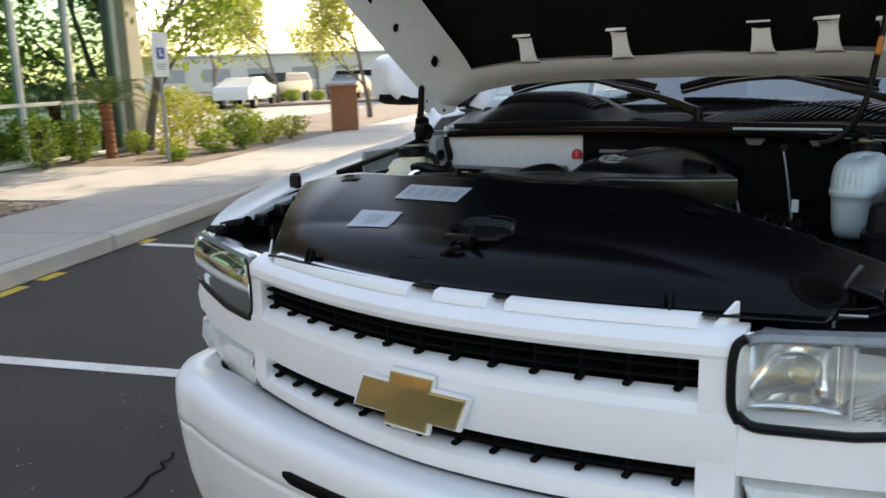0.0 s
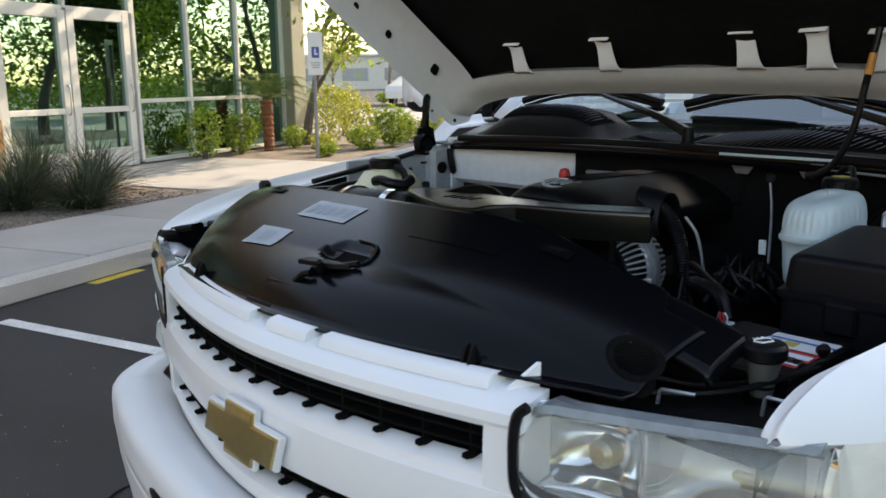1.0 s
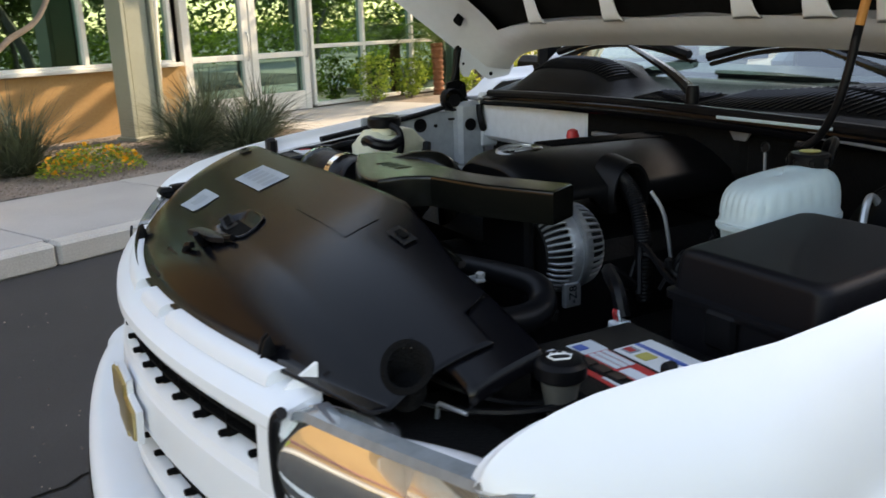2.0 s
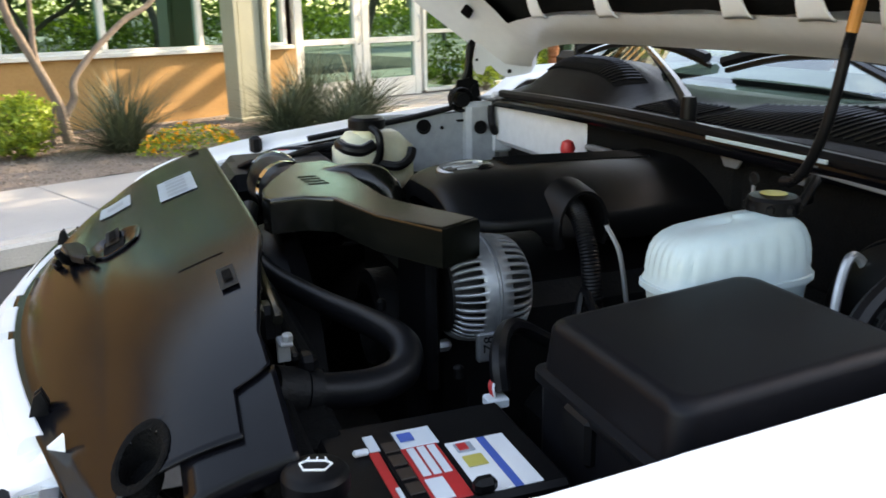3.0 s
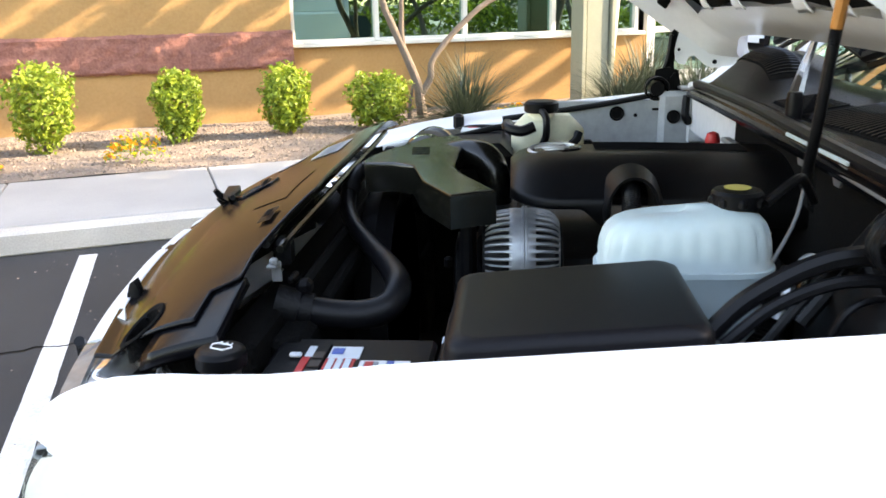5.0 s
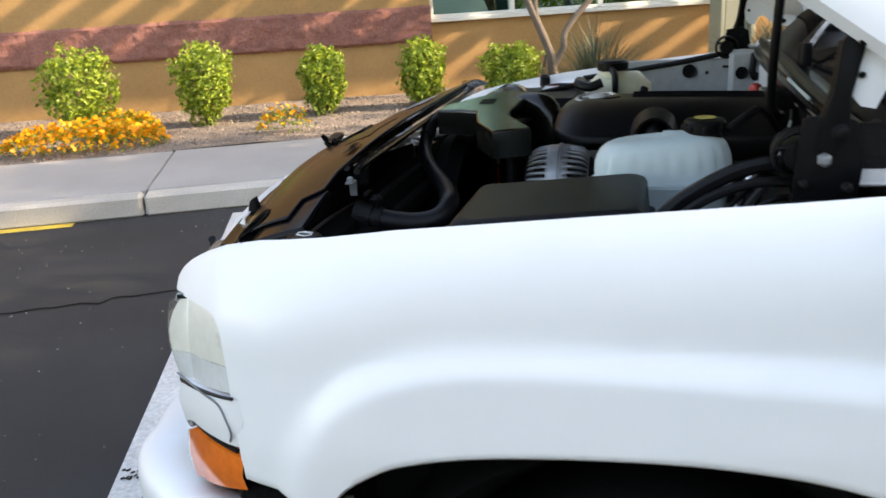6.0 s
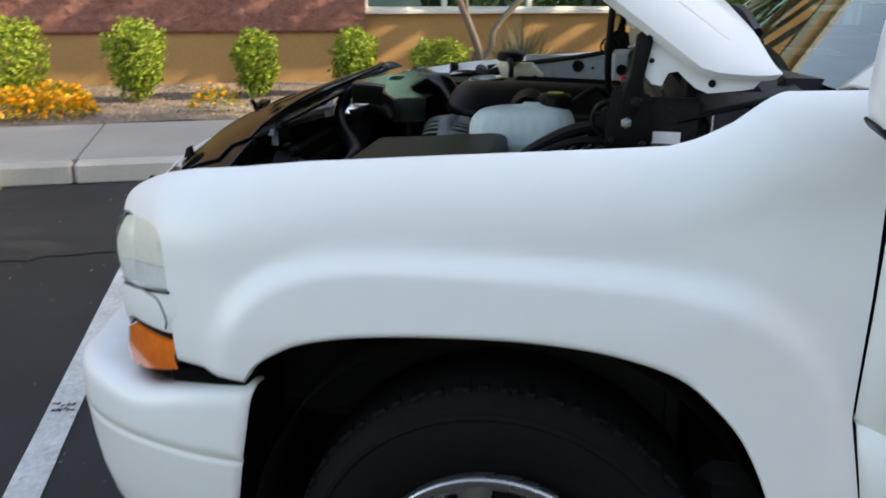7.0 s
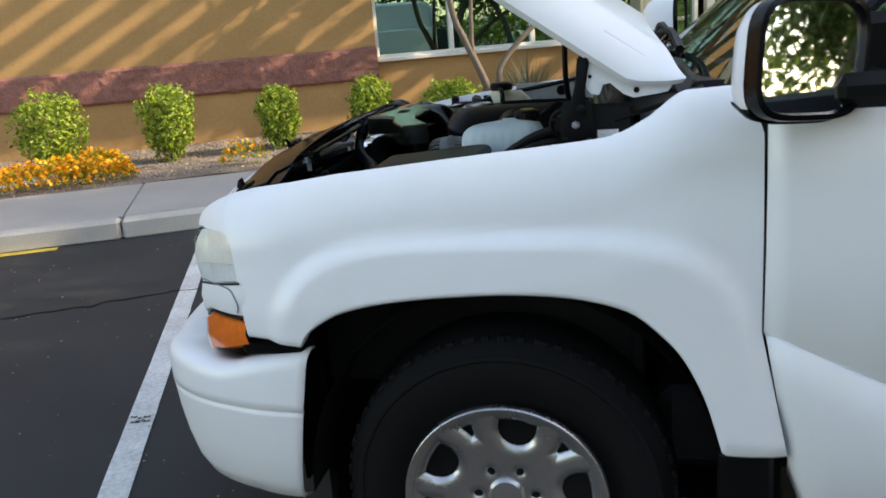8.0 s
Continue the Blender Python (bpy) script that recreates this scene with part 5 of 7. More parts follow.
    coil = [(0.745 + 0.032 * k / 56, 1.112 + 0.030 * math.cos(k * 0.5), 1.192 + 0.030 * math.sin(k * 0.5)) for k in range(57)] + [(0.778, 1.150, 1.215), (0.780, 1.165, 1.232)]
    part("spring", fm(tube(coil, 0.0032, 6, 1, smooth=False)), M_BLACK, hg, "coiled hinge spring")
    part("spring_core", fm(lathe([(0.019, -0.02), (0.020, 0.0), (0.019, 0.02), (0.004, 0.022)], 16, Matrix.Translation((0.760, 1.112, 1.192)) @ Matrix.Rotation(radians(90), 4, "Y"))), M_BLACK, hg)
part("hinge_bracket", Geo().add(rbox((0.765, 1.21, 1.19), (0.02, 0.10, 0.08), 0.008)).add(rbox((0.75, 1.14, 1.10), (0.05, 0.06, 0.07), 0.01)), M_DARK, suv, "dark steel hinge bracket")
part("washer_plate", rbox((0.772, 1.205, 1.165), (0.006, 0.05, 0.025), 0.004), M_PAINT_IN, suv)
# hoses and wires between the coolant tank and the hinge
for pts, r, mt, lb in (([(0.735, 0.94, 1.09), (0.725, 0.98, 1.125), (0.72, 1.04, 1.158), (0.72, 1.09, 1.170), (0.72, 1.15, 1.165)], 0.011, M_RUBBER, "black curved hose"), ([(0.755, 0.95, 1.085), (0.748, 1.0, 1.125), (0.742, 1.06, 1.148), (0.74, 1.12, 1.150)], 0.007, M_RUBBER, "black curved hose"),
                       ([(0.70, 1.035, 1.10), (0.70, 1.045, 1.14), (0.695, 1.07, 1.155), (0.69, 1.10, 1.145), (0.69, 1.12, 1.12)], 0.005, M_DUCT, "glossy black wire"), ([(0.74, 1.06, 1.09), (0.74, 1.075, 1.118), (0.735, 1.10, 1.128), (0.73, 1.13, 1.125)], 0.0045, M_RUBBER, "thin black wire"),
                       ([(0.64, 1.14, 1.19), (0.67, 1.10, 1.16), (0.70, 1.04, 1.11), (0.71, 1.0, 1.06)], 0.006, M_RUBBER, "black wire loom"),
                       ([(0.60, 1.17, 1.19), (0.64, 1.13, 1.17), (0.67, 1.09, 1.13), (0.68, 1.05, 1.08)], 0.008, M_RUBBER, "black wire loom")):
    part("hose" if r > 0.006 else "wire", tube(pts, r, 8, 6), mt, suv, lb)
# lamp-wire conduit from cowl to bonnet
cond = part("conduit", tube([(0.42, 1.13, 1.185), (0.45, 1.118, 1.192), (0.482, 1.108, 1.215), (0.508, 1.104, 1.26), (0.522, 1.104, 1.31), (0.531, 1.106, 1.37), (0.535, 1.107, 1.395)], 0.0066, 10, 24, ridges=0.10), M_RUBBER, suv, "black corrugated wire conduit")
part("tape", tube([(0.534, 1.1065, 1.388), (0.540, 1.109, 1.428)], 0.0075, 10, 3), mat("orange_tape", (0.55, 0.22, 0.05), 0.6, var=0.2), cond, "orange tape")
part("upper_end", tube([(0.539, 1.1085, 1.424), (0.543, 1.111, 1.45), (0.545, 1.114, 1.475)], 0.0066, 10, 8, ridges=0.10), M_RUBBER, cond)

# radiator cover
def cover_z(x, y):
    t = max(0, (y - front_y(x) - 0.06) / 0.19)
    rise = 0.09 * (1 - math.exp(-t * 3.0)) + 0.055 * max(0, y - 0.24) / 0.18
    rise *= 1 - 0.41 * max(0.0, x - 0.20) ** 2 / 0.176
    z = 1.012 + rise - 0.35 * max(0, -x - 0.42) ** 1.5
    sx, sy = (x - 0.030) / 0.062, (y - 0.250) / 0.030
    return z - 0.008 * smooth_step(0.0, 0.35, 1 - abs(sx) ** 2.6 - abs(sy) ** 2.6)


rows = []
for j in range(49):
    t = j / 48
    row = []
    for i in range(161):
        u = i / 160
        xl = -0.48 - 0.135 * t
        xr = 0.636 + 0.022 * t
        x = xl + (xr - xl) * u
        y0 = front_y(x) + 0.040 - 0.02 * max(0, abs(x) - 0.5)
        y1 = 0.43 - 0.04 * max(0, (x - 0.30)) / 0.23 if x < 0.53 else 0.392 - 0.036 * min(1, max(0, x - 0.584) / 0.006) - 0.004 * max(0, (x - 0.60) / 0.1)
        y = y0 + (y1 - y0) * t
        z = cover_z(x, y)
        row.append((x, y, z))
    rows.append(row)
v, f = sheet(rows)
f = [q for q in f if (sum(v[i][0] for i in q) / 4 - 0.612) ** 2 / 0.034 ** 2 + (sum(v[i][1] for i in q) / 4 - 0.268) ** 2 / 0.022 ** 2 > 1.0]
v, f = used_only((v, f))
cover = part("radiator_cover", (v, f), M_COVER, suv, "satin black plastic radiator cover", sharp=60, solid=0.004)


def on_cover(x0, x1, y0, y1, lift=0.002, nx=8, ny=4, rot=0.0):
    return sheet([[(x0 + (x1 - x0) * i / nx + rot * (j / ny), y0 + (y1 - y0) * j / ny, cover_z(x0 + (x1 - x0) * i / nx + rot * (j / ny), y0 + (y1 - y0) * j / ny) + lift) for i in range(nx + 1)] for j in range(ny + 1)])


l1 = part("label", on_cover(-0.295, -0.185, 0.222, 0.275), M_STICKER, cover, "pale paper label")
l2 = part("label", on_cover(-0.245, -0.085, 0.322, 0.382), M_STICKER, cover, "pale paper label")
part("print", on_cover(-0.26, -0.22, 0.235, 0.262, 0.003), M_FAINT, l1)
for k in range(5):
    part("print", on_cover(-0.235 + 0.03 * k, -0.215 + 0.03 * k, 0.335, 0.368, 0.003, 3, 3), M_FAINT, l2)
part("recess_frame", Geo().add(on_cover(0.10, 0.31, 0.325, 0.380, 0.0012)), M_COVER, cover, "raised rectangular field on the cover")
for x, y in ((0.392, 0.375), (-0.02, 0.245), (-0.44, 0.40)):
    c = part("clip", Geo().add(on_cover(x - 0.028, x + 0.028, y - 0.010, y + 0.010, 0.004, 4, 2)), M_BLACK, cover, "black push clip")
    part("slot", Geo().add(on_cover(x - 0.014, x + 0.014, y - 0.005, y + 0.005, 0.0065, 2, 2)), M_FELT_SHADE, c)
oval = [(math.cos(2 * math.pi * k / 32), math.sin(2 * math.pi * k / 32)) for k in range(32)]
part("oval_opening", sheet([[(0.612 + 0.034 * q * c, 0.268 + 0.022 * q * d, cover_z(0.612 + 0.034 * q * c, 0.268 + 0.022 * q * d) + h) for c, d in oval] for q, h in ((1.22, 0.0012), (1.14, 0.0030), (1.02, 0.0030), (0.90, 0.0005), (0.86, -0.030), (0.02, -0.034))], closed_u=True), M_FELT_SHADE, cover, "dark oval opening")
# Near-black patch paints the shade inside the shallow recess.
part("slot_floor", on_cover(-0.018, 0.078, 0.232, 0.262, 0.0015, 12, 4), M_FELT_SHADE, cover, "dark patch for the shade in the D-shaped recess")
part("slot_lip", tube([(x, y, cover_z(x, y) + 0.002) for x, y in ((0.082, 0.222), (0.094, 0.240), (0.092, 0.262), (0.070, 0.280), (0.02, 0.284))], 0.0035, 8, 6), M_COVER, cover)
end_rows = [[(x, y, cover_z(x, y) - 0.0055 - 0.012 * (x > 0.70)) for x in [0.575 + 0.0105 * k for k in range(13)]] for y in (0.30, 0.315, 0.33, 0.345, 0.36, 0.375, 0.390, 0.396)]
part("end_panel", sheet(end_rows), M_COVER, cover, "lower black end panel of the cover", solid=0.012)
# safety latch
la = Geo()
la.add(rbox((-0.062, 0.142, 1.010), (0.085, 0.046, 0.014), 0.004))
la.add(rbox((-0.045, 0.150, 1.020), (0.030, 0.026, 0.016), 0.004))
la.add(tube([(-0.055, 0.155, 1.020), (-0.030, 0.180, 1.048), (0.010, 0.200, 1.070), (0.045, 0.205, 1.080)], lambda t: 0.010 - 0.003 * t, 8, 6))
la.add(tube([(0.020, 0.200, 1.070), (0.046, 0.182, 1.080), (0.056, 0.172, 1.096)], lambda t: 0.010 - 0.005 * t, 8, 5))
la.add(tube([(0.030, 0.205, 1.078), (0.070, 0.210, 1.085), (0.098, 0.220, 1.091)], 0.0055, 6, 5))
la.add(tube([(-0.020, 0.165, 1.045), (0.015, 0.165, 1.068), (0.030, 0.170, 1.072)], 0.006, 6, 5))
la.add(rbox((0, 0, 0), (0.075, 0.010, 0.045), 0.003), Matrix.Translation((-0.045, 0.146, 1.030)) @ Matrix.Rotation(radians(-35), 4, "X"))
la.add(prism([(-0.05, -0.012), (0.03, -0.012), (0.055, 0.0), (0.03, 0.010), (-0.02, 0.016), (-0.05, 0.012)], 0, 0.008, 0.002), Matrix.Translation((0.035, 0.196, 1.082)) @ Matrix.Rotation(radians(12), 4, "Z"))
lat = part("bonnet_latch", la, M_BLACK, suv, "black safety latch")
part("pad", rbox((-0.086, 0.148, 1.0185), (0.026, 0.014, 0.004), 0.001), M_LABEL, lat)
for x in (-0.33, 0.417):
    y = front_y(x) + 0.040
    hook = prism([(y - 0.004, 0.990), (y + 0.022, 0.990), (y + 0.024, 1.022), (y + 0.018, 1.040), (y + 0.010, 1.034)], -0.002, 0.002, 0.0008)
    for dx in (-0.006, 0.006):
        part("cover_hook", Geo().add(hook, Matrix(((0, 0, 1, x + dx), (1, 0, 0, 0), (0, 1, 0, 0), (0, 0, 0, 1)))), M_BLACK, cover)

# radiator top edge and brackets behind the cover
rd = part("radiator", rbox((0.0, 0.395, 0.79), (1.28, 0.05, 0.48), 0.006), M_FELT_SHADE, suv, "black radiator behind the cover")
part("shroud_rail", rbox((-0.02, 0.445, 1.030), (1.0, 0.016, 0.06), 0.005), M_FELT_SHADE, rd)
part("shroud_step", rbox((-0.02, 0.465, 1.010), (0.94, 0.02, 0.03), 0.005), M_FELT_SHADE, rd)
part("side_tank", rbox((0.53, 0.44, 0.93), (0.10, 0.05, 0.16), 0.01), M_FELT_SHADE, rd)
for yy, zz, rr in ((0.404, 1.130, 0.007), (0.424, 1.122, 0.006)):
    part("top_rail", tube([(-0.46, yy - 0.004, zz + 0.004), (-0.2, yy, zz + 0.003), (0.1, yy, zz), (0.42, yy - 0.006, zz - 0.010), (0.485, yy - 0.008, zz - 0.016)], rr, 8, 6), M_DUCT, suv, "black rail along the radiator")
part("rail_block", Geo().add(rbox((0.447, 0.410, 1.092), (0.036, 0.026, 0.044), 0.008)), M_BLACK, suv, "black rubber radiator mount")
part("rail_bolt", Geo().add(lathe([(0.006, 0.0), (0.006, 0.006), (0.004, 0.008)], 6, Matrix.Translation((0.526, 0.418, 1.098)))).add(rbox((0.520, 0.416, 1.095), (0.024, 0.014, 0.005), 0.0015)).add(rbox((0.509, 0.416, 1.082), (0.004, 0.014, 0.028), 0.001)), M_GALV, suv, "bright radiator bolt and bracket")
part("fan_shroud", Geo().add(lathe([(0.24, 0.0), (0.25, 0.03), (0.24, 0.06), (0.22, 0.06), (0.22, 0.0)], 40, Matrix.Translation((0.0, 0.52, 0.84)) @ Matrix.Rotation(radians(90), 4, "X"))), M_BLACK, suv, "black fan shroud")
for cx, cy, ex, ey in ((0.631, 0.296, 0.675, 0.308), (0.737, 0.365, 0.782, 0.367)):
    part("headlamp_bracket", tube([(cx - 0.002, cy - 0.002, 0.97), (cx, cy, 0.997), (cx + 0.003, cy, 1.0), (ex, ey, 1.0)], 0.0027, 6, 1, smooth=False), M_ALU, suv, "bright wire clip")
shelf = Geo()
shelf.add(rbox((0.68, 0.295, 0.970), (0.24, 0.10, 0.02), 0.006))
shelf.add(rbox((0.68, 0.35, 0.96), (0.22, 0.12, 0.03), 0.01))
# driver's carrier coloured near-black to imitate the dark gap before the battery
part("lamp_carrier", shelf, M_FELT_SHADE, suv, "black lamp carrier panel")
part("lamp_carrier", mirrored(shelf), M_BLACK, suv, "black lamp carrier panel")
part("bracket_plate", rbox((0.585, 0.185, 0.995), (0.06, 0.02, 0.006), 0.002), M_LIP, suv)

# air duct, a cranked black box
duct_out = [(-0.03, 0.490), (0.03, 0.470), (0.08, 0.463), (0.112, 0.470), (0.110, 0.520), (0.135, 0.559), (0.264, 0.589), (0.374, 0.643), (0.338, 0.709), (0.202, 0.649), (0.142, 0.634), (0.06, 0.633), (-0.022, 0.632), (-0.115, 0.645), (-0.19, 0.62), (-0.185, 0.56), (-0.10, 0.52)]
duct = part("air_duct", prism(duct_out, 1.104, 1.157, 0.007), M_DUCT, suv, "black cranked air intake duct", sharp=40, flat=True)
for k in range(4):
    part("rib", rbox((-0.04 + 0.022 * k, 0.555 + 0.002 * k, 1.1565), (0.007, 0.034, 0.003), 0.001), M_FELT_SHADE, duct)
part("intake_elbow", tube([(-0.10, 0.60, 1.128), (-0.075, 0.645, 1.138), (-0.052, 0.680, 1.132), (-0.040, 0.697, 1.095), (-0.038, 0.70, 1.02)], 0.030, 20, 8), M_DUCT, suv, "black intake elbow")
part("intake_hose", tube([(-0.16, 0.56, 1.10), (-0.28, 0.54, 1.10), (-0.40, 0.56, 1.09)], 0.05, 18, 12, ridges=0.06), M_RUBBER, suv, "black ribbed intake hose")
for g in (tube([(-0.205, 0.548, 1.103), (-0.222, 0.545, 1.103)], 0.054, 20, 1, smooth=False), tube([(-0.345, 0.548, 1.10), (-0.36, 0.551, 1.10)], 0.054, 20, 1, smooth=False)):
    part("hose_clamp", g, M_CHROME, suv, "bright hose clamp")
part("air_cleaner", Geo().add(rbox((-0.56, 0.60, 1.01), (0.30, 0.26, 0.18), 0.03)).add(rbox((-0.50, 0.50, 1.05), (0.22, 0.10, 0.10), 0.03)), M_BLACK, suv, "black air cleaner box")
bl = part("warning_label", rbox((-0.655, 0.624, 1.103), (0.10, 0.06, 0.004), 0.001), M_LABEL, suv, "pale warning label on the air cleaner")
part("print", rbox((-0.680, 0.624, 1.1060), (0.035, 0.03, 0.002), 0.0005), M_RED, bl)

# engine cover: a long hump with a narrow flat top, a sloping near side, a rounded nose and an arch for a hose
def ecov_z(x, y):
    e = (1 - max(0.0, 1 - (y - 0.722) / 0.10) ** 2.6) ** (1 / 2.6)
    zt = 1.104 + 0.063 * e ** 0.7 - 0.015 * max(0, y - 1.05)
    drop = 0.100 * (max(0.0, 0.0 - x) / 0.10) ** 2.4 + 0.052 * (max(0.0, x - 0.075) / 0.14) ** 1.8
    return zt - drop


def cover_arch(y, z):
    return abs(y - 0.928) < 0.038 and z < 1.095 or ((y - 0.928) / 0.038) ** 2 + ((z - 1.095) / 0.052) ** 2 < 1


rows = []
for j in range(141):
    y = 0.728 + 0.492 * (j / 140) ** 1.15
    e = (1 - max(0.0, 1 - (y - 0.722) / 0.10) ** 2.6) ** (1 / 2.6)
    row = []
    for i in range(81):
        x = 0.055 + (-0.165 + 0.325 * i / 80) * (0.30 + 0.70 * e)
        row.append((x, y, ecov_z(x, y)))
    x, z = row[-1][0], row[-1][2]
    row += [(x + 0.003, y, z - 0.004), (x + 0.004, y, z - 0.012), (x + 0.004, y, z - 0.018 - 0.03 * smooth_step(0.84, 0.885, y))]
    rows.append(row)
v, f = sheet(rows)
f = [q for q in f if not (lambda c: c[0] > 0.12 and cover_arch(c[1], c[2]))(sum((Vector(v[i]) for i in q), Vector()) / 4)]
ecov = part("engine_cover", used_only((v, f)), M_ECOV, suv, "black moulded engine cover with an oval badge", sharp=50, solid=0.004)
part("nose", sheet([[(p[0], 0.728 + 0.002 * k, p[2] - 0.009 * k) for p in rows[0][:81]] for k in range(4)], flip=True), M_ECOV, ecov)
ARCH_A = [math.pi * (1.18 - 1.36 * k / 40) for k in range(41)]
arch_rim = [[(0.216 + dx - 0.5 * max(0.0, 0.045 * math.sin(a)) * (dx < 0.012), 0.928 + (0.038 + g) * math.cos(a), 1.095 + (0.052 + g) * math.sin(a)) for a in ARCH_A] for dx, g in ((-0.07, -0.003), (0.004, -0.003), (0.013, 0.0), (0.014, 0.005), (0.006, 0.011), (-0.03, 0.016))]
part("arch", sheet(arch_rim), M_ECOV, ecov, sharp=60)
for k in range(5):
    xs = [(-0.012 + 0.014 * k, 0.880), (0.000 + 0.014 * k, 0.98), (0.020 + 0.014 * k, 1.14)]
    part("rib", tube([(x, y, ecov_z(x, y) + 0.0005) for x, y in xs], 0.0038, 6, 4), M_ECOV, ecov)
BADGE = Matrix.Translation((0.040, 0.806, 1.1625)) @ Matrix.Rotation(radians(5), 4, "X") @ Matrix.Rotation(radians(3), 4, "Y") @ Matrix.Diagonal((0.78, 1.0, 1.0, 1.0))
ov = part("oval_badge", Geo().add(lathe([(0.050, -0.006), (0.050, 0.003), (0.046, 0.005), (0.001, 0.006)], 40), BADGE), M_GLOSS, ecov, "oval badge with silver bars")
part("silver_ring", Geo().add(tube([(0.043 * math.cos(a), 0.043 * math.sin(a), 0.005) for a in [2.0 + 0.2 * k for k in range(19)]], lambda t: 0.0012 + 0.0048 * math.sin(t * 3.14), 6, 2), BADGE), M_ALU, ov)
for dx, dy, sx, sy, tw in ((-0.020, -0.006, 0.007, 0.056, 12), (-0.004, 0.0, 0.007, 0.040, -10), (0.010, 0.006, 0.007, 0.046, 14), (0.020, 0.004, 0.006, 0.030, -8)):
    part("silver_bar", Geo().add(rbox((0, 0, 0), (sx, sy, 0.003), 0.001), BADGE @ Matrix.Translation((dx, dy, 0.0065)) @ Matrix.Rotation(radians(tw), 4, "Z")), M_ALU, ov)
part("engine_block", rbox((0.02, 0.95, 0.88), (0.44, 0.50, 0.26), 0.03), M_DARK, suv, "dark engine block")
part("timing_cover", rbox((0.0, 0.72, 0.85), (0.30, 0.10, 0.40), 0.03), M_DARK, suv)
part("pulley", lathe([(0.09, 0), (0.09, 0.05), (0.07, 0.055), (0.07, 0.0)], 30, Matrix.Translation((0.05, 0.68, 0.92)) @ Matrix.Rotation(radians(90), 4, "X")), M_DARK, suv)
part("exhaust_manifold", rbox((0.33, 1.0, 0.82), (0.14, 0.40, 0.12), 0.03), M_DARK, suv)
part("spring_hose", tube([(0.185, 0.926, 1.125), (0.225, 0.924, 1.108), (0.258, 0.922, 1.06), (0.268, 0.925, 0.99), (0.27, 0.93, 0.90)], 0.0145, 12, 26, ridges=0.10), M_RUBBER, suv, "black corrugated hose from the engine cover")
part("vent_tube", tube([(0.25, 0.955, 1.10), (0.275, 0.965, 1.06), (0.29, 0.972, 0.98)], 0.004, 6, 6), M_GALV, suv)

# alternator: ribbed cast housing, axis front to back
AC = Matrix.Translation((0.240, 0.752, 1.025)) @ Matrix.Rotation(radians(-90), 4, "X") @ Matrix.Diagonal((0.94, 0.94, 0.80, 1.0))
alt = part("alternator", Geo().add(lathe([(0.03, -0.085), (0.06, -0.082), (0.068, -0.07), (0.068, 0.06), (0.055, 0.075), (0.02, 0.08)], 40), AC), M_DARK, suv, "ribbed cast aluminium alternator")
# cast shell with slots cut through both shoulders
prof = [(0.050, -0.082), (0.060, -0.080), (0.068, -0.074), (0.074, -0.066), (0.078, -0.055), (0.0805, -0.042), (0.082, -0.030), (0.083, -0.022), (0.083, -0.003), (0.0815, -0.002), (0.0815, 0.002), (0.083, 0.003), (0.083, 0.022), (0.082, 0.030), (0.080, 0.042), (0.077, 0.053), (0.071, 0.062), (0.062, 0.070), (0.050, 0.073)]
NS = 38
v, f = sheet([[(r * math.cos(2 * math.pi * k / (NS * 5)), r * math.sin(2 * math.pi * k / (NS * 5)), z) for k in range(NS * 5)] for r, z in prof], closed_u=True)
slots = {1, 2, 3, 4, 5, 12, 13, 14, 15, 16}
shell_f = [q for q in f if not (q[0] // (NS * 5) in slots and min(q[0] % (NS * 5), q[1] % (NS * 5)) % 5 in (0, 1, 2))]
part("slotted_shell", Geo().add(used_only((v, shell_f)), AC), M_CAST, alt, "slotted alloy shell", sharp=35, solid=0.005)
part("joint_ring", Geo().add(lathe([(0.0815, -0.006), (0.0865, -0.005), (0.0865, -0.001), (0.0825, 0.0), (0.0860, 0.001), (0.0860, 0.005), (0.0815, 0.006)], 60), AC), M_CAST, alt, "rim where the two housing halves meet")
part("plate", rbox((0.298, 0.738, 0.955), (0.012, 0.036, 0.045), 0.003), M_CAST, alt, "stamped alloy plate")
cu = bpy.data.curves.new("stamp", "FONT")
cu.body, cu.size, cu.extrude = "-Z8", 0.022, 0.0006
st = new("stamp", cu)
st.data.materials.append(M_DARK)
st.parent = alt
st.matrix_world = Matrix.Translation((0.3045, 0.744, 0.940)) @ Matrix.Rotation(radians(90), 4, "Z") @ Matrix.Rotation(radians(90), 4, "X") @ Matrix.Rotation(radians(90), 4, "Z")
for y, z, x in ((0.686, 0.948, 0.255),):
    part("bolt", lathe([(0.010, -0.012), (0.010, 0.004), (0.006, 0.010)], 8, Matrix.Translation((x, y, z)) @ Matrix.Rotation(radians(90 if y > 0.8 else -90), 4, "X")), M_ALU, alt)
part("belt_guard", rbox((0.22, 0.66, 1.0), (0.14, 0.02, 0.22), 0.006), M_BLACK, suv, "black belt bracket")
part("battery_cable", tube([(0.52, 0.66, 0.995), (0.50, 0.665, 1.03), (0.44, 0.70, 1.035), (0.40, 0.74, 1.02), (0.38, 0.80, 0.98)], 0.011, 8, 8), M_RUBBER, suv, "black battery cable")

# coolant reservoir: milky tank with ridged sides
def tank_ring(z, sc, rid):
    out = []
    for k in range(144):
        a = 2 * math.pi * k / 144
        c, d = math.cos(a), math.sin(a)
        q = (abs(c) ** 3.2 + abs(d) ** 3.2) ** (-1 / 3.2)
        w = 1 + rid * (abs(math.cos(a * 14)) ** 0.5 - 0.6)
        out.append((0.544 + 0.052 * c * q * sc * w, 0.946 + 0.107 * d * q * sc * w, z + max(0, z - 1.13) * 0.12 * d))
    return out


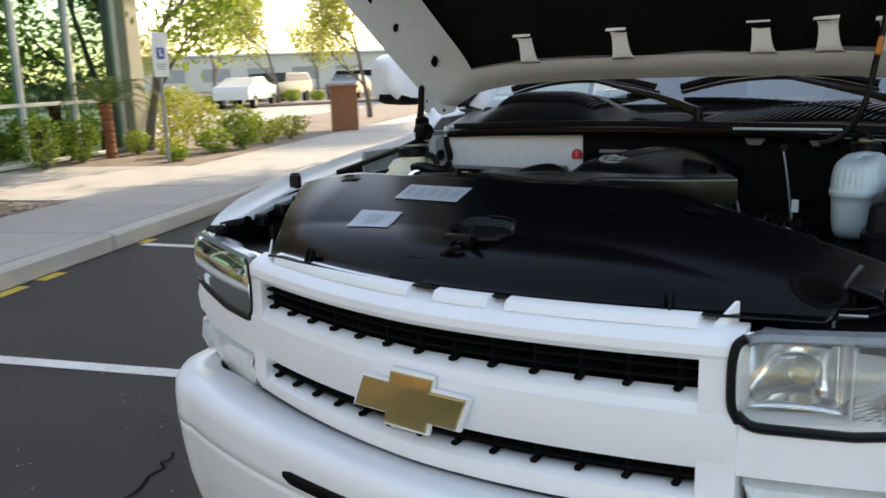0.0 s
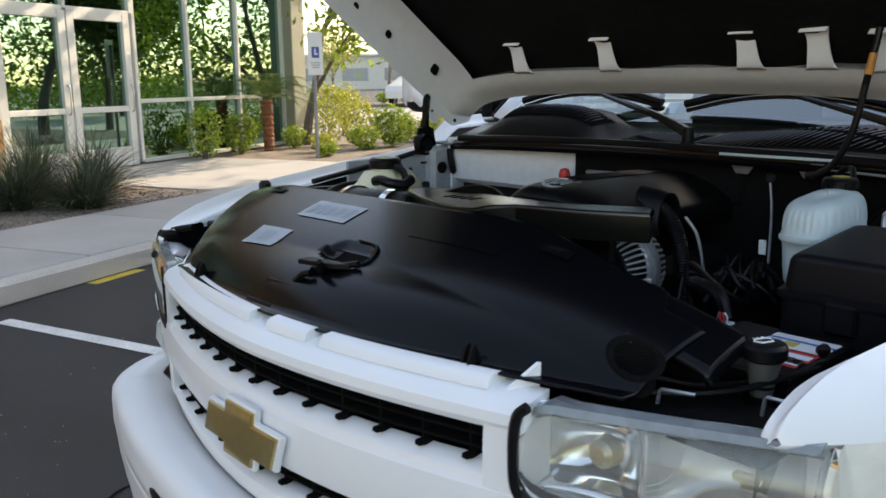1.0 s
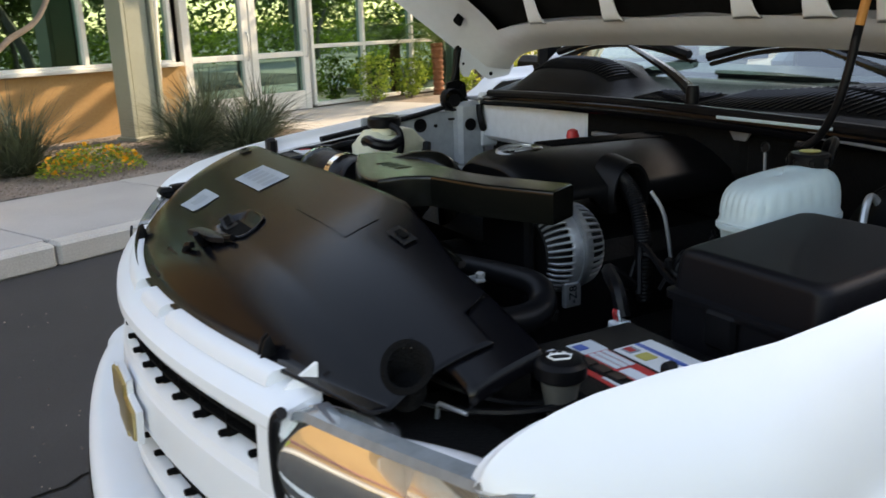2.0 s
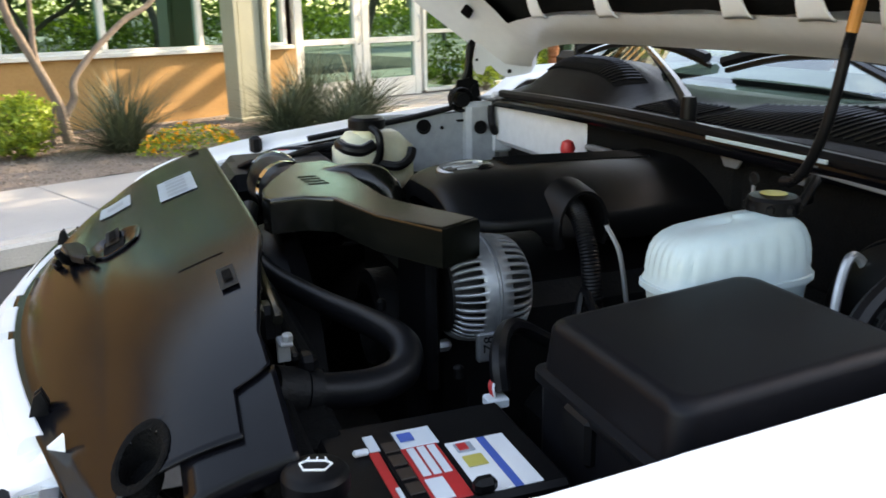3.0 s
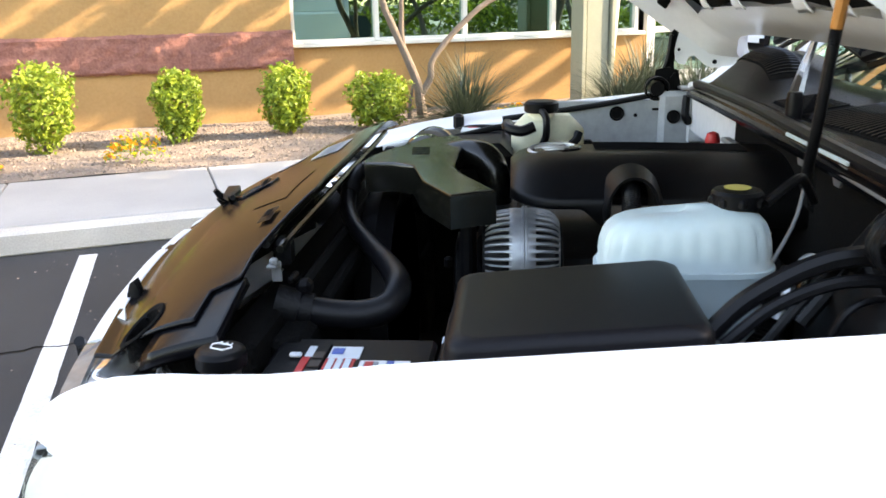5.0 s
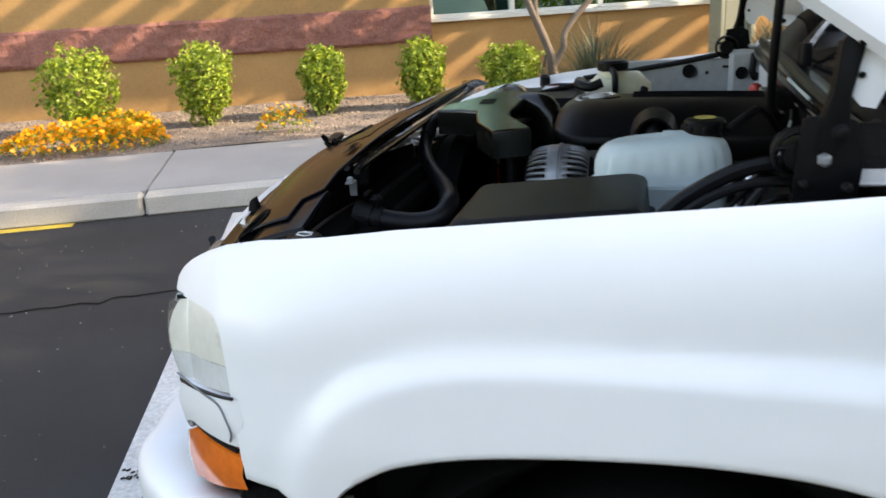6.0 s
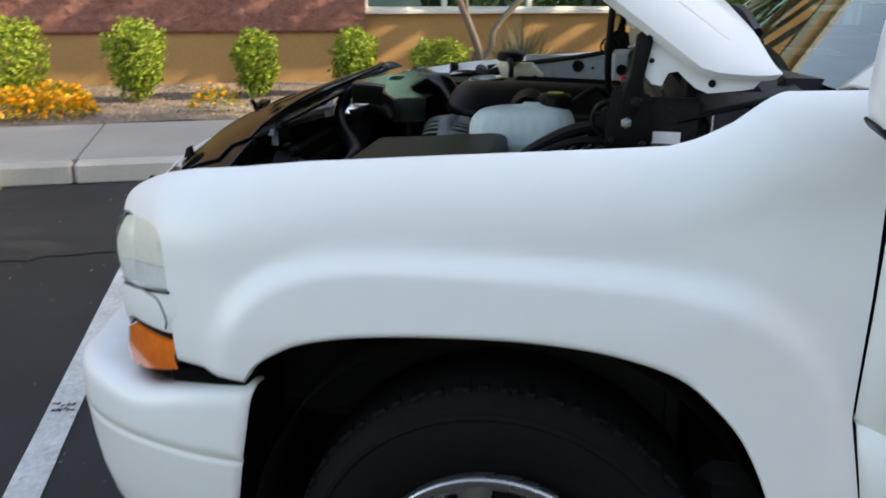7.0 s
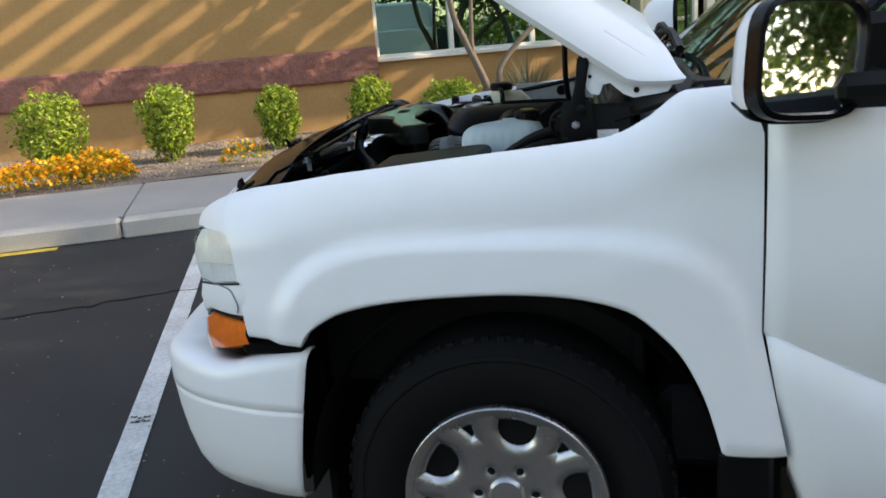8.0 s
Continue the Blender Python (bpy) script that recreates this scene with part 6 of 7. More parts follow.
trs = [(1.000, 0.60, 0.0), (1.006, 0.76, 0.0), (1.020, 0.86, 0.002), (1.045, 0.90, 0.006), (1.075, 0.925, 0.006), (1.090, 0.945, 0.0), (1.094, 0.99, 0), (1.108, 0.99, 0), (1.112, 0.965, 0.006), (1.120, 0.960, 0.040), (1.135, 0.945, 0.045), (1.146, 0.92, 0.038), (1.155, 0.88, 0.022), (1.162, 0.82, 0.001), (1.167, 0.73, 0.0), (1.1705, 0.6, 0), (1.1725, 0.4, 0), (1.173, 0.1, 0), (1.173, 0.004, 0)]
trs = [(z + 0.005, sc, r) for z, sc, r in trs]
tk = sheet([tank_ring(z, sc, r) for z, sc, r in trs], closed_u=True)
tank = part("coolant_tank", tk, M_TANK, suv, "milky white plastic coolant tank with a black cap", sharp=50)
part("seam", sheet([tank_ring(z, sc, 0) for z, sc in ((1.1005, 0.97), (1.102, 1.024), (1.109, 1.024), (1.111, 0.97))], closed_u=True), M_TANK, tank)
cap = part("cap", lathe([(0.026, 1.155), (0.026, 1.174), (0.031, 1.176), (0.031, 1.192), (0.028, 1.196), (0.012, 1.198), (0.001, 1.198)], 28, Matrix.Translation((0.540, 1.008, 0.004))), M_BLACK, tank, "black screw cap")
for k in range(8):
    a = 2 * math.pi * k / 8
    part("grip", rbox((0.540 + 0.029 * math.cos(a), 1.008 + 0.029 * math.sin(a), 1.187), (0.011, 0.011, 0.014), 0.004), M_BLACK, cap)
part("print", lathe([(0.010, 1.198), (0.016, 1.1985), (0.016, 1.1992), (0.010, 1.1992)], 20, Matrix.Translation((0.540, 1.008, 0.004))), M_YELLOWP, cap, "yellow cap print")
part("tank_hose", tube([(0.55, 1.04, 1.185), (0.53, 1.08, 1.21), (0.50, 1.10, 1.20), (0.48, 1.12, 1.17)], 0.006, 8, 6), M_RUBBER, suv)
part("tank_bracket", rbox((0.545, 0.95, 0.96), (0.08, 0.17, 0.09), 0.02), M_BLACK, suv, "black bracket under the coolant tank")
part("brake_booster", Geo().add(lathe([(0.03, -0.05), (0.10, -0.045), (0.125, -0.02), (0.128, 0.0), (0.125, 0.02), (0.09, 0.05), (0.03, 0.06)], 44, Matrix.Translation((0.66, 1.13, 1.03)) @ Matrix.Rotation(radians(90), 4, "X"))), M_BLACK, suv, "black round brake booster")
part("booster_rim", Geo().add(lathe([(0.13, -0.006), (0.133, 0.0), (0.13, 0.006), (0.126, 0.0)], 44, Matrix.Translation((0.66, 1.13, 1.03)) @ Matrix.Rotation(radians(90), 4, "X"))), M_DARK, suv)
part("refrigerant_pipe", tube([(0.615, 1.045, 1.06), (0.605, 1.06, 1.10), (0.60, 1.075, 1.128), (0.60, 1.09, 1.128), (0.605, 1.10, 1.11), (0.61, 1.105, 1.09)], 0.006, 8, 6), M_ALU, suv, "bent bright aluminium pipe")
part("pipe_fitting", Geo().add(lathe([(0.012, 0), (0.012, 0.03), (0.008, 0.034)], 8, Matrix.Translation((0.61, 1.108, 1.06)))), M_GALV, suv)

# fuse box
def fuse_ring(z, g):
    x0, x1, y0, y1 = 0.612 - g, 0.83 + g, 0.676 - g, 0.92 + g
    r = 0.02
    out = []
    for cx, cy, a0 in ((x1 - r, y1 - r, 0), (x0 + r, y1 - r, 90), (x0 + r, y0 + r, 180), (x1 - r, y0 + r, 270)):
        for k in range(5):
            a = radians(a0 + 22.5 * k)
            out.append((cx + r * math.cos(a), cy + r * math.sin(a), z + 0.10 * (cy - 0.69) * 0.9 * (z > 1.0) * 0.9))
    return out


fb = sheet([fuse_ring(z, g) for z, g in ((0.92, 0.012), (1.045, 0.012), (1.05, 0.018), (1.06, 0.018), (1.063, 0.010), (1.106, 0.006), (1.112, 0.003), (1.1155, -0.002), (1.1166, -0.007), (1.1168, -0.010))], closed_u=True)
fb[1].append(tuple(range(9 * 20, 10 * 20)))
fuse = part("fuse_box", fb, M_FUSE, suv, "large black plastic fuse box", sharp=60, flat=True)
for k in range(2):
    part("rib", rbox((0.83 - 0.0, 0.668 - 0.004, 1.02 - 0.04 * k), (0.03, 0.012, 0.05), 0.004), M_BLACK, fuse)
part("latch", rbox((0.70, 0.662, 1.03), (0.05, 0.016, 0.05), 0.005), M_BLACK, fuse)

# battery with its labels
# case darker than its lid: shade is put into its colour
bat = part("battery", rbox((0.645, 0.535, 0.898), (0.172, 0.202, 0.186), 0.008), M_FELT_SHADE, suv, "black car battery with printed labels")
part("lid", rbox((0.645, 0.535, 0.9975), (0.175, 0.205, 0.017), 0.005), M_BLACK, bat, "black plastic battery lid")
BZ = 1.0065


def flat_label(x0, x1, y0, y1, material, name="label", lift=0.0, lab=""):
    return part(name, rbox(((x0 + x1) / 2, (y0 + y1) / 2, BZ + lift), (abs(x1 - x0), abs(y1 - y0), 0.0016), 0.0005), material, bat, lab)


flat_label(0.587, 0.619, 0.476, 0.487, M_LABEL, lab="small white battery label")
flat_label(0.621, 0.722, 0.474, 0.484, M_RED, lab="red battery label strip")
flat_label(0.692, 0.722, 0.479, 0.4835, M_LABEL, "print", 0.0018)
part("nub", rbox((0.622, 0.466, 1.010), (0.008, 0.016, 0.006), 0.002), M_LABEL, bat)
part("strap", rbox((0.652, 0.4955, 1.007), (0.136, 0.018, 0.004), 0.0015), M_BLACK, bat, "black vent strip with brown windows")
M_BROWN = mat("brown_plastic", (0.035, 0.022, 0.015), 0.5)
for k in range(4):
    part("vent_window", rbox((0.622 + 0.026 * k, 0.4955, 1.0098), (0.019, 0.0145, 0.002), 0.0005), M_BROWN, bat)
flat_label(0.588, 0.624, 0.506, 0.546, M_LABEL, lab="white battery label")
flat_label(0.597, 0.613, 0.509, 0.524, M_BLUE, "print", 0.0018)
flat_label(0.6245, 0.725, 0.505, 0.5425, M_RED, lab="red battery label with white fields")
for k in range(3):
    flat_label(0.629, 0.682, 0.5095 + 0.0105 * k, 0.5175 + 0.0105 * k, M_LABEL, "print", 0.0018)
flat_label(0.688, 0.724, 0.508, 0.526, M_LABEL, "print", 0.0018)
flat_label(0.630, 0.726, 0.549, 0.5822, M_SIGN, lab="white battery label with a blue band")
flat_label(0.630, 0.726, 0.5826, 0.591, M_BLUE)
flat_label(0.630, 0.726, 0.5914, 0.611, M_SIGN)
flat_label(0.637, 0.654, 0.555, 0.573, M_PRINT, "print", 0.0018)
flat_label(0.639, 0.652, 0.557, 0.567, M_RED, "print", 0.003)
flat_label(0.662, 0.682, 0.555, 0.575, M_YELLOWP, "print", 0.0018)
part("terminal", rbox((0.724, 0.553, 1.014), (0.016, 0.022, 0.016), 0.005), M_BLACK, bat, "black terminal cover")
conn = part("connector", rbox((0.520, 0.653, 0.985), (0.022, 0.026, 0.012), 0.002), M_LABEL, suv, "small white wire connector")
for k in range(3):
    part("wire", tube([(0.514 + 0.006 * k, 0.65, 0.990), (0.512 + 0.006 * k, 0.648, 1.004), (0.505, 0.662, 1.006), (0.49, 0.68, 0.985)], 0.0016, 5, 4), M_RED if k < 2 else M_LABEL, conn)

# washer filler
wf = part("washer_filler", lathe([(0.013, 0.80), (0.014, 0.99), (0.017, 1.0)], 24, Matrix.Translation((0.712, 0.405, 0))), M_BLACK, suv, "black washer filler neck with a black cap")
part("funnel", lathe([(0.014, 0.985), (0.018, 1.01), (0.022, 1.03), (0.023, 1.036)], 24, Matrix.Translation((0.712, 0.405, 0))), M_FUNNEL, wf, "cream plastic funnel darkened for shade")
wc = part("cap", lathe([(0.026, 1.034), (0.029, 1.037), (0.029, 1.051), (0.026, 1.055), (0.022, 1.0565), (0.001, 1.057)], 32, Matrix.Translation((0.712, 0.405, 0))), M_BLACK, wf, "black cap with a white washer symbol")
sym = [(-0.020, 0.006), (-0.012, 0.013), (0.012, 0.013), (0.020, 0.006), (0.013, -0.009), (-0.013, -0.009)]
ms = Matrix.Translation((0.712, 0.405, 1.0578)) @ Matrix.Rotation(radians(70), 4, "Z") @ Matrix.Scale(0.68, 4)
part("symbol", Geo().add(tube([(*p, 0) for p in sym + [sym[0]]], 0.0016, 5, 1, smooth=False), ms), M_SIGN, wc)
for k in range(3):
    part("symbol", Geo().add(tube([(-0.012 + 0.012 * k, 0.016, 0), (-0.010 + 0.010 * k, 0.021, 0)], 0.0013, 5, 1, smooth=False), ms), M_SIGN, wc)
part("cable_loop", tube([(0.56, 0.30, 1.02), (0.60, 0.33, 1.0), (0.66, 0.38, 0.99), (0.72, 0.46, 1.0), (0.74, 0.52, 1.01)], 0.004, 6, 8), M_RUBBER, suv)
part("cable_loop", tube([(0.55, 0.26, 1.01), (0.62, 0.29, 0.995), (0.70, 0.36, 1.0), (0.76, 0.46, 1.02)], 0.004, 6, 8), M_RUBBER, suv)

# radiator hose, S-shaped
part("radiator_hose", tube([(0.03, 0.450, 1.128), (0.06, 0.441, 1.117), (0.08, 0.435, 1.099), (0.12, 0.438, 1.076), (0.18, 0.460, 1.059), (0.27, 0.507, 1.045), (0.36, 0.548, 1.041), (0.43, 0.570, 1.036), (0.462, 0.561, 1.018), (0.475, 0.531, 1.009), (0.480, 0.489, 1.010), (0.485, 0.448, 1.018), (0.49, 0.423, 1.026)], lambda t: 0.0145 + 0.0065 * smooth_step(0.25, 0.75, t), 18, 8), M_RUBBER, suv, "black S-shaped radiator hose")
for g in (tube([(0.070, 0.438, 1.108), (0.084, 0.4345, 1.096)], 0.0175, 18, 1, smooth=False), tube([(0.484, 0.455, 1.0165), (0.4855, 0.440, 1.020)], 0.0245, 20, 1, smooth=False), tube([(0.486, 0.436, 1.021), (0.490, 0.405, 1.030)], 0.0265, 20, 1, smooth=False)):
    part("hose_clamp", g, M_DARK, suv, "dark hose clamp")
part("hose_clip", Geo().add(rbox((0.478, 0.445, 1.050), (0.026, 0.022, 0.022), 0.006)).add(rbox((0.478, 0.430, 1.064), (0.034, 0.010, 0.010), 0.003)), M_BLACK, suv, "black spring clip on the hose")

# washer and overflow bottle beside the passenger wing
wt = part("overflow_tank", Geo().add(rbox((-0.57, 0.815, 1.08), (0.13, 0.18, 0.14), 0.035)).add(lathe([(0.035, 1.14), (0.032, 1.165)], 24, Matrix.Translation((-0.56, 0.80, 0)))), M_TANK_OLD, suv, "aged milky plastic overflow tank with a black cap", sharp=60)
part("cap", lathe([(0.040, 1.158), (0.043, 1.162), (0.043, 1.180), (0.036, 1.186), (0.001, 1.187)], 28, Matrix.Translation((-0.56, 0.80, 0))), M_BLACK, wt, "black screw cap")
part("cap_strap", tube([(-0.52, 0.80, 1.165), (-0.495, 0.81, 1.15), (-0.49, 0.81, 1.11), (-0.50, 0.80, 1.08)], 0.009, 8, 6), M_RUBBER, wt)
part("hose", tube([(-0.495, 0.81, 1.085), (-0.48, 0.85, 1.08), (-0.49, 0.88, 1.095), (-0.50, 0.89, 1.115)], 0.011, 8, 6), M_RUBBER, wt)
for pts in ([(-0.72, 0.52, 1.06), (-0.68, 0.60, 1.10), (-0.66, 0.68, 1.105), (-0.63, 0.75, 1.10)], [(-0.755, 0.70, 1.115), (-0.765, 0.86, 1.135), (-0.768, 1.0, 1.155), (-0.77, 1.13, 1.178)],
            [(-0.5, 0.50, 1.10), (-0.45, 0.54, 1.118), (-0.35, 0.64, 1.10), (-0.2, 0.68, 1.08)], [(-0.55, 0.55, 1.09), (-0.62, 0.68, 1.11), (-0.60, 0.74, 1.12), (-0.55, 0.75, 1.115)]):
    part("wire_loom", tube(pts, 0.008, 8, 6), M_RUBBER, suv, "black taped wire loom")
hk = part("wing_hook", tube([(-0.728, 1.187, 1.175), (-0.722, 1.184, 1.150), (-0.712, 1.182, 1.128), (-0.716, 1.190, 1.108), (-0.726, 1.200, 1.112)], 0.010, 8, 5), M_BLACK, suv, "black hook on the inner wing")
part("plate", rbox((-0.752, 1.196, 1.192), (0.075, 0.05, 0.008), 0.003), M_GALV, hk, "bright metal plate")
part("relay", rbox((-0.755, 0.93, 1.04), (0.03, 0.03, 0.03), 0.004), M_BLACK, suv)
part("hose_elbow", tube([(-0.50, 0.72, 1.135), (-0.47, 0.715, 1.14), (-0.44, 0.72, 1.135), (-0.425, 0.75, 1.13), (-0.43, 0.78, 1.14)], 0.013, 10, 6), M_RUBBER, suv, "black elbow hose before the overflow tank")
# small things before the firewall
part("red_cap", lathe([(0.014, 0), (0.016, 0.01), (0.012, 0.024), (0.004, 0.028)], 16, Matrix.Translation((-0.238, 1.15, 1.125))), M_RED, suv, "red plastic cap")
part("metal_box", rbox((-0.13, 1.16, 1.148), (0.08, 0.02, 0.010), 0.003), M_GALV, suv, "pale bracket before the firewall")
part("bracket", Geo().add(rbox((-0.30, 1.15, 1.09), (0.05, 0.04, 0.025), 0.006)), M_GALV, suv)
dip = part("dipstick", tube([(0.329, 1.158, 1.16), (0.345, 1.14, 1.10), (0.375, 1.08, 1.0)], 0.003, 6, 4), M_GALV, suv, "bright dipstick tube")
part("loop", lathe([(0.009, 0), (0.011, 0.002), (0.009, 0.004), (0.007, 0.002)], 18, Matrix.Translation((0.329, 1.160, 1.170)) @ Matrix.Rotation(radians(90), 4, "X")), M_DARK, dip)
part("tag", rbox((0.40, 1.0, 1.05), (0.016, 0.004, 0.03), 0.003), M_LABEL, suv, "small white tag")
for k in range(10):
    x, y = 0.30 + 0.03 * (k % 4), 0.86 + 0.05 * (k % 5)
    part("wire", tube([(x, y, 0.94), (x + 0.03 * math.sin(k), y + 0.03, 1.0 + 0.01 * (k % 3)), (x + 0.06, y + 0.05 * math.cos(k), 0.98), (x + 0.09, y + 0.06, 0.95)], 0.004 + 0.002 * (k % 2), 6, 5), M_RUBBER, suv)
for x, y, z in ((0.42, 0.96, 1.01), (0.36, 0.90, 0.99), (0.46, 1.10, 1.06), (0.33, 0.68, 0.93), (0.16, 0.62, 0.98)):
    part("fitting", lathe([(0.008, 0), (0.008, 0.014), (0.004, 0.018)], 8, Matrix.Translation((x, y, z))), M_DARK, suv)

# ---- painted lines on the asphalt ----
def street_pose(u, n, z=0.0, turn=0.0):
    return STREET @ Matrix.Translation((u, n, z)) @ Matrix.Rotation(radians(turn), 4, "Z")


def painted_line(name, a, b, w, material, label):
    a, b = Vector(a), Vector(b)
    d = (b - a).normalized()
    s = Vector((-d.y, d.x)) * w / 2
    n = 40
    g = Geo()
    rows = []
    for i in range(n + 1):
        p = a + (b - a) * i / n
        j1, j2 = 0.006 * noise.noise(Vector((i * 0.7, 1, 0))), 0.006 * noise.noise(Vector((i * 0.7, 9, 0)))
        rows.append([(p.x + s.x * (1 + j1 / w), p.y + s.y * (1 + j1 / w), 0.004), (p.x - s.x * (1 + j2 / w), p.y - s.y * (1 + j2 / w), 0.004)])
    return tagged(part(name, sheet(rows), material), label, "road marking", kind="structure")


painted_line("bay_line", (0.62, -0.36), (-3.13, -1.85), 0.105, M_LINE, "worn white parking bay line")
painted_line("bay_line", (-0.9, 1.86), (-4.15, 0.71), 0.10, M_LINE, "worn white parking bay line")
painted_line("bay_line", (-2.6, 4.1), (-5.5, 3.25), 0.10, M_LINE, "worn white parking bay line")
for u0, u1 in ((-0.95, -0.47), (-3.3, -2.9), (4.3, 4.78), (4.95, 5.2), (6.3, 6.5)):
    p = [STREET @ Vector((u, -0.055, 0)) for u in (u0, u1)]
    painted_line("gutter_paint", p[0].xy, p[1].xy, 0.10, M_YELLOW, "worn yellow paint along the kerb")

# ---- street column, sign, bin ----
def steel_column():
    c = thing("column", "grey-green painted steel canopy column", "column", m=street_pose(6.38, 4.0, 0.12))
    part("web", rbox((0, 0.0, 2.3), (0.30, 0.22, 4.6), 0.01), M_COLUMN, c)
    for x in (-0.2, 0.2):
        part("flange", rbox((x, 0, 2.3), (0.05, 0.30, 4.6), 0.006), M_COLUMN, c)
    part("base_plate", rbox((0, 0, 0.04), (0.5, 0.4, 0.08), 0.01), M_COLUMN, c)
    part("brace", tube([(0.24, -0.05, 0.5), (0.34, -0.05, 2.0), (0.44, -0.05, 4.2)], 0.035, 8, 2), M_FRAME, c)


steel_column()
canopy = thing("entrance_canopy", "slatted steel canopy on columns before the windows", "canopy", m=street_pose(6.4, 4.0, 4.7))
part("fascia", rbox((-1.5, -1.75, 0.02), (9.3, 0.12, 0.25), 0.01), M_COLUMN, canopy)
part("fascia", rbox((5.25, -0.95, 0.02), (4.2, 0.12, 0.25), 0.01), M_COLUMN, canopy)
part("fascia", rbox((0.6, 0.60, 0.02), (13.5, 0.10, 0.22), 0.01), M_COLUMN, canopy)
for k in range(20):
    part("slat", rbox((-5.9 + 0.68 * k, -0.58, 0.02), (0.28, 2.3, 0.10), 0.006), M_COLUMN, canopy)


def bay_sign():
    s = thing("parking_sign", "white accessible parking sign on a steel post", "sign", m=street_pose(11.75, 2.7, 0.13, -20))
    part("post", tube([(0, 0, 0), (0, 0, 1.9)], 0.03, 8, 1, smooth=False), M_GALV, s)
    pn = part("panel", rbox((0, -0.035, 1.66), (0.30, 0.008, 0.66), 0.004), M_SIGN, s, "white sign panel")
    part("symbol", rbox((0, -0.042, 1.68), (0.15, 0.004, 0.17), 0.002), M_SIGNB, pn, "blue sign field")
    part("symbol", Geo().add(rbox((-0.01, -0.0455, 1.69), (0.03, 0.002, 0.10), 0.001)).add(rbox((0.015, -0.0455, 1.655), (0.05, 0.002, 0.03), 0.001)), M_SIGN, pn)
    for k in range(3):
        part("text_bar", rbox((0, -0.042, 1.52 - 0.035 * k), (0.2 - 0.03 * k, 0.003, 0.014), 0.001), M_PRINT, pn)


bay_sign()
bin_ = thing("litter_bin", "terracotta-coloured square litter bin", "bin", m=street_pose(18.9, 2.15, 0.02, 20))
part("body", rbox((0, 0, 0.55), (0.62, 0.62, 1.1), 0.02), M_TERRA, bin_)
part("lid", rbox((0, 0, 1.13), (0.68, 0.68, 0.08), 0.02), M_TERRA, bin_)

# ---- plants ----
def box_bush(seed, w, d, h, n=2600, leaf=0.024, material=None):
    rng = np.random.default_rng(seed)
    p = rng.uniform(-1, 1, (n * 3, 3))
    q = np.abs(p) ** 3
    r = (q.sum(1)) ** (1 / 3)
    keep = (r < 1.0) & (r > 0.55)
    p, r = p[keep][:n], r[keep][:n]
    lump = 0.86 + 0.36 * np.array([noise.noise(Vector((x * 2.2 + seed, y * 2.2, z * 2.2))) for x, y, z in p])
    taper = 0.72 + 0.28 * np.clip((p[:, 2] + 1) / 1.2, 0, 1)
    c = np.stack([p[:, 0] * w / 2 * lump * taper, p[:, 1] * d / 2 * lump * taper, (p[:, 2] * lump * 0.5 + 0.52) * h], 1)
    return scatter_leaves(rng, c, p / r[:, None], leaf, 0.55)


def make_bush(u, n, w, h, seed, label, count=2600, leaf=0.024, material=None, category="bush", group="clipped shrubs along the wall"):
    b = thing("shrub", label, category, group, m=street_pose(u, n, 0.13, 24 * seed))
    part("crown", box_bush(seed, w, w * 0.95, h, count, leaf), material or M_LEAF, b, smooth=False)
    st = Geo()
    rng = random.Random(seed)
    for k in range(6):
        a = 2 * math.pi * k / 6
        st.add(tube([(0.03 * math.cos(a), 0.03 * math.sin(a), 0.0), (0.08 * w * math.cos(a), 0.08 * w * math.sin(a), h * 0.3), (0.25 * w * math.cos(a + 0.5), 0.25 * w * math.sin(a + 0.5), h * 0.75)], lambda t: 0.010 - 0.006 * t, 5, 3))
    part("stem", st, M_BARK, b)
    return b


for k, (u, w, h) in enumerate(((-2.35, 0.7, 0.85), (-1.05, 0.82, 0.88), (0.17, 0.68, 0.86), (1.37, 0.56, 0.74), (2.42, 0.55, 0.74), (3.4, 0.74, 0.62))):
    make_bush(u, 3.12 + 0.06 * (k % 2), w, h, k + 1, "bright green leafy clipped shrub in the gravel bed", 3200, 0.028)
for k, (u, n, w, h, cnt, m_) in enumerate(((11.0, 4.35, 0.75, 0.85, 700, M_LEAF), (11.95, 4.35, 0.7, 0.75, 900, M_LEAF_T), (13.35, 4.2, 0.5, 0.45, 500, M_LEAF), (15.2, 4.6, 1.2, 1.25, 1500, M_LEAF_Y), (14.6, 3.5, 0.9, 0.9, 1100, M_LEAF_Y), (16.6, 5.0, 1.3, 1.2, 1300, M_LEAF_Y),
                                              (14.25, 2.6, 0.85, 0.78, 1900, M_LEAF), (13.4, 2.75, 0.7, 0.45, 700, M_LEAF_T), (15.5, 2.7, 0.9, 0.48, 900, M_LEAF_Y), (16.7, 2.65, 0.9, 0.5, 900, M_LEAF_Y), (12.1, 2.75, 0.45, 0.25, 350, M_LEAF), (12.9, 3.3, 0.6, 0.35, 450, M_LEAF_Y))):
    make_bush(u, n, w, h, 20 + k, "sunlit loose green shrub beside the path", cnt, 0.034, m_, group="shrubs beyond the path")


def flower_mat(u, n, w, d, seed, count=900, label="low clump of orange flowers over green leaves"):
    f = thing("flower_clump", label, "flowers", "orange flowers in the bed", m=street_pose(u, n, 0.14))
    rng = np.random.default_rng(seed)
    leaves = 1500 if count > 100 else 300
    a, r = rng.uniform(0, 2 * np.pi, leaves), np.sqrt(rng.uniform(0, 1, leaves))
    hgt = 0.26 * np.sqrt(np.clip(1 - r * r, 0.05, 1)) * rng.uniform(0.4, 1.05, leaves)
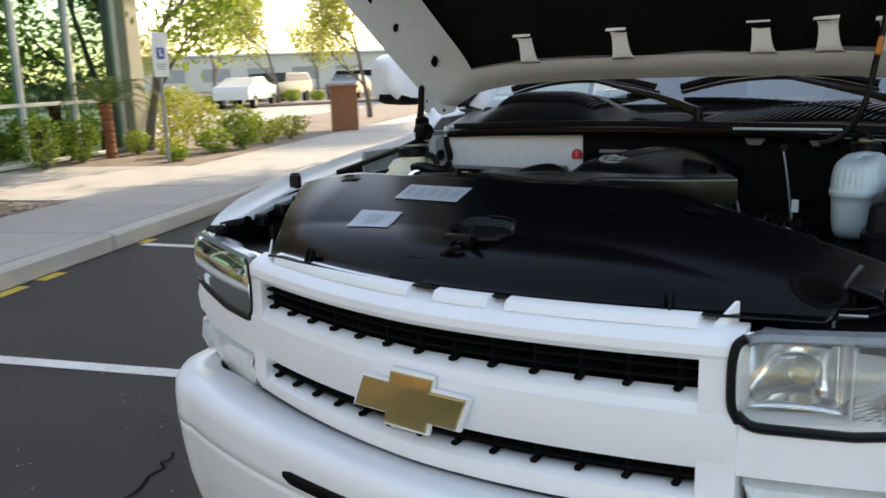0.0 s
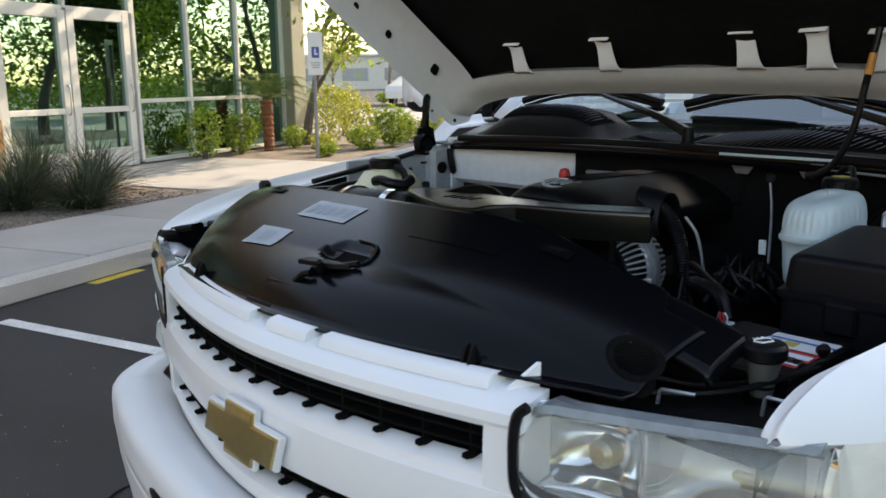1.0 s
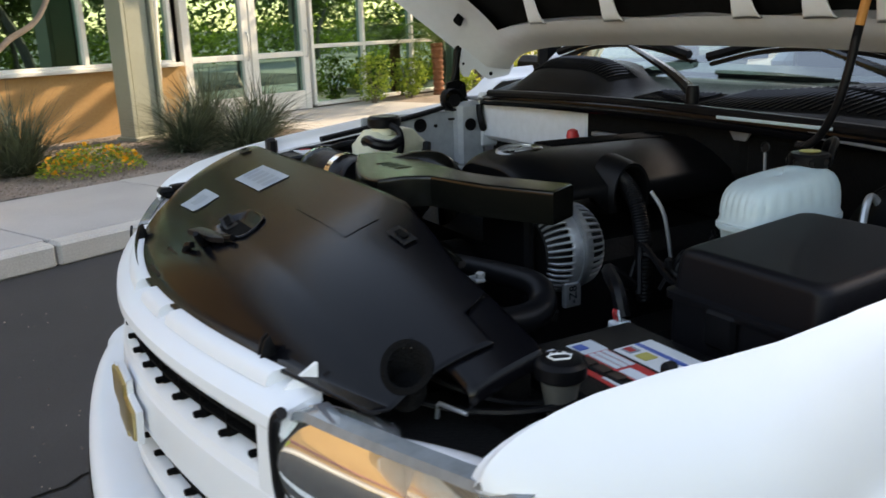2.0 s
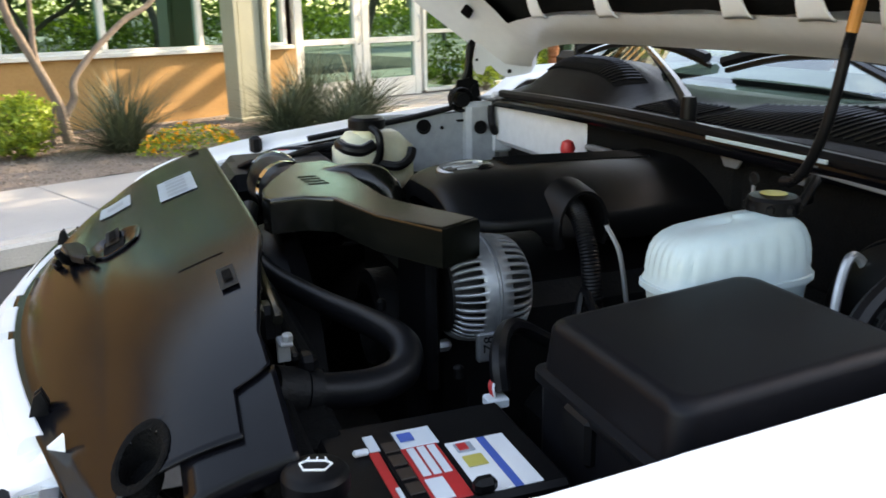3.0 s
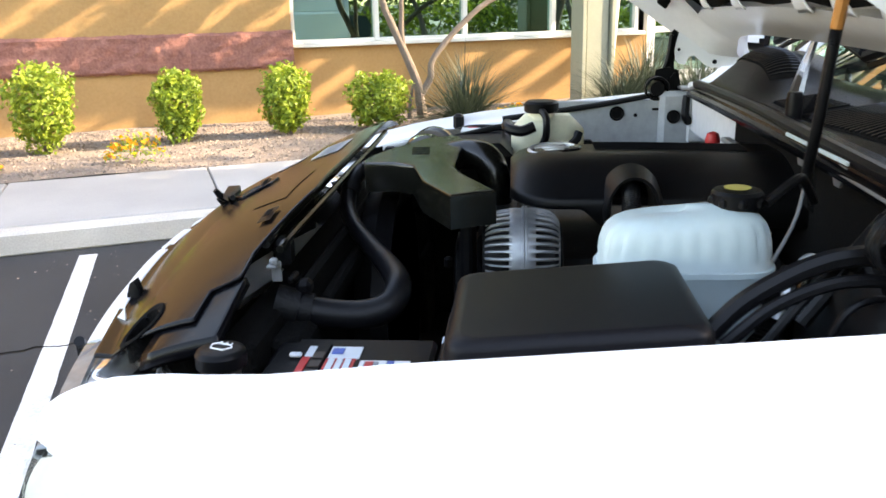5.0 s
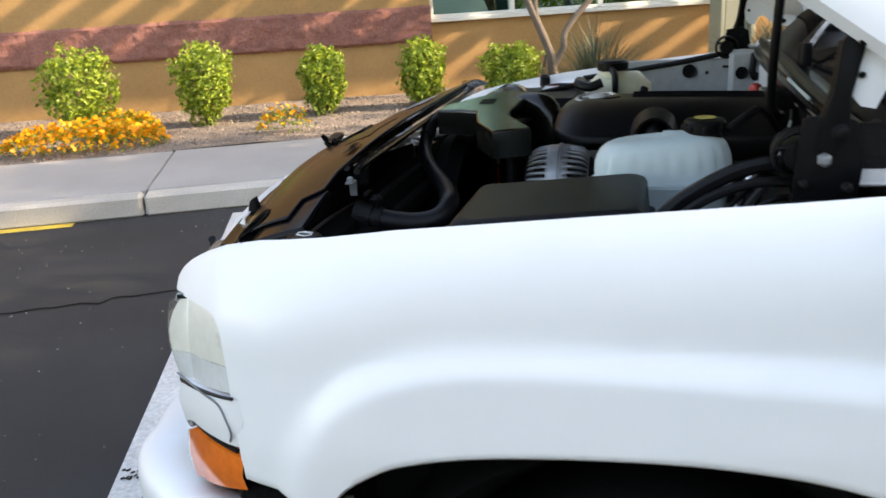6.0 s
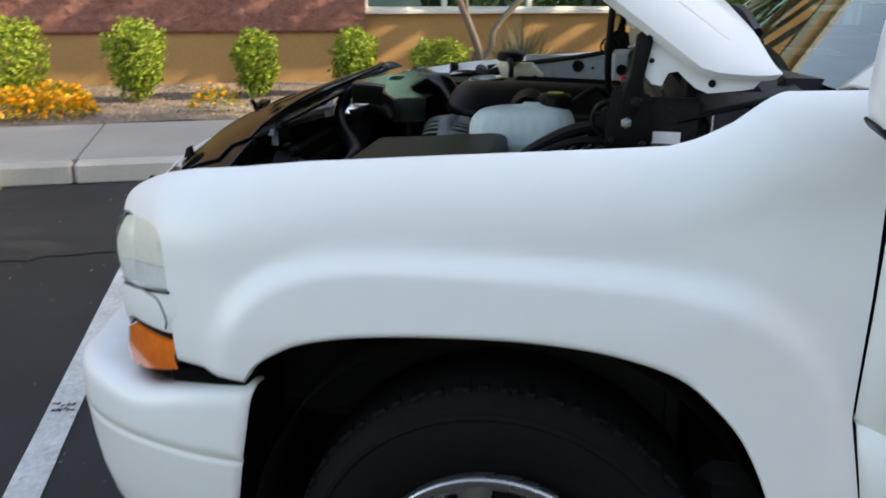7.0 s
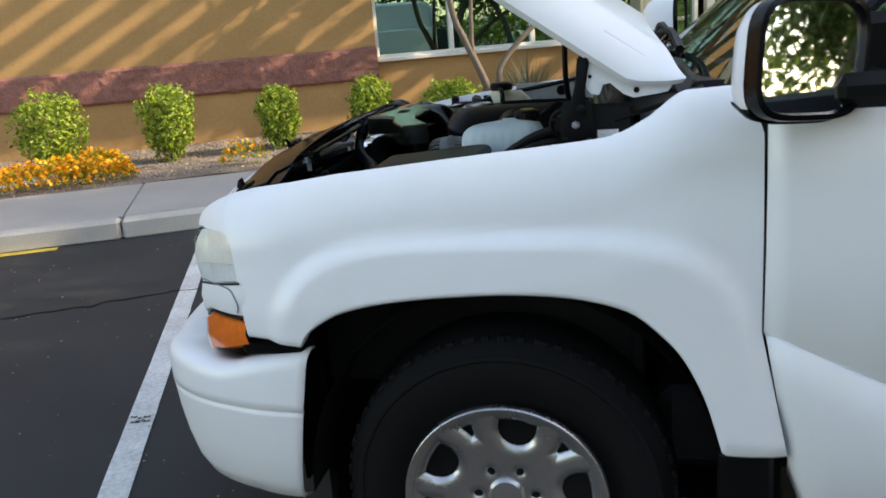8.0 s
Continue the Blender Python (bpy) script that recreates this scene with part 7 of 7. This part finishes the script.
    c = np.stack([r * np.cos(a) * w / 2, r * np.sin(a) * d / 2, hgt + 0.01], 1)
    part("foliage", scatter_leaves(rng, c, np.tile([0, 0, 1.0], (leaves, 1)), 0.020, 0.4), M_LEAF, f, smooth=False)
    c2 = c[:count].copy()
    c2[:, 2] += 0.025
    tagged(part("bloom", scatter_leaves(rng, c2, np.tile([0, 0, 1.6], (count, 1)), 0.025, 0.85, 0.1), M_FLOWER, f, smooth=False), kind="stuff")


flower_mat(-0.85, 2.1, 1.5, 0.75, 5, 1100)
flower_mat(-0.55, 2.6, 0.7, 0.5, 6, 420)
flower_mat(4.62, 2.25, 1.05, 0.7, 7, 230)
flower_mat(0.95, 2.15, 0.55, 0.28, 8, 90)


def blade_clump(u, n, h, spread, count, seed, label="dark green clump of narrow arching leaves"):
    b = thing("grass_clump", label, "plant", "arching clumps in the bed", m=street_pose(u, n, 0.13))
    rng = random.Random(seed)
    v, f = [], []
    for k in range(count):
        if k % 200 == 0 and k:
            tagged(part("leaf_tuft", (v, f), M_BLADE, b), kind="stuff")
            v, f = [], []
        a = rng.uniform(0, 2 * math.pi)
        ln = h * rng.uniform(0.55, 1.2)
        e = radians(rng.uniform(14, 86))
        droop = radians(rng.uniform(10, 75)) * spread
        w = 0.0062 * rng.uniform(0.6, 1.3)
        turn = rng.uniform(-0.35, 0.35)
        r0, a0 = 0.11 * math.sqrt(rng.random()), rng.uniform(0, 2 * math.pi)
        p = Vector((r0 * math.cos(a0), r0 * math.sin(a0), 0.0))
        base = len(v)
        for i in range(8):
            t = i / 7
            ang, az = e - droop * t ** 1.5, a + turn * t
            dx, dy = math.cos(az), math.sin(az)
            ww = w * (1 - t ** 2.5 * 0.93)
            v += [(p.x - dy * ww, p.y + dx * ww, p.z), (p.x, p.y, p.z - 0.5 * ww), (p.x + dy * ww, p.y - dx * ww, p.z)]
            if i:
                q = base + 3 * i
                f += [(q - 3, q - 2, q + 1, q), (q - 2, q - 1, q + 2, q + 1)]
            p = p + Vector((dx * math.cos(ang), dy * math.cos(ang), math.sin(ang))) * ln / 7
            p.z = max(p.z, 0.02)
    tagged(part("leaf_tuft", (v, f), M_BLADE, b), kind="stuff")


for k, (u, n, h, s) in enumerate(((4.25, 2.85, 0.68, 0.75), (5.95, 2.6, 0.62, 1.1), (6.55, 3.05, 0.74, 0.85), (7.1, 2.75, 0.66, 1.0), (6.3, 2.05, 0.52, 1.1))):
    blade_clump(u, n, h * 1.18, s * 1.1, 620, 40 + k)


def tree_mesh(seed, height, spread, leaves, stems=3, leaf=0.05, fork=0.3, lean=0.35, crown_low=0.45):
    rng = random.Random(seed)
    wood = Geo()
    tips = []

    def grow(p, d, ln, r, level):
        pts = [p]
        q = p.copy()
        for k in range(4):
            d = (d + Vector((rng.uniform(-1, 1), rng.uniform(-1, 1), rng.uniform(-0.3, 0.6))) * 0.22).normalized()
            q = q + d * ln / 4
            pts.append(q.copy())
        wood.add(tube(pts, lambda t: r * (1 - 0.55 * t), 8 if level < 1 else 5, 3))
        if level >= 3:
            tips.extend(pts[1:])
            return
        for k in range(3 if level else 3):
            nd = (d + Vector((rng.uniform(-1, 1), rng.uniform(-1, 1), rng.uniform(-0.15, 0.8))) * (0.9 if level else 0.7)).normalized()
            grow(pts[-1 if k < 2 else 2].copy(), nd, ln * rng.uniform(0.6, 0.8), r * 0.45, level + 1)
        if level >= 2:
            tips.extend(pts[2:])

    for k in range(stems):
        a = 2 * math.pi * k / stems + rng.uniform(-0.4, 0.4)
        d = Vector((math.cos(a) * lean * (stems > 1), math.sin(a) * lean * (stems > 1), 1)).normalized()
        grow(Vector((0.05 * math.cos(a), 0.05 * math.sin(a), -0.05)), d, height * fork, 0.028 * height / 3 * (1 if stems > 1 else 1.8), 0)
    T = np.array([list(t) for t in tips])
    g = np.random.default_rng(seed)
    idx = g.integers(0, len(T), leaves)
    c = T[idx] + g.normal(scale=spread, size=(leaves, 3))
    return wood, scatter_leaves(g, c, np.tile([0, 0, 0.5], (leaves, 1)), leaf, 0.4)


def make_tree(m, data, label, leafmat, group=""):
    t = thing("tree", label, "tree", group, m=m)
    part("trunk", data[0], M_BARK, t)
    part("crown", data[1], leafmat, t, smooth=False)
    return t


near_tree = thing("tree", "slender multi-stemmed desert tree with grey bark", "tree", m=street_pose(4.07, 3.75, 0.13))
STEMS = ([(0.0, 0, -0.05), (-0.03, 0, 0.2), (-0.05, 0, 0.37), (-0.09, 0, 0.5), (-0.21, 0, 0.79), (-0.34, 0, 1.08), (-0.46, -0.02, 1.41), (-0.6, -0.05, 2.4)], [(-0.21, 0, 0.79), (-0.23, 0, 1.0), (-0.22, 0, 1.2), (-0.21, 0, 1.41), (-0.12, 0.05, 2.4)],
         [(-0.04, 0, 0.26), (0.03, 0, 0.36), (0.10, 0, 0.48), (0.13, 0, 0.67), (0.38, 0, 0.95), (0.7, 0, 1.22), (1.08, 0, 1.47), (1.4, 0, 2.1)], [(-0.17, 0.04, -0.05), (-0.13, 0.04, 0.26), (-0.09, 0.01, 0.5)])
THICK = (0.060, 0.034, 0.046, 0.024)
tips = []
for k, pts in enumerate(STEMS):
    part("trunk", tube(pts, lambda t: THICK[k] * (1 - 0.45 * t), 10, 6), M_BARK, near_tree)
    if k == 3:
        break
    rr = random.Random(70 + k)
    for j in range(7):
        a = rr.uniform(0, 6.28)
        e = Vector(pts[-1])
        ln = rr.uniform(0.6, 1.3)
        br = [e, e + Vector((math.cos(a) * 0.3, math.sin(a) * 0.3, 0.4)) * ln, e + Vector((math.cos(a) * 0.9, math.sin(a) * 0.9, 0.9)) * ln, e + Vector((math.cos(a) * 1.3, math.sin(a) * 1.3, 1.0)) * ln]
        part("limb", tube(br, lambda t: 0.026 - 0.02 * t, 6, 4), M_BARK, near_tree)
        tips += br[1:]
T = np.array([list(t) for t in tips])
g_ = np.random.default_rng(31)
ix_ = g_.integers(0, len(T), 1700)
part("crown", scatter_leaves(g_, T[ix_] + g_.normal(scale=0.26, size=(1700, 3)), np.tile([0, 0, 0.5], (1700, 1)), 0.045, 0.4), M_LEAF_T, near_tree, smooth=False)
# trees mostly out of view, added to shade the car, asphalt and pavement
big = tree_mesh(3, 7.0, 0.36, 11500, 1, 0.10, 0.33, 0.4)
shade_tree = make_tree(Matrix.Translation((2.6, 10.5, 0)), big, "leafy tree added to shade the lot", M_LEAF_S, "shade trees round the lot")
for x, y, r, s in ((-3.2, 9.0, 30, 1.2), (-1.2, 13.0, 70, 1.0), (6.5, 11.0, 160, 1.05), (-5.4, 15.0, 250, 1.42), (-2.9, 9.9, 250, 1.28), (-6.5, 17.0, 310, 1.0), (-13.5, 19.5, 20, 1.0)):
    copy_thing(shade_tree, Matrix.Translation((x, y, 0)) @ Matrix.Rotation(radians(r), 4, "Z") @ Matrix.Scale(s, 4))
for u, n, r, s in ((2.0, -13, 20, 0.9), (8.5, -14, 110, 1.0), (14, -12, 200, 0.9), (20, -13, 300, 1.0), (27, -12, 50, 0.95), (-8, -14, 10, 1.0)):
    copy_thing(shade_tree, street_pose(u, n, 0, r) @ Matrix.Scale(s, 4))
mid = tree_mesh(8, 6.2, 0.26, 4200, 1, 0.085, 0.36, 0.35)
make_tree(street_pose(13.95, 4.35, 0.13, 30), mid, "leafy desert tree before the lobby glass", M_LEAF, "trees beside the building")
tall = tree_mesh(21, 5.6, 0.30, 4200, 1, 0.07, 0.36, 0.35)
tall_tree = make_tree(street_pose(24.5, 3.2, 0.1, 10), tall, "sunlit tree with a thin yellow-green crown", M_LEAF_Y, "trees across the road")
for x, y, r, s in ((-37.3, 30.0, 20, 1.45), (-32.1, 30.0, 120, 1.35), (-36, 25.5, 220, 0.9), (-40, 41, 40, 1.2), (-30, 38, 300, 1.1)):
    copy_thing(tall_tree, Matrix.Translation((x, y, 0)) @ Matrix.Rotation(radians(r), 4, "Z") @ Matrix.Scale(s, 4))


def palm(u, n):
    p = thing("palm", "short palm with a red-brown fibrous trunk", "palm", m=street_pose(u, n, 0.13))
    part("trunk", tube([(0, 0, 0), (0.01, 0.01, 0.45), (0.0, 0.02, 0.92)], lambda t: 0.085 + 0.012 * math.sin(t * 60) + 0.02 * t, 12, 12), M_BARK_RED, p)
    rng = random.Random(4)
    for k in range(26):
        a = 2 * math.pi * k / 26 * 5.0 + rng.uniform(-0.2, 0.2)
        up, ln = rng.uniform(0.35, 1.35), rng.uniform(0.85, 1.25)
        v, f = [], []
        line_ = [Vector((math.cos(a) * ln * t * (1 - 0.18 * up * t), math.sin(a) * ln * t * (1 - 0.18 * up * t), 0.92 + ln * (up * t - (0.35 + 0.55 * up) * t * t))) for t in [i / 24 for i in range(25)]]
        sd = Vector((-math.sin(a), math.cos(a), 0))
        for i in range(2, 25):
            c, d = line_[i], (line_[i] - line_[i - 1]).normalized()
            t = i / 24
            for q in (-1, 1):
                b0 = len(v)
                tip = c + sd * q * 0.22 * math.sin(math.pi * min(1, 0.15 + 0.8 * t)) + d * 0.13 + Vector((0, 0, -0.05 * rng.uniform(0.4, 1.4)))
                v += [c - d * 0.008, c + d * 0.010, tip]
                f.append((b0, b0 + 1, b0 + 2))
        fr = part("frond", (v, f), M_FROND, p, smooth=False)
        part("midrib", tube(line_[::4], lambda t: 0.007 - 0.005 * t, 5, 2), M_FROND, fr)


palm(12.70, 4.3)

# ---- tree belt behind the lot, seen in the glass ----
rb = np.random.default_rng(77)
nb = 36000
cu_, cv_ = rb.uniform(-30, 60, nb), rb.uniform(0, 1, nb)
top_ = 5.0 + 2.2 * np.sin(cu_ * 0.7) + 1.4 * np.sin(cu_ * 1.9 + 1)
belt_c = np.stack([cu_, -20 + rb.normal(scale=1.6, size=nb), 0.1 + top_ * cv_ ** 0.8], 1)
belt = at_street(part("tree_belt", scatter_leaves(rb, belt_c, np.tile([0, 0.5, 0.4], (nb, 1)), 0.17, 0.5), M_LEAF_S, None, smooth=False))
tagged(belt, "belt of green trees along the far side of the lot", "trees", kind="stuff")

# ---- far side of the lot ----
def far_car(m, paint, label, length=4.6, height=1.42, truck=False, group="parked cars in the distance"):
    c = thing("car", label, "car", group, m=m)
    side = [(-0.5, 0.30), (-0.49, 0.62), (-0.44, 0.70), (-0.22, 0.76), (-0.10, 1.0), (0.16, 1.0), (0.34, 0.77), (0.47, 0.70), (0.5, 0.55), (0.49, 0.30)]
    if truck:
        side = [(-0.5, 0.32), (-0.49, 0.66), (-0.26, 0.70), (-0.17, 1.0), (0.44, 1.0), (0.49, 0.68), (0.5, 0.32)]
    rows = []
    for y, q in ((-0.88, 0.93), (-0.86, 1.0), (-0.70, 1.0), (0.70, 1.0), (0.86, 1.0), (0.88, 0.93)):
        rows.append([(x * length, y * (0.86 if z > 0.8 else 1.0), z * height * (q if z > 0.8 else 1)) for x, z in side])
    v, f = sheet(rows, closed_u=True)
    k = len(side)
    f += [tuple(reversed(range(k))), tuple(range(5 * k, 6 * k))]
    part("body", (v, f), paint, c, sharp=30)
    for s in (-1, 1):
        gl = [(-0.20, 0.775), (-0.095, 0.965), (0.15, 0.965), (0.30, 0.785)] if not truck else [(-0.23, 0.72), (-0.15, 0.95), (0.40, 0.95), (0.43, 0.74)]
        part("side_glass", ([(x * length, s * (0.888 if z < 0.8 else 0.765), z * height) for x, z in gl], [(0, 1, 2, 3)]), M_COVER, c, smooth=False)
    for x in (-0.31, 0.31):
        for s in (-1, 1):
            w = part("wheel", lathe([(0.20, -0.1), (0.32, -0.1), (0.33, 0.0), (0.32, 0.1), (0.20, 0.1)], 24, Matrix.Translation((x * length, s * 0.82, 0.33)) @ Matrix.Rotation(radians(90), 4, "X")), M_TYRE, c)
            part("rim", lathe([(0.20, -0.11), (0.18, -0.105), (0.05, -0.09), (0.001, -0.09)], 20, Matrix.Translation((x * length, s * 0.82, 0.33)) @ Matrix.Rotation(radians(90), 4, "X")), M_RIM, w)
    return c


far_car(street_pose(52.0, 18.4, 0, 200), M_CARD, "dark car parked across the road", 4.6, 1.7, True)
far_car(street_pose(39.5, 13.9, 0, 185), M_CARW, "white saloon car parked across the road", 4.6, 1.5)
far_car(Matrix.Translation((-36.0, 34.0, 0)) @ Matrix.Rotation(radians(110), 4, "Z"), M_CARD, "dark car parked across the road", 4.8, 1.7, True)
far_car(Matrix.Translation((-33.0, 36.5, 0)) @ Matrix.Rotation(radians(120), 4, "Z"), M_CARD, "dark car parked across the road", 4.5, 1.5)
far_car(street_pose(5.6, -11.5, 0, 8), M_CARD, "dark teal car parked in the lot", 4.6, 1.5)
far_car(street_pose(62.0, 14.6, 0, 100), M_CARW, "white van parked across the road", 4.9, 1.9, True)
van = thing("box_truck", "white box truck parked in the distance", "truck", m=Matrix.Translation((-27.0, 36.0, 0)) @ Matrix.Rotation(radians(125), 4, "Z"))
part("cargo_box", rbox((0.6, 0, 1.9), (4.6, 2.2, 2.5), 0.05), M_CARW, van)
part("cab", rbox((-2.5, 0, 1.25), (1.5, 2.0, 1.7), 0.2), M_CARW, van)
part("chassis", rbox((0, 0, 0.55), (6.0, 1.6, 0.25), 0.03), M_DARK, van)
for x in (-2.4, 1.6):
    for s in (-1, 1):
        part("wheel", lathe([(0.2, -0.13), (0.42, -0.13), (0.43, 0.13), (0.2, 0.13)], 20, Matrix.Translation((x, s * 0.9, 0.43)) @ Matrix.Rotation(radians(90), 4, "X")), M_TYRE, van)

island = tagged(part("verge", rbox((0, 0, 0.06), (30, 4.0, 0.16), 0.03), M_GRAVEL), "pale gravel verge across the road", "verge", kind="structure")
island.matrix_world = Matrix.Translation((-33.0, 29.0, 0)) @ Matrix.Rotation(radians(62), 4, "Z")
rng_s = random.Random(9)
far_bush = make_bush(30, 0, 0.9, 0.6, 60, "dark round shrub on the far verge", 500, 0.06, M_LEAF_T, group="shrubs on the far verge")
far_bush.matrix_world = Matrix.Translation((-33.8, 27.0, 0.13))
for k, (x, y, s) in enumerate(((-33.4, 28.2, 0.8), (-32.8, 28.9, 1.0), (-32.4, 30.0, 0.9), (-31.9, 30.8, 1.2), (-31.5, 32.3, 1.0), (-35.0, 25.2, 1.2))):
    copy_thing(far_bush, Matrix.Translation((x, y, 0.13)) @ Matrix.Rotation(k * 1.1, 4, "Z") @ Matrix.Scale(s, 4))
far_b = thing("far_building", "long pale low building in the distance", "building", m=Matrix.Translation((-84, 82, 0)) @ Matrix.Rotation(radians(45), 4, "Z"))
part("wall", rbox((0, 0, 2.2), (70, 12, 4.4), 0.05), M_FARWALL, far_b)
part("roof", rbox((0, 0, 4.5), (71, 13, 0.3), 0.05), M_FRAME, far_b)
for k in range(12):
    part("window", rbox((-32 + 5.6 * k, -6.02, 2.0), (3.4, 0.08, 1.6), 0.02), M_FARGLASS, far_b)

# ---- pieces: kerb stones, slabs, stone band, gravel ----
kerb_me = mesh_of("kerb_stone", rbox((1.49, 0.075, 0.07), (2.985, 0.15, 0.16), 0.022), M_KERB)
for k in range(-9, 14):
    st = new("kerb_stone", kerb_me)
    st.parent = kerb
    st.location = (3.0 * k + 0.0, 0, 0)
slab_me = mesh_of("slab", rbox((0.745, 0.915, 0.105), (1.488, 1.52, 0.10), 0.008), M_CONC)
for k in range(-19, 28):
    sl = new("slab", slab_me)
    sl.parent = pavement
    sl.location = (1.5 * k, 0, -0.004 * ((k * 7) % 3) / 3)
band_ms = []
for q in range(6):
    g = rbox((0, 0, 0), (1.147, 0.10, 0.405), 0.02)
    rows = []
    nx, nz = 40, 14
    for j in range(nz + 1):
        row = []
        for i in range(nx + 1):
            edge = min(i, nx - i) < 1 or j in (0, nz)
            big = noise.noise(Vector((i * 0.17 + q * 9, j * 0.26, q)))
            small = noise.noise(Vector((i * 0.6 + q * 5, j * 0.7, q + 3)))
            zz = 0.016 * noise.noise(Vector((i * 0.45 + q * 7, 1.5 * (j == nz), q))) if j in (0, nz) else 0.0
            row.append((-0.5745 + 1.149 * i / nx, -0.052 - 0.05 * abs(big) * (0.35 + 0.65 * math.sin(math.pi * i / nx)) - 0.014 * small + (0.03 if j in (0, nz) else 0.004 if edge else 0.0), -0.2075 + 0.415 * j / nz + zz))
        rows.append(row)
    band_ms.append(mesh_of("band_stone", Geo().add(g).add(sheet(rows)), M_BAND))
band_n = 0
u = 2.76
while u > -12:
    b = new("band_stone", band_ms[band_n % 6])
    b.parent = wall_pier
    b.location = (u - 0.575, 4.54, 0.945)
    u -= 1.15
    band_n += 1
rng = np.random.default_rng(4)


def pebbles(n, x0, x1, y0, y1, zf, s0=0.006, s1=0.020):
    base = np.array([(1, 0, 0), (-0.5, 0.87, 0), (-0.5, -0.87, 0), (0.1, 0.1, 0.8), (-0.1, 0, -0.6)])
    fc = [(0, 1, 3), (1, 2, 3), (2, 0, 3), (1, 0, 4), (2, 1, 4), (0, 2, 4)]
    v, f = [], []
    for k in range(n):
        x, y = rng.uniform(x0, x1), rng.uniform(y0, y1)
        s = rng.uniform(s0, s1)
        a = rng.uniform(0, 6.28)
        c, d = math.cos(a) * s, math.sin(a) * s
        z = zf(x, y)
        b = len(v)
        v += [(x + p[0] * c - p[1] * d * 0.8, y + p[0] * d + p[1] * c * 0.8, z + p[2] * s) for p in base]
        f += [tuple(i + b for i in q) for q in fc]
    return v, f


gr = at_street(part("gravel", pebbles(15000, -3.0, 7.8, WALK_W + 0.02, 4.5, lambda x, y: 0.147 + bed_height(x, y)), M_STONE, None, smooth=False))
tagged(gr, "loose brown gravel stones in the bed", "gravel", kind="stuff")

# low hedge along the far side of the bays
rh = np.random.default_rng(91)
nh = 15000
hu = rh.uniform(-14, 34, nh)
hz = 0.1 + rh.uniform(0, 1, nh) ** 0.7 * (1.35 + 0.3 * np.sin(hu * 1.3) + 0.2 * np.sin(hu * 3.1))
hedge_c = np.stack([hu, -12.5 + rh.normal(scale=0.35, size=nh), hz], 1)
hedge = at_street(part("hedge", scatter_leaves(rh, hedge_c, np.tile([0, 0.6, 0.6], (nh, 1)), 0.085, 0.55), M_LEAF, None, smooth=False))
tagged(hedge, "low green hedge along the far side of the bays", "hedge", kind="stuff")

# a wandering crack in the asphalt
crack = []
rng_c = random.Random(12)
for i in range(26):
    t = i / 25
    crack.append((-1.05 - 0.75 * t + 0.03 * rng_c.uniform(-1, 1), -2.5 + 1.3 * t + 0.03 * rng_c.uniform(-1, 1)))
seam = []
for k in range(22):
    t = k / 21
    seam.append((-1.28 - 0.44 * t + 0.018 * rng_c.uniform(-1, 1), -0.16 + 0.92 * t + 0.018 * rng_c.uniform(-1, 1)))
for line in (crack, seam):
    crack_rows = [[(x + 0.006 * q, y + 0.004 * q, 0.0042) for q in (-1, 1)] for x, y in line]
    crack_ob = part("asphalt_crack", sheet(crack_rows), M_FELT_SHADE, None, smooth=False)
    tagged(crack_ob, "thin dark crack wandering across the asphalt", "crack", kind="structure")

# loose grit and leaf crumbs on the asphalt
grit = part("asphalt_grit", pebbles(420, -3.4, 0.6, -3.4, 1.2, lambda x, y: 0.001, 0.003, 0.009), M_STONE, None, smooth=False)
tagged(grit, "loose pale grit scattered on the asphalt", "grit", kind="stuff")
# scuffs worn through the bay line
rng_s = random.Random(3)
for k in range(14):
    along, across = (0.022 if k % 2 else -0.016) + rng_s.uniform(-0.016, 0.016), -0.036 + 0.0055 * k + rng_s.uniform(-0.006, 0.006)
    cx, cy = -0.10 + 0.93 * along - 0.37 * across, -0.648 + 0.37 * along + 0.93 * across
    pts = [(cx + rng_s.uniform(0.004, 0.012) * math.cos(a), cy + rng_s.uniform(0.003, 0.011) * math.sin(a), 0.0065) for a in [2 * math.pi * i / 7 for i in range(7)]]
    sc = part("line_scuff", (pts, [tuple(range(7))]), M_ASPHALT, None, smooth=False)
    tagged(sc, "dark scuff worn through the white line", "scuff", "scuffs on the bay line", kind="structure")
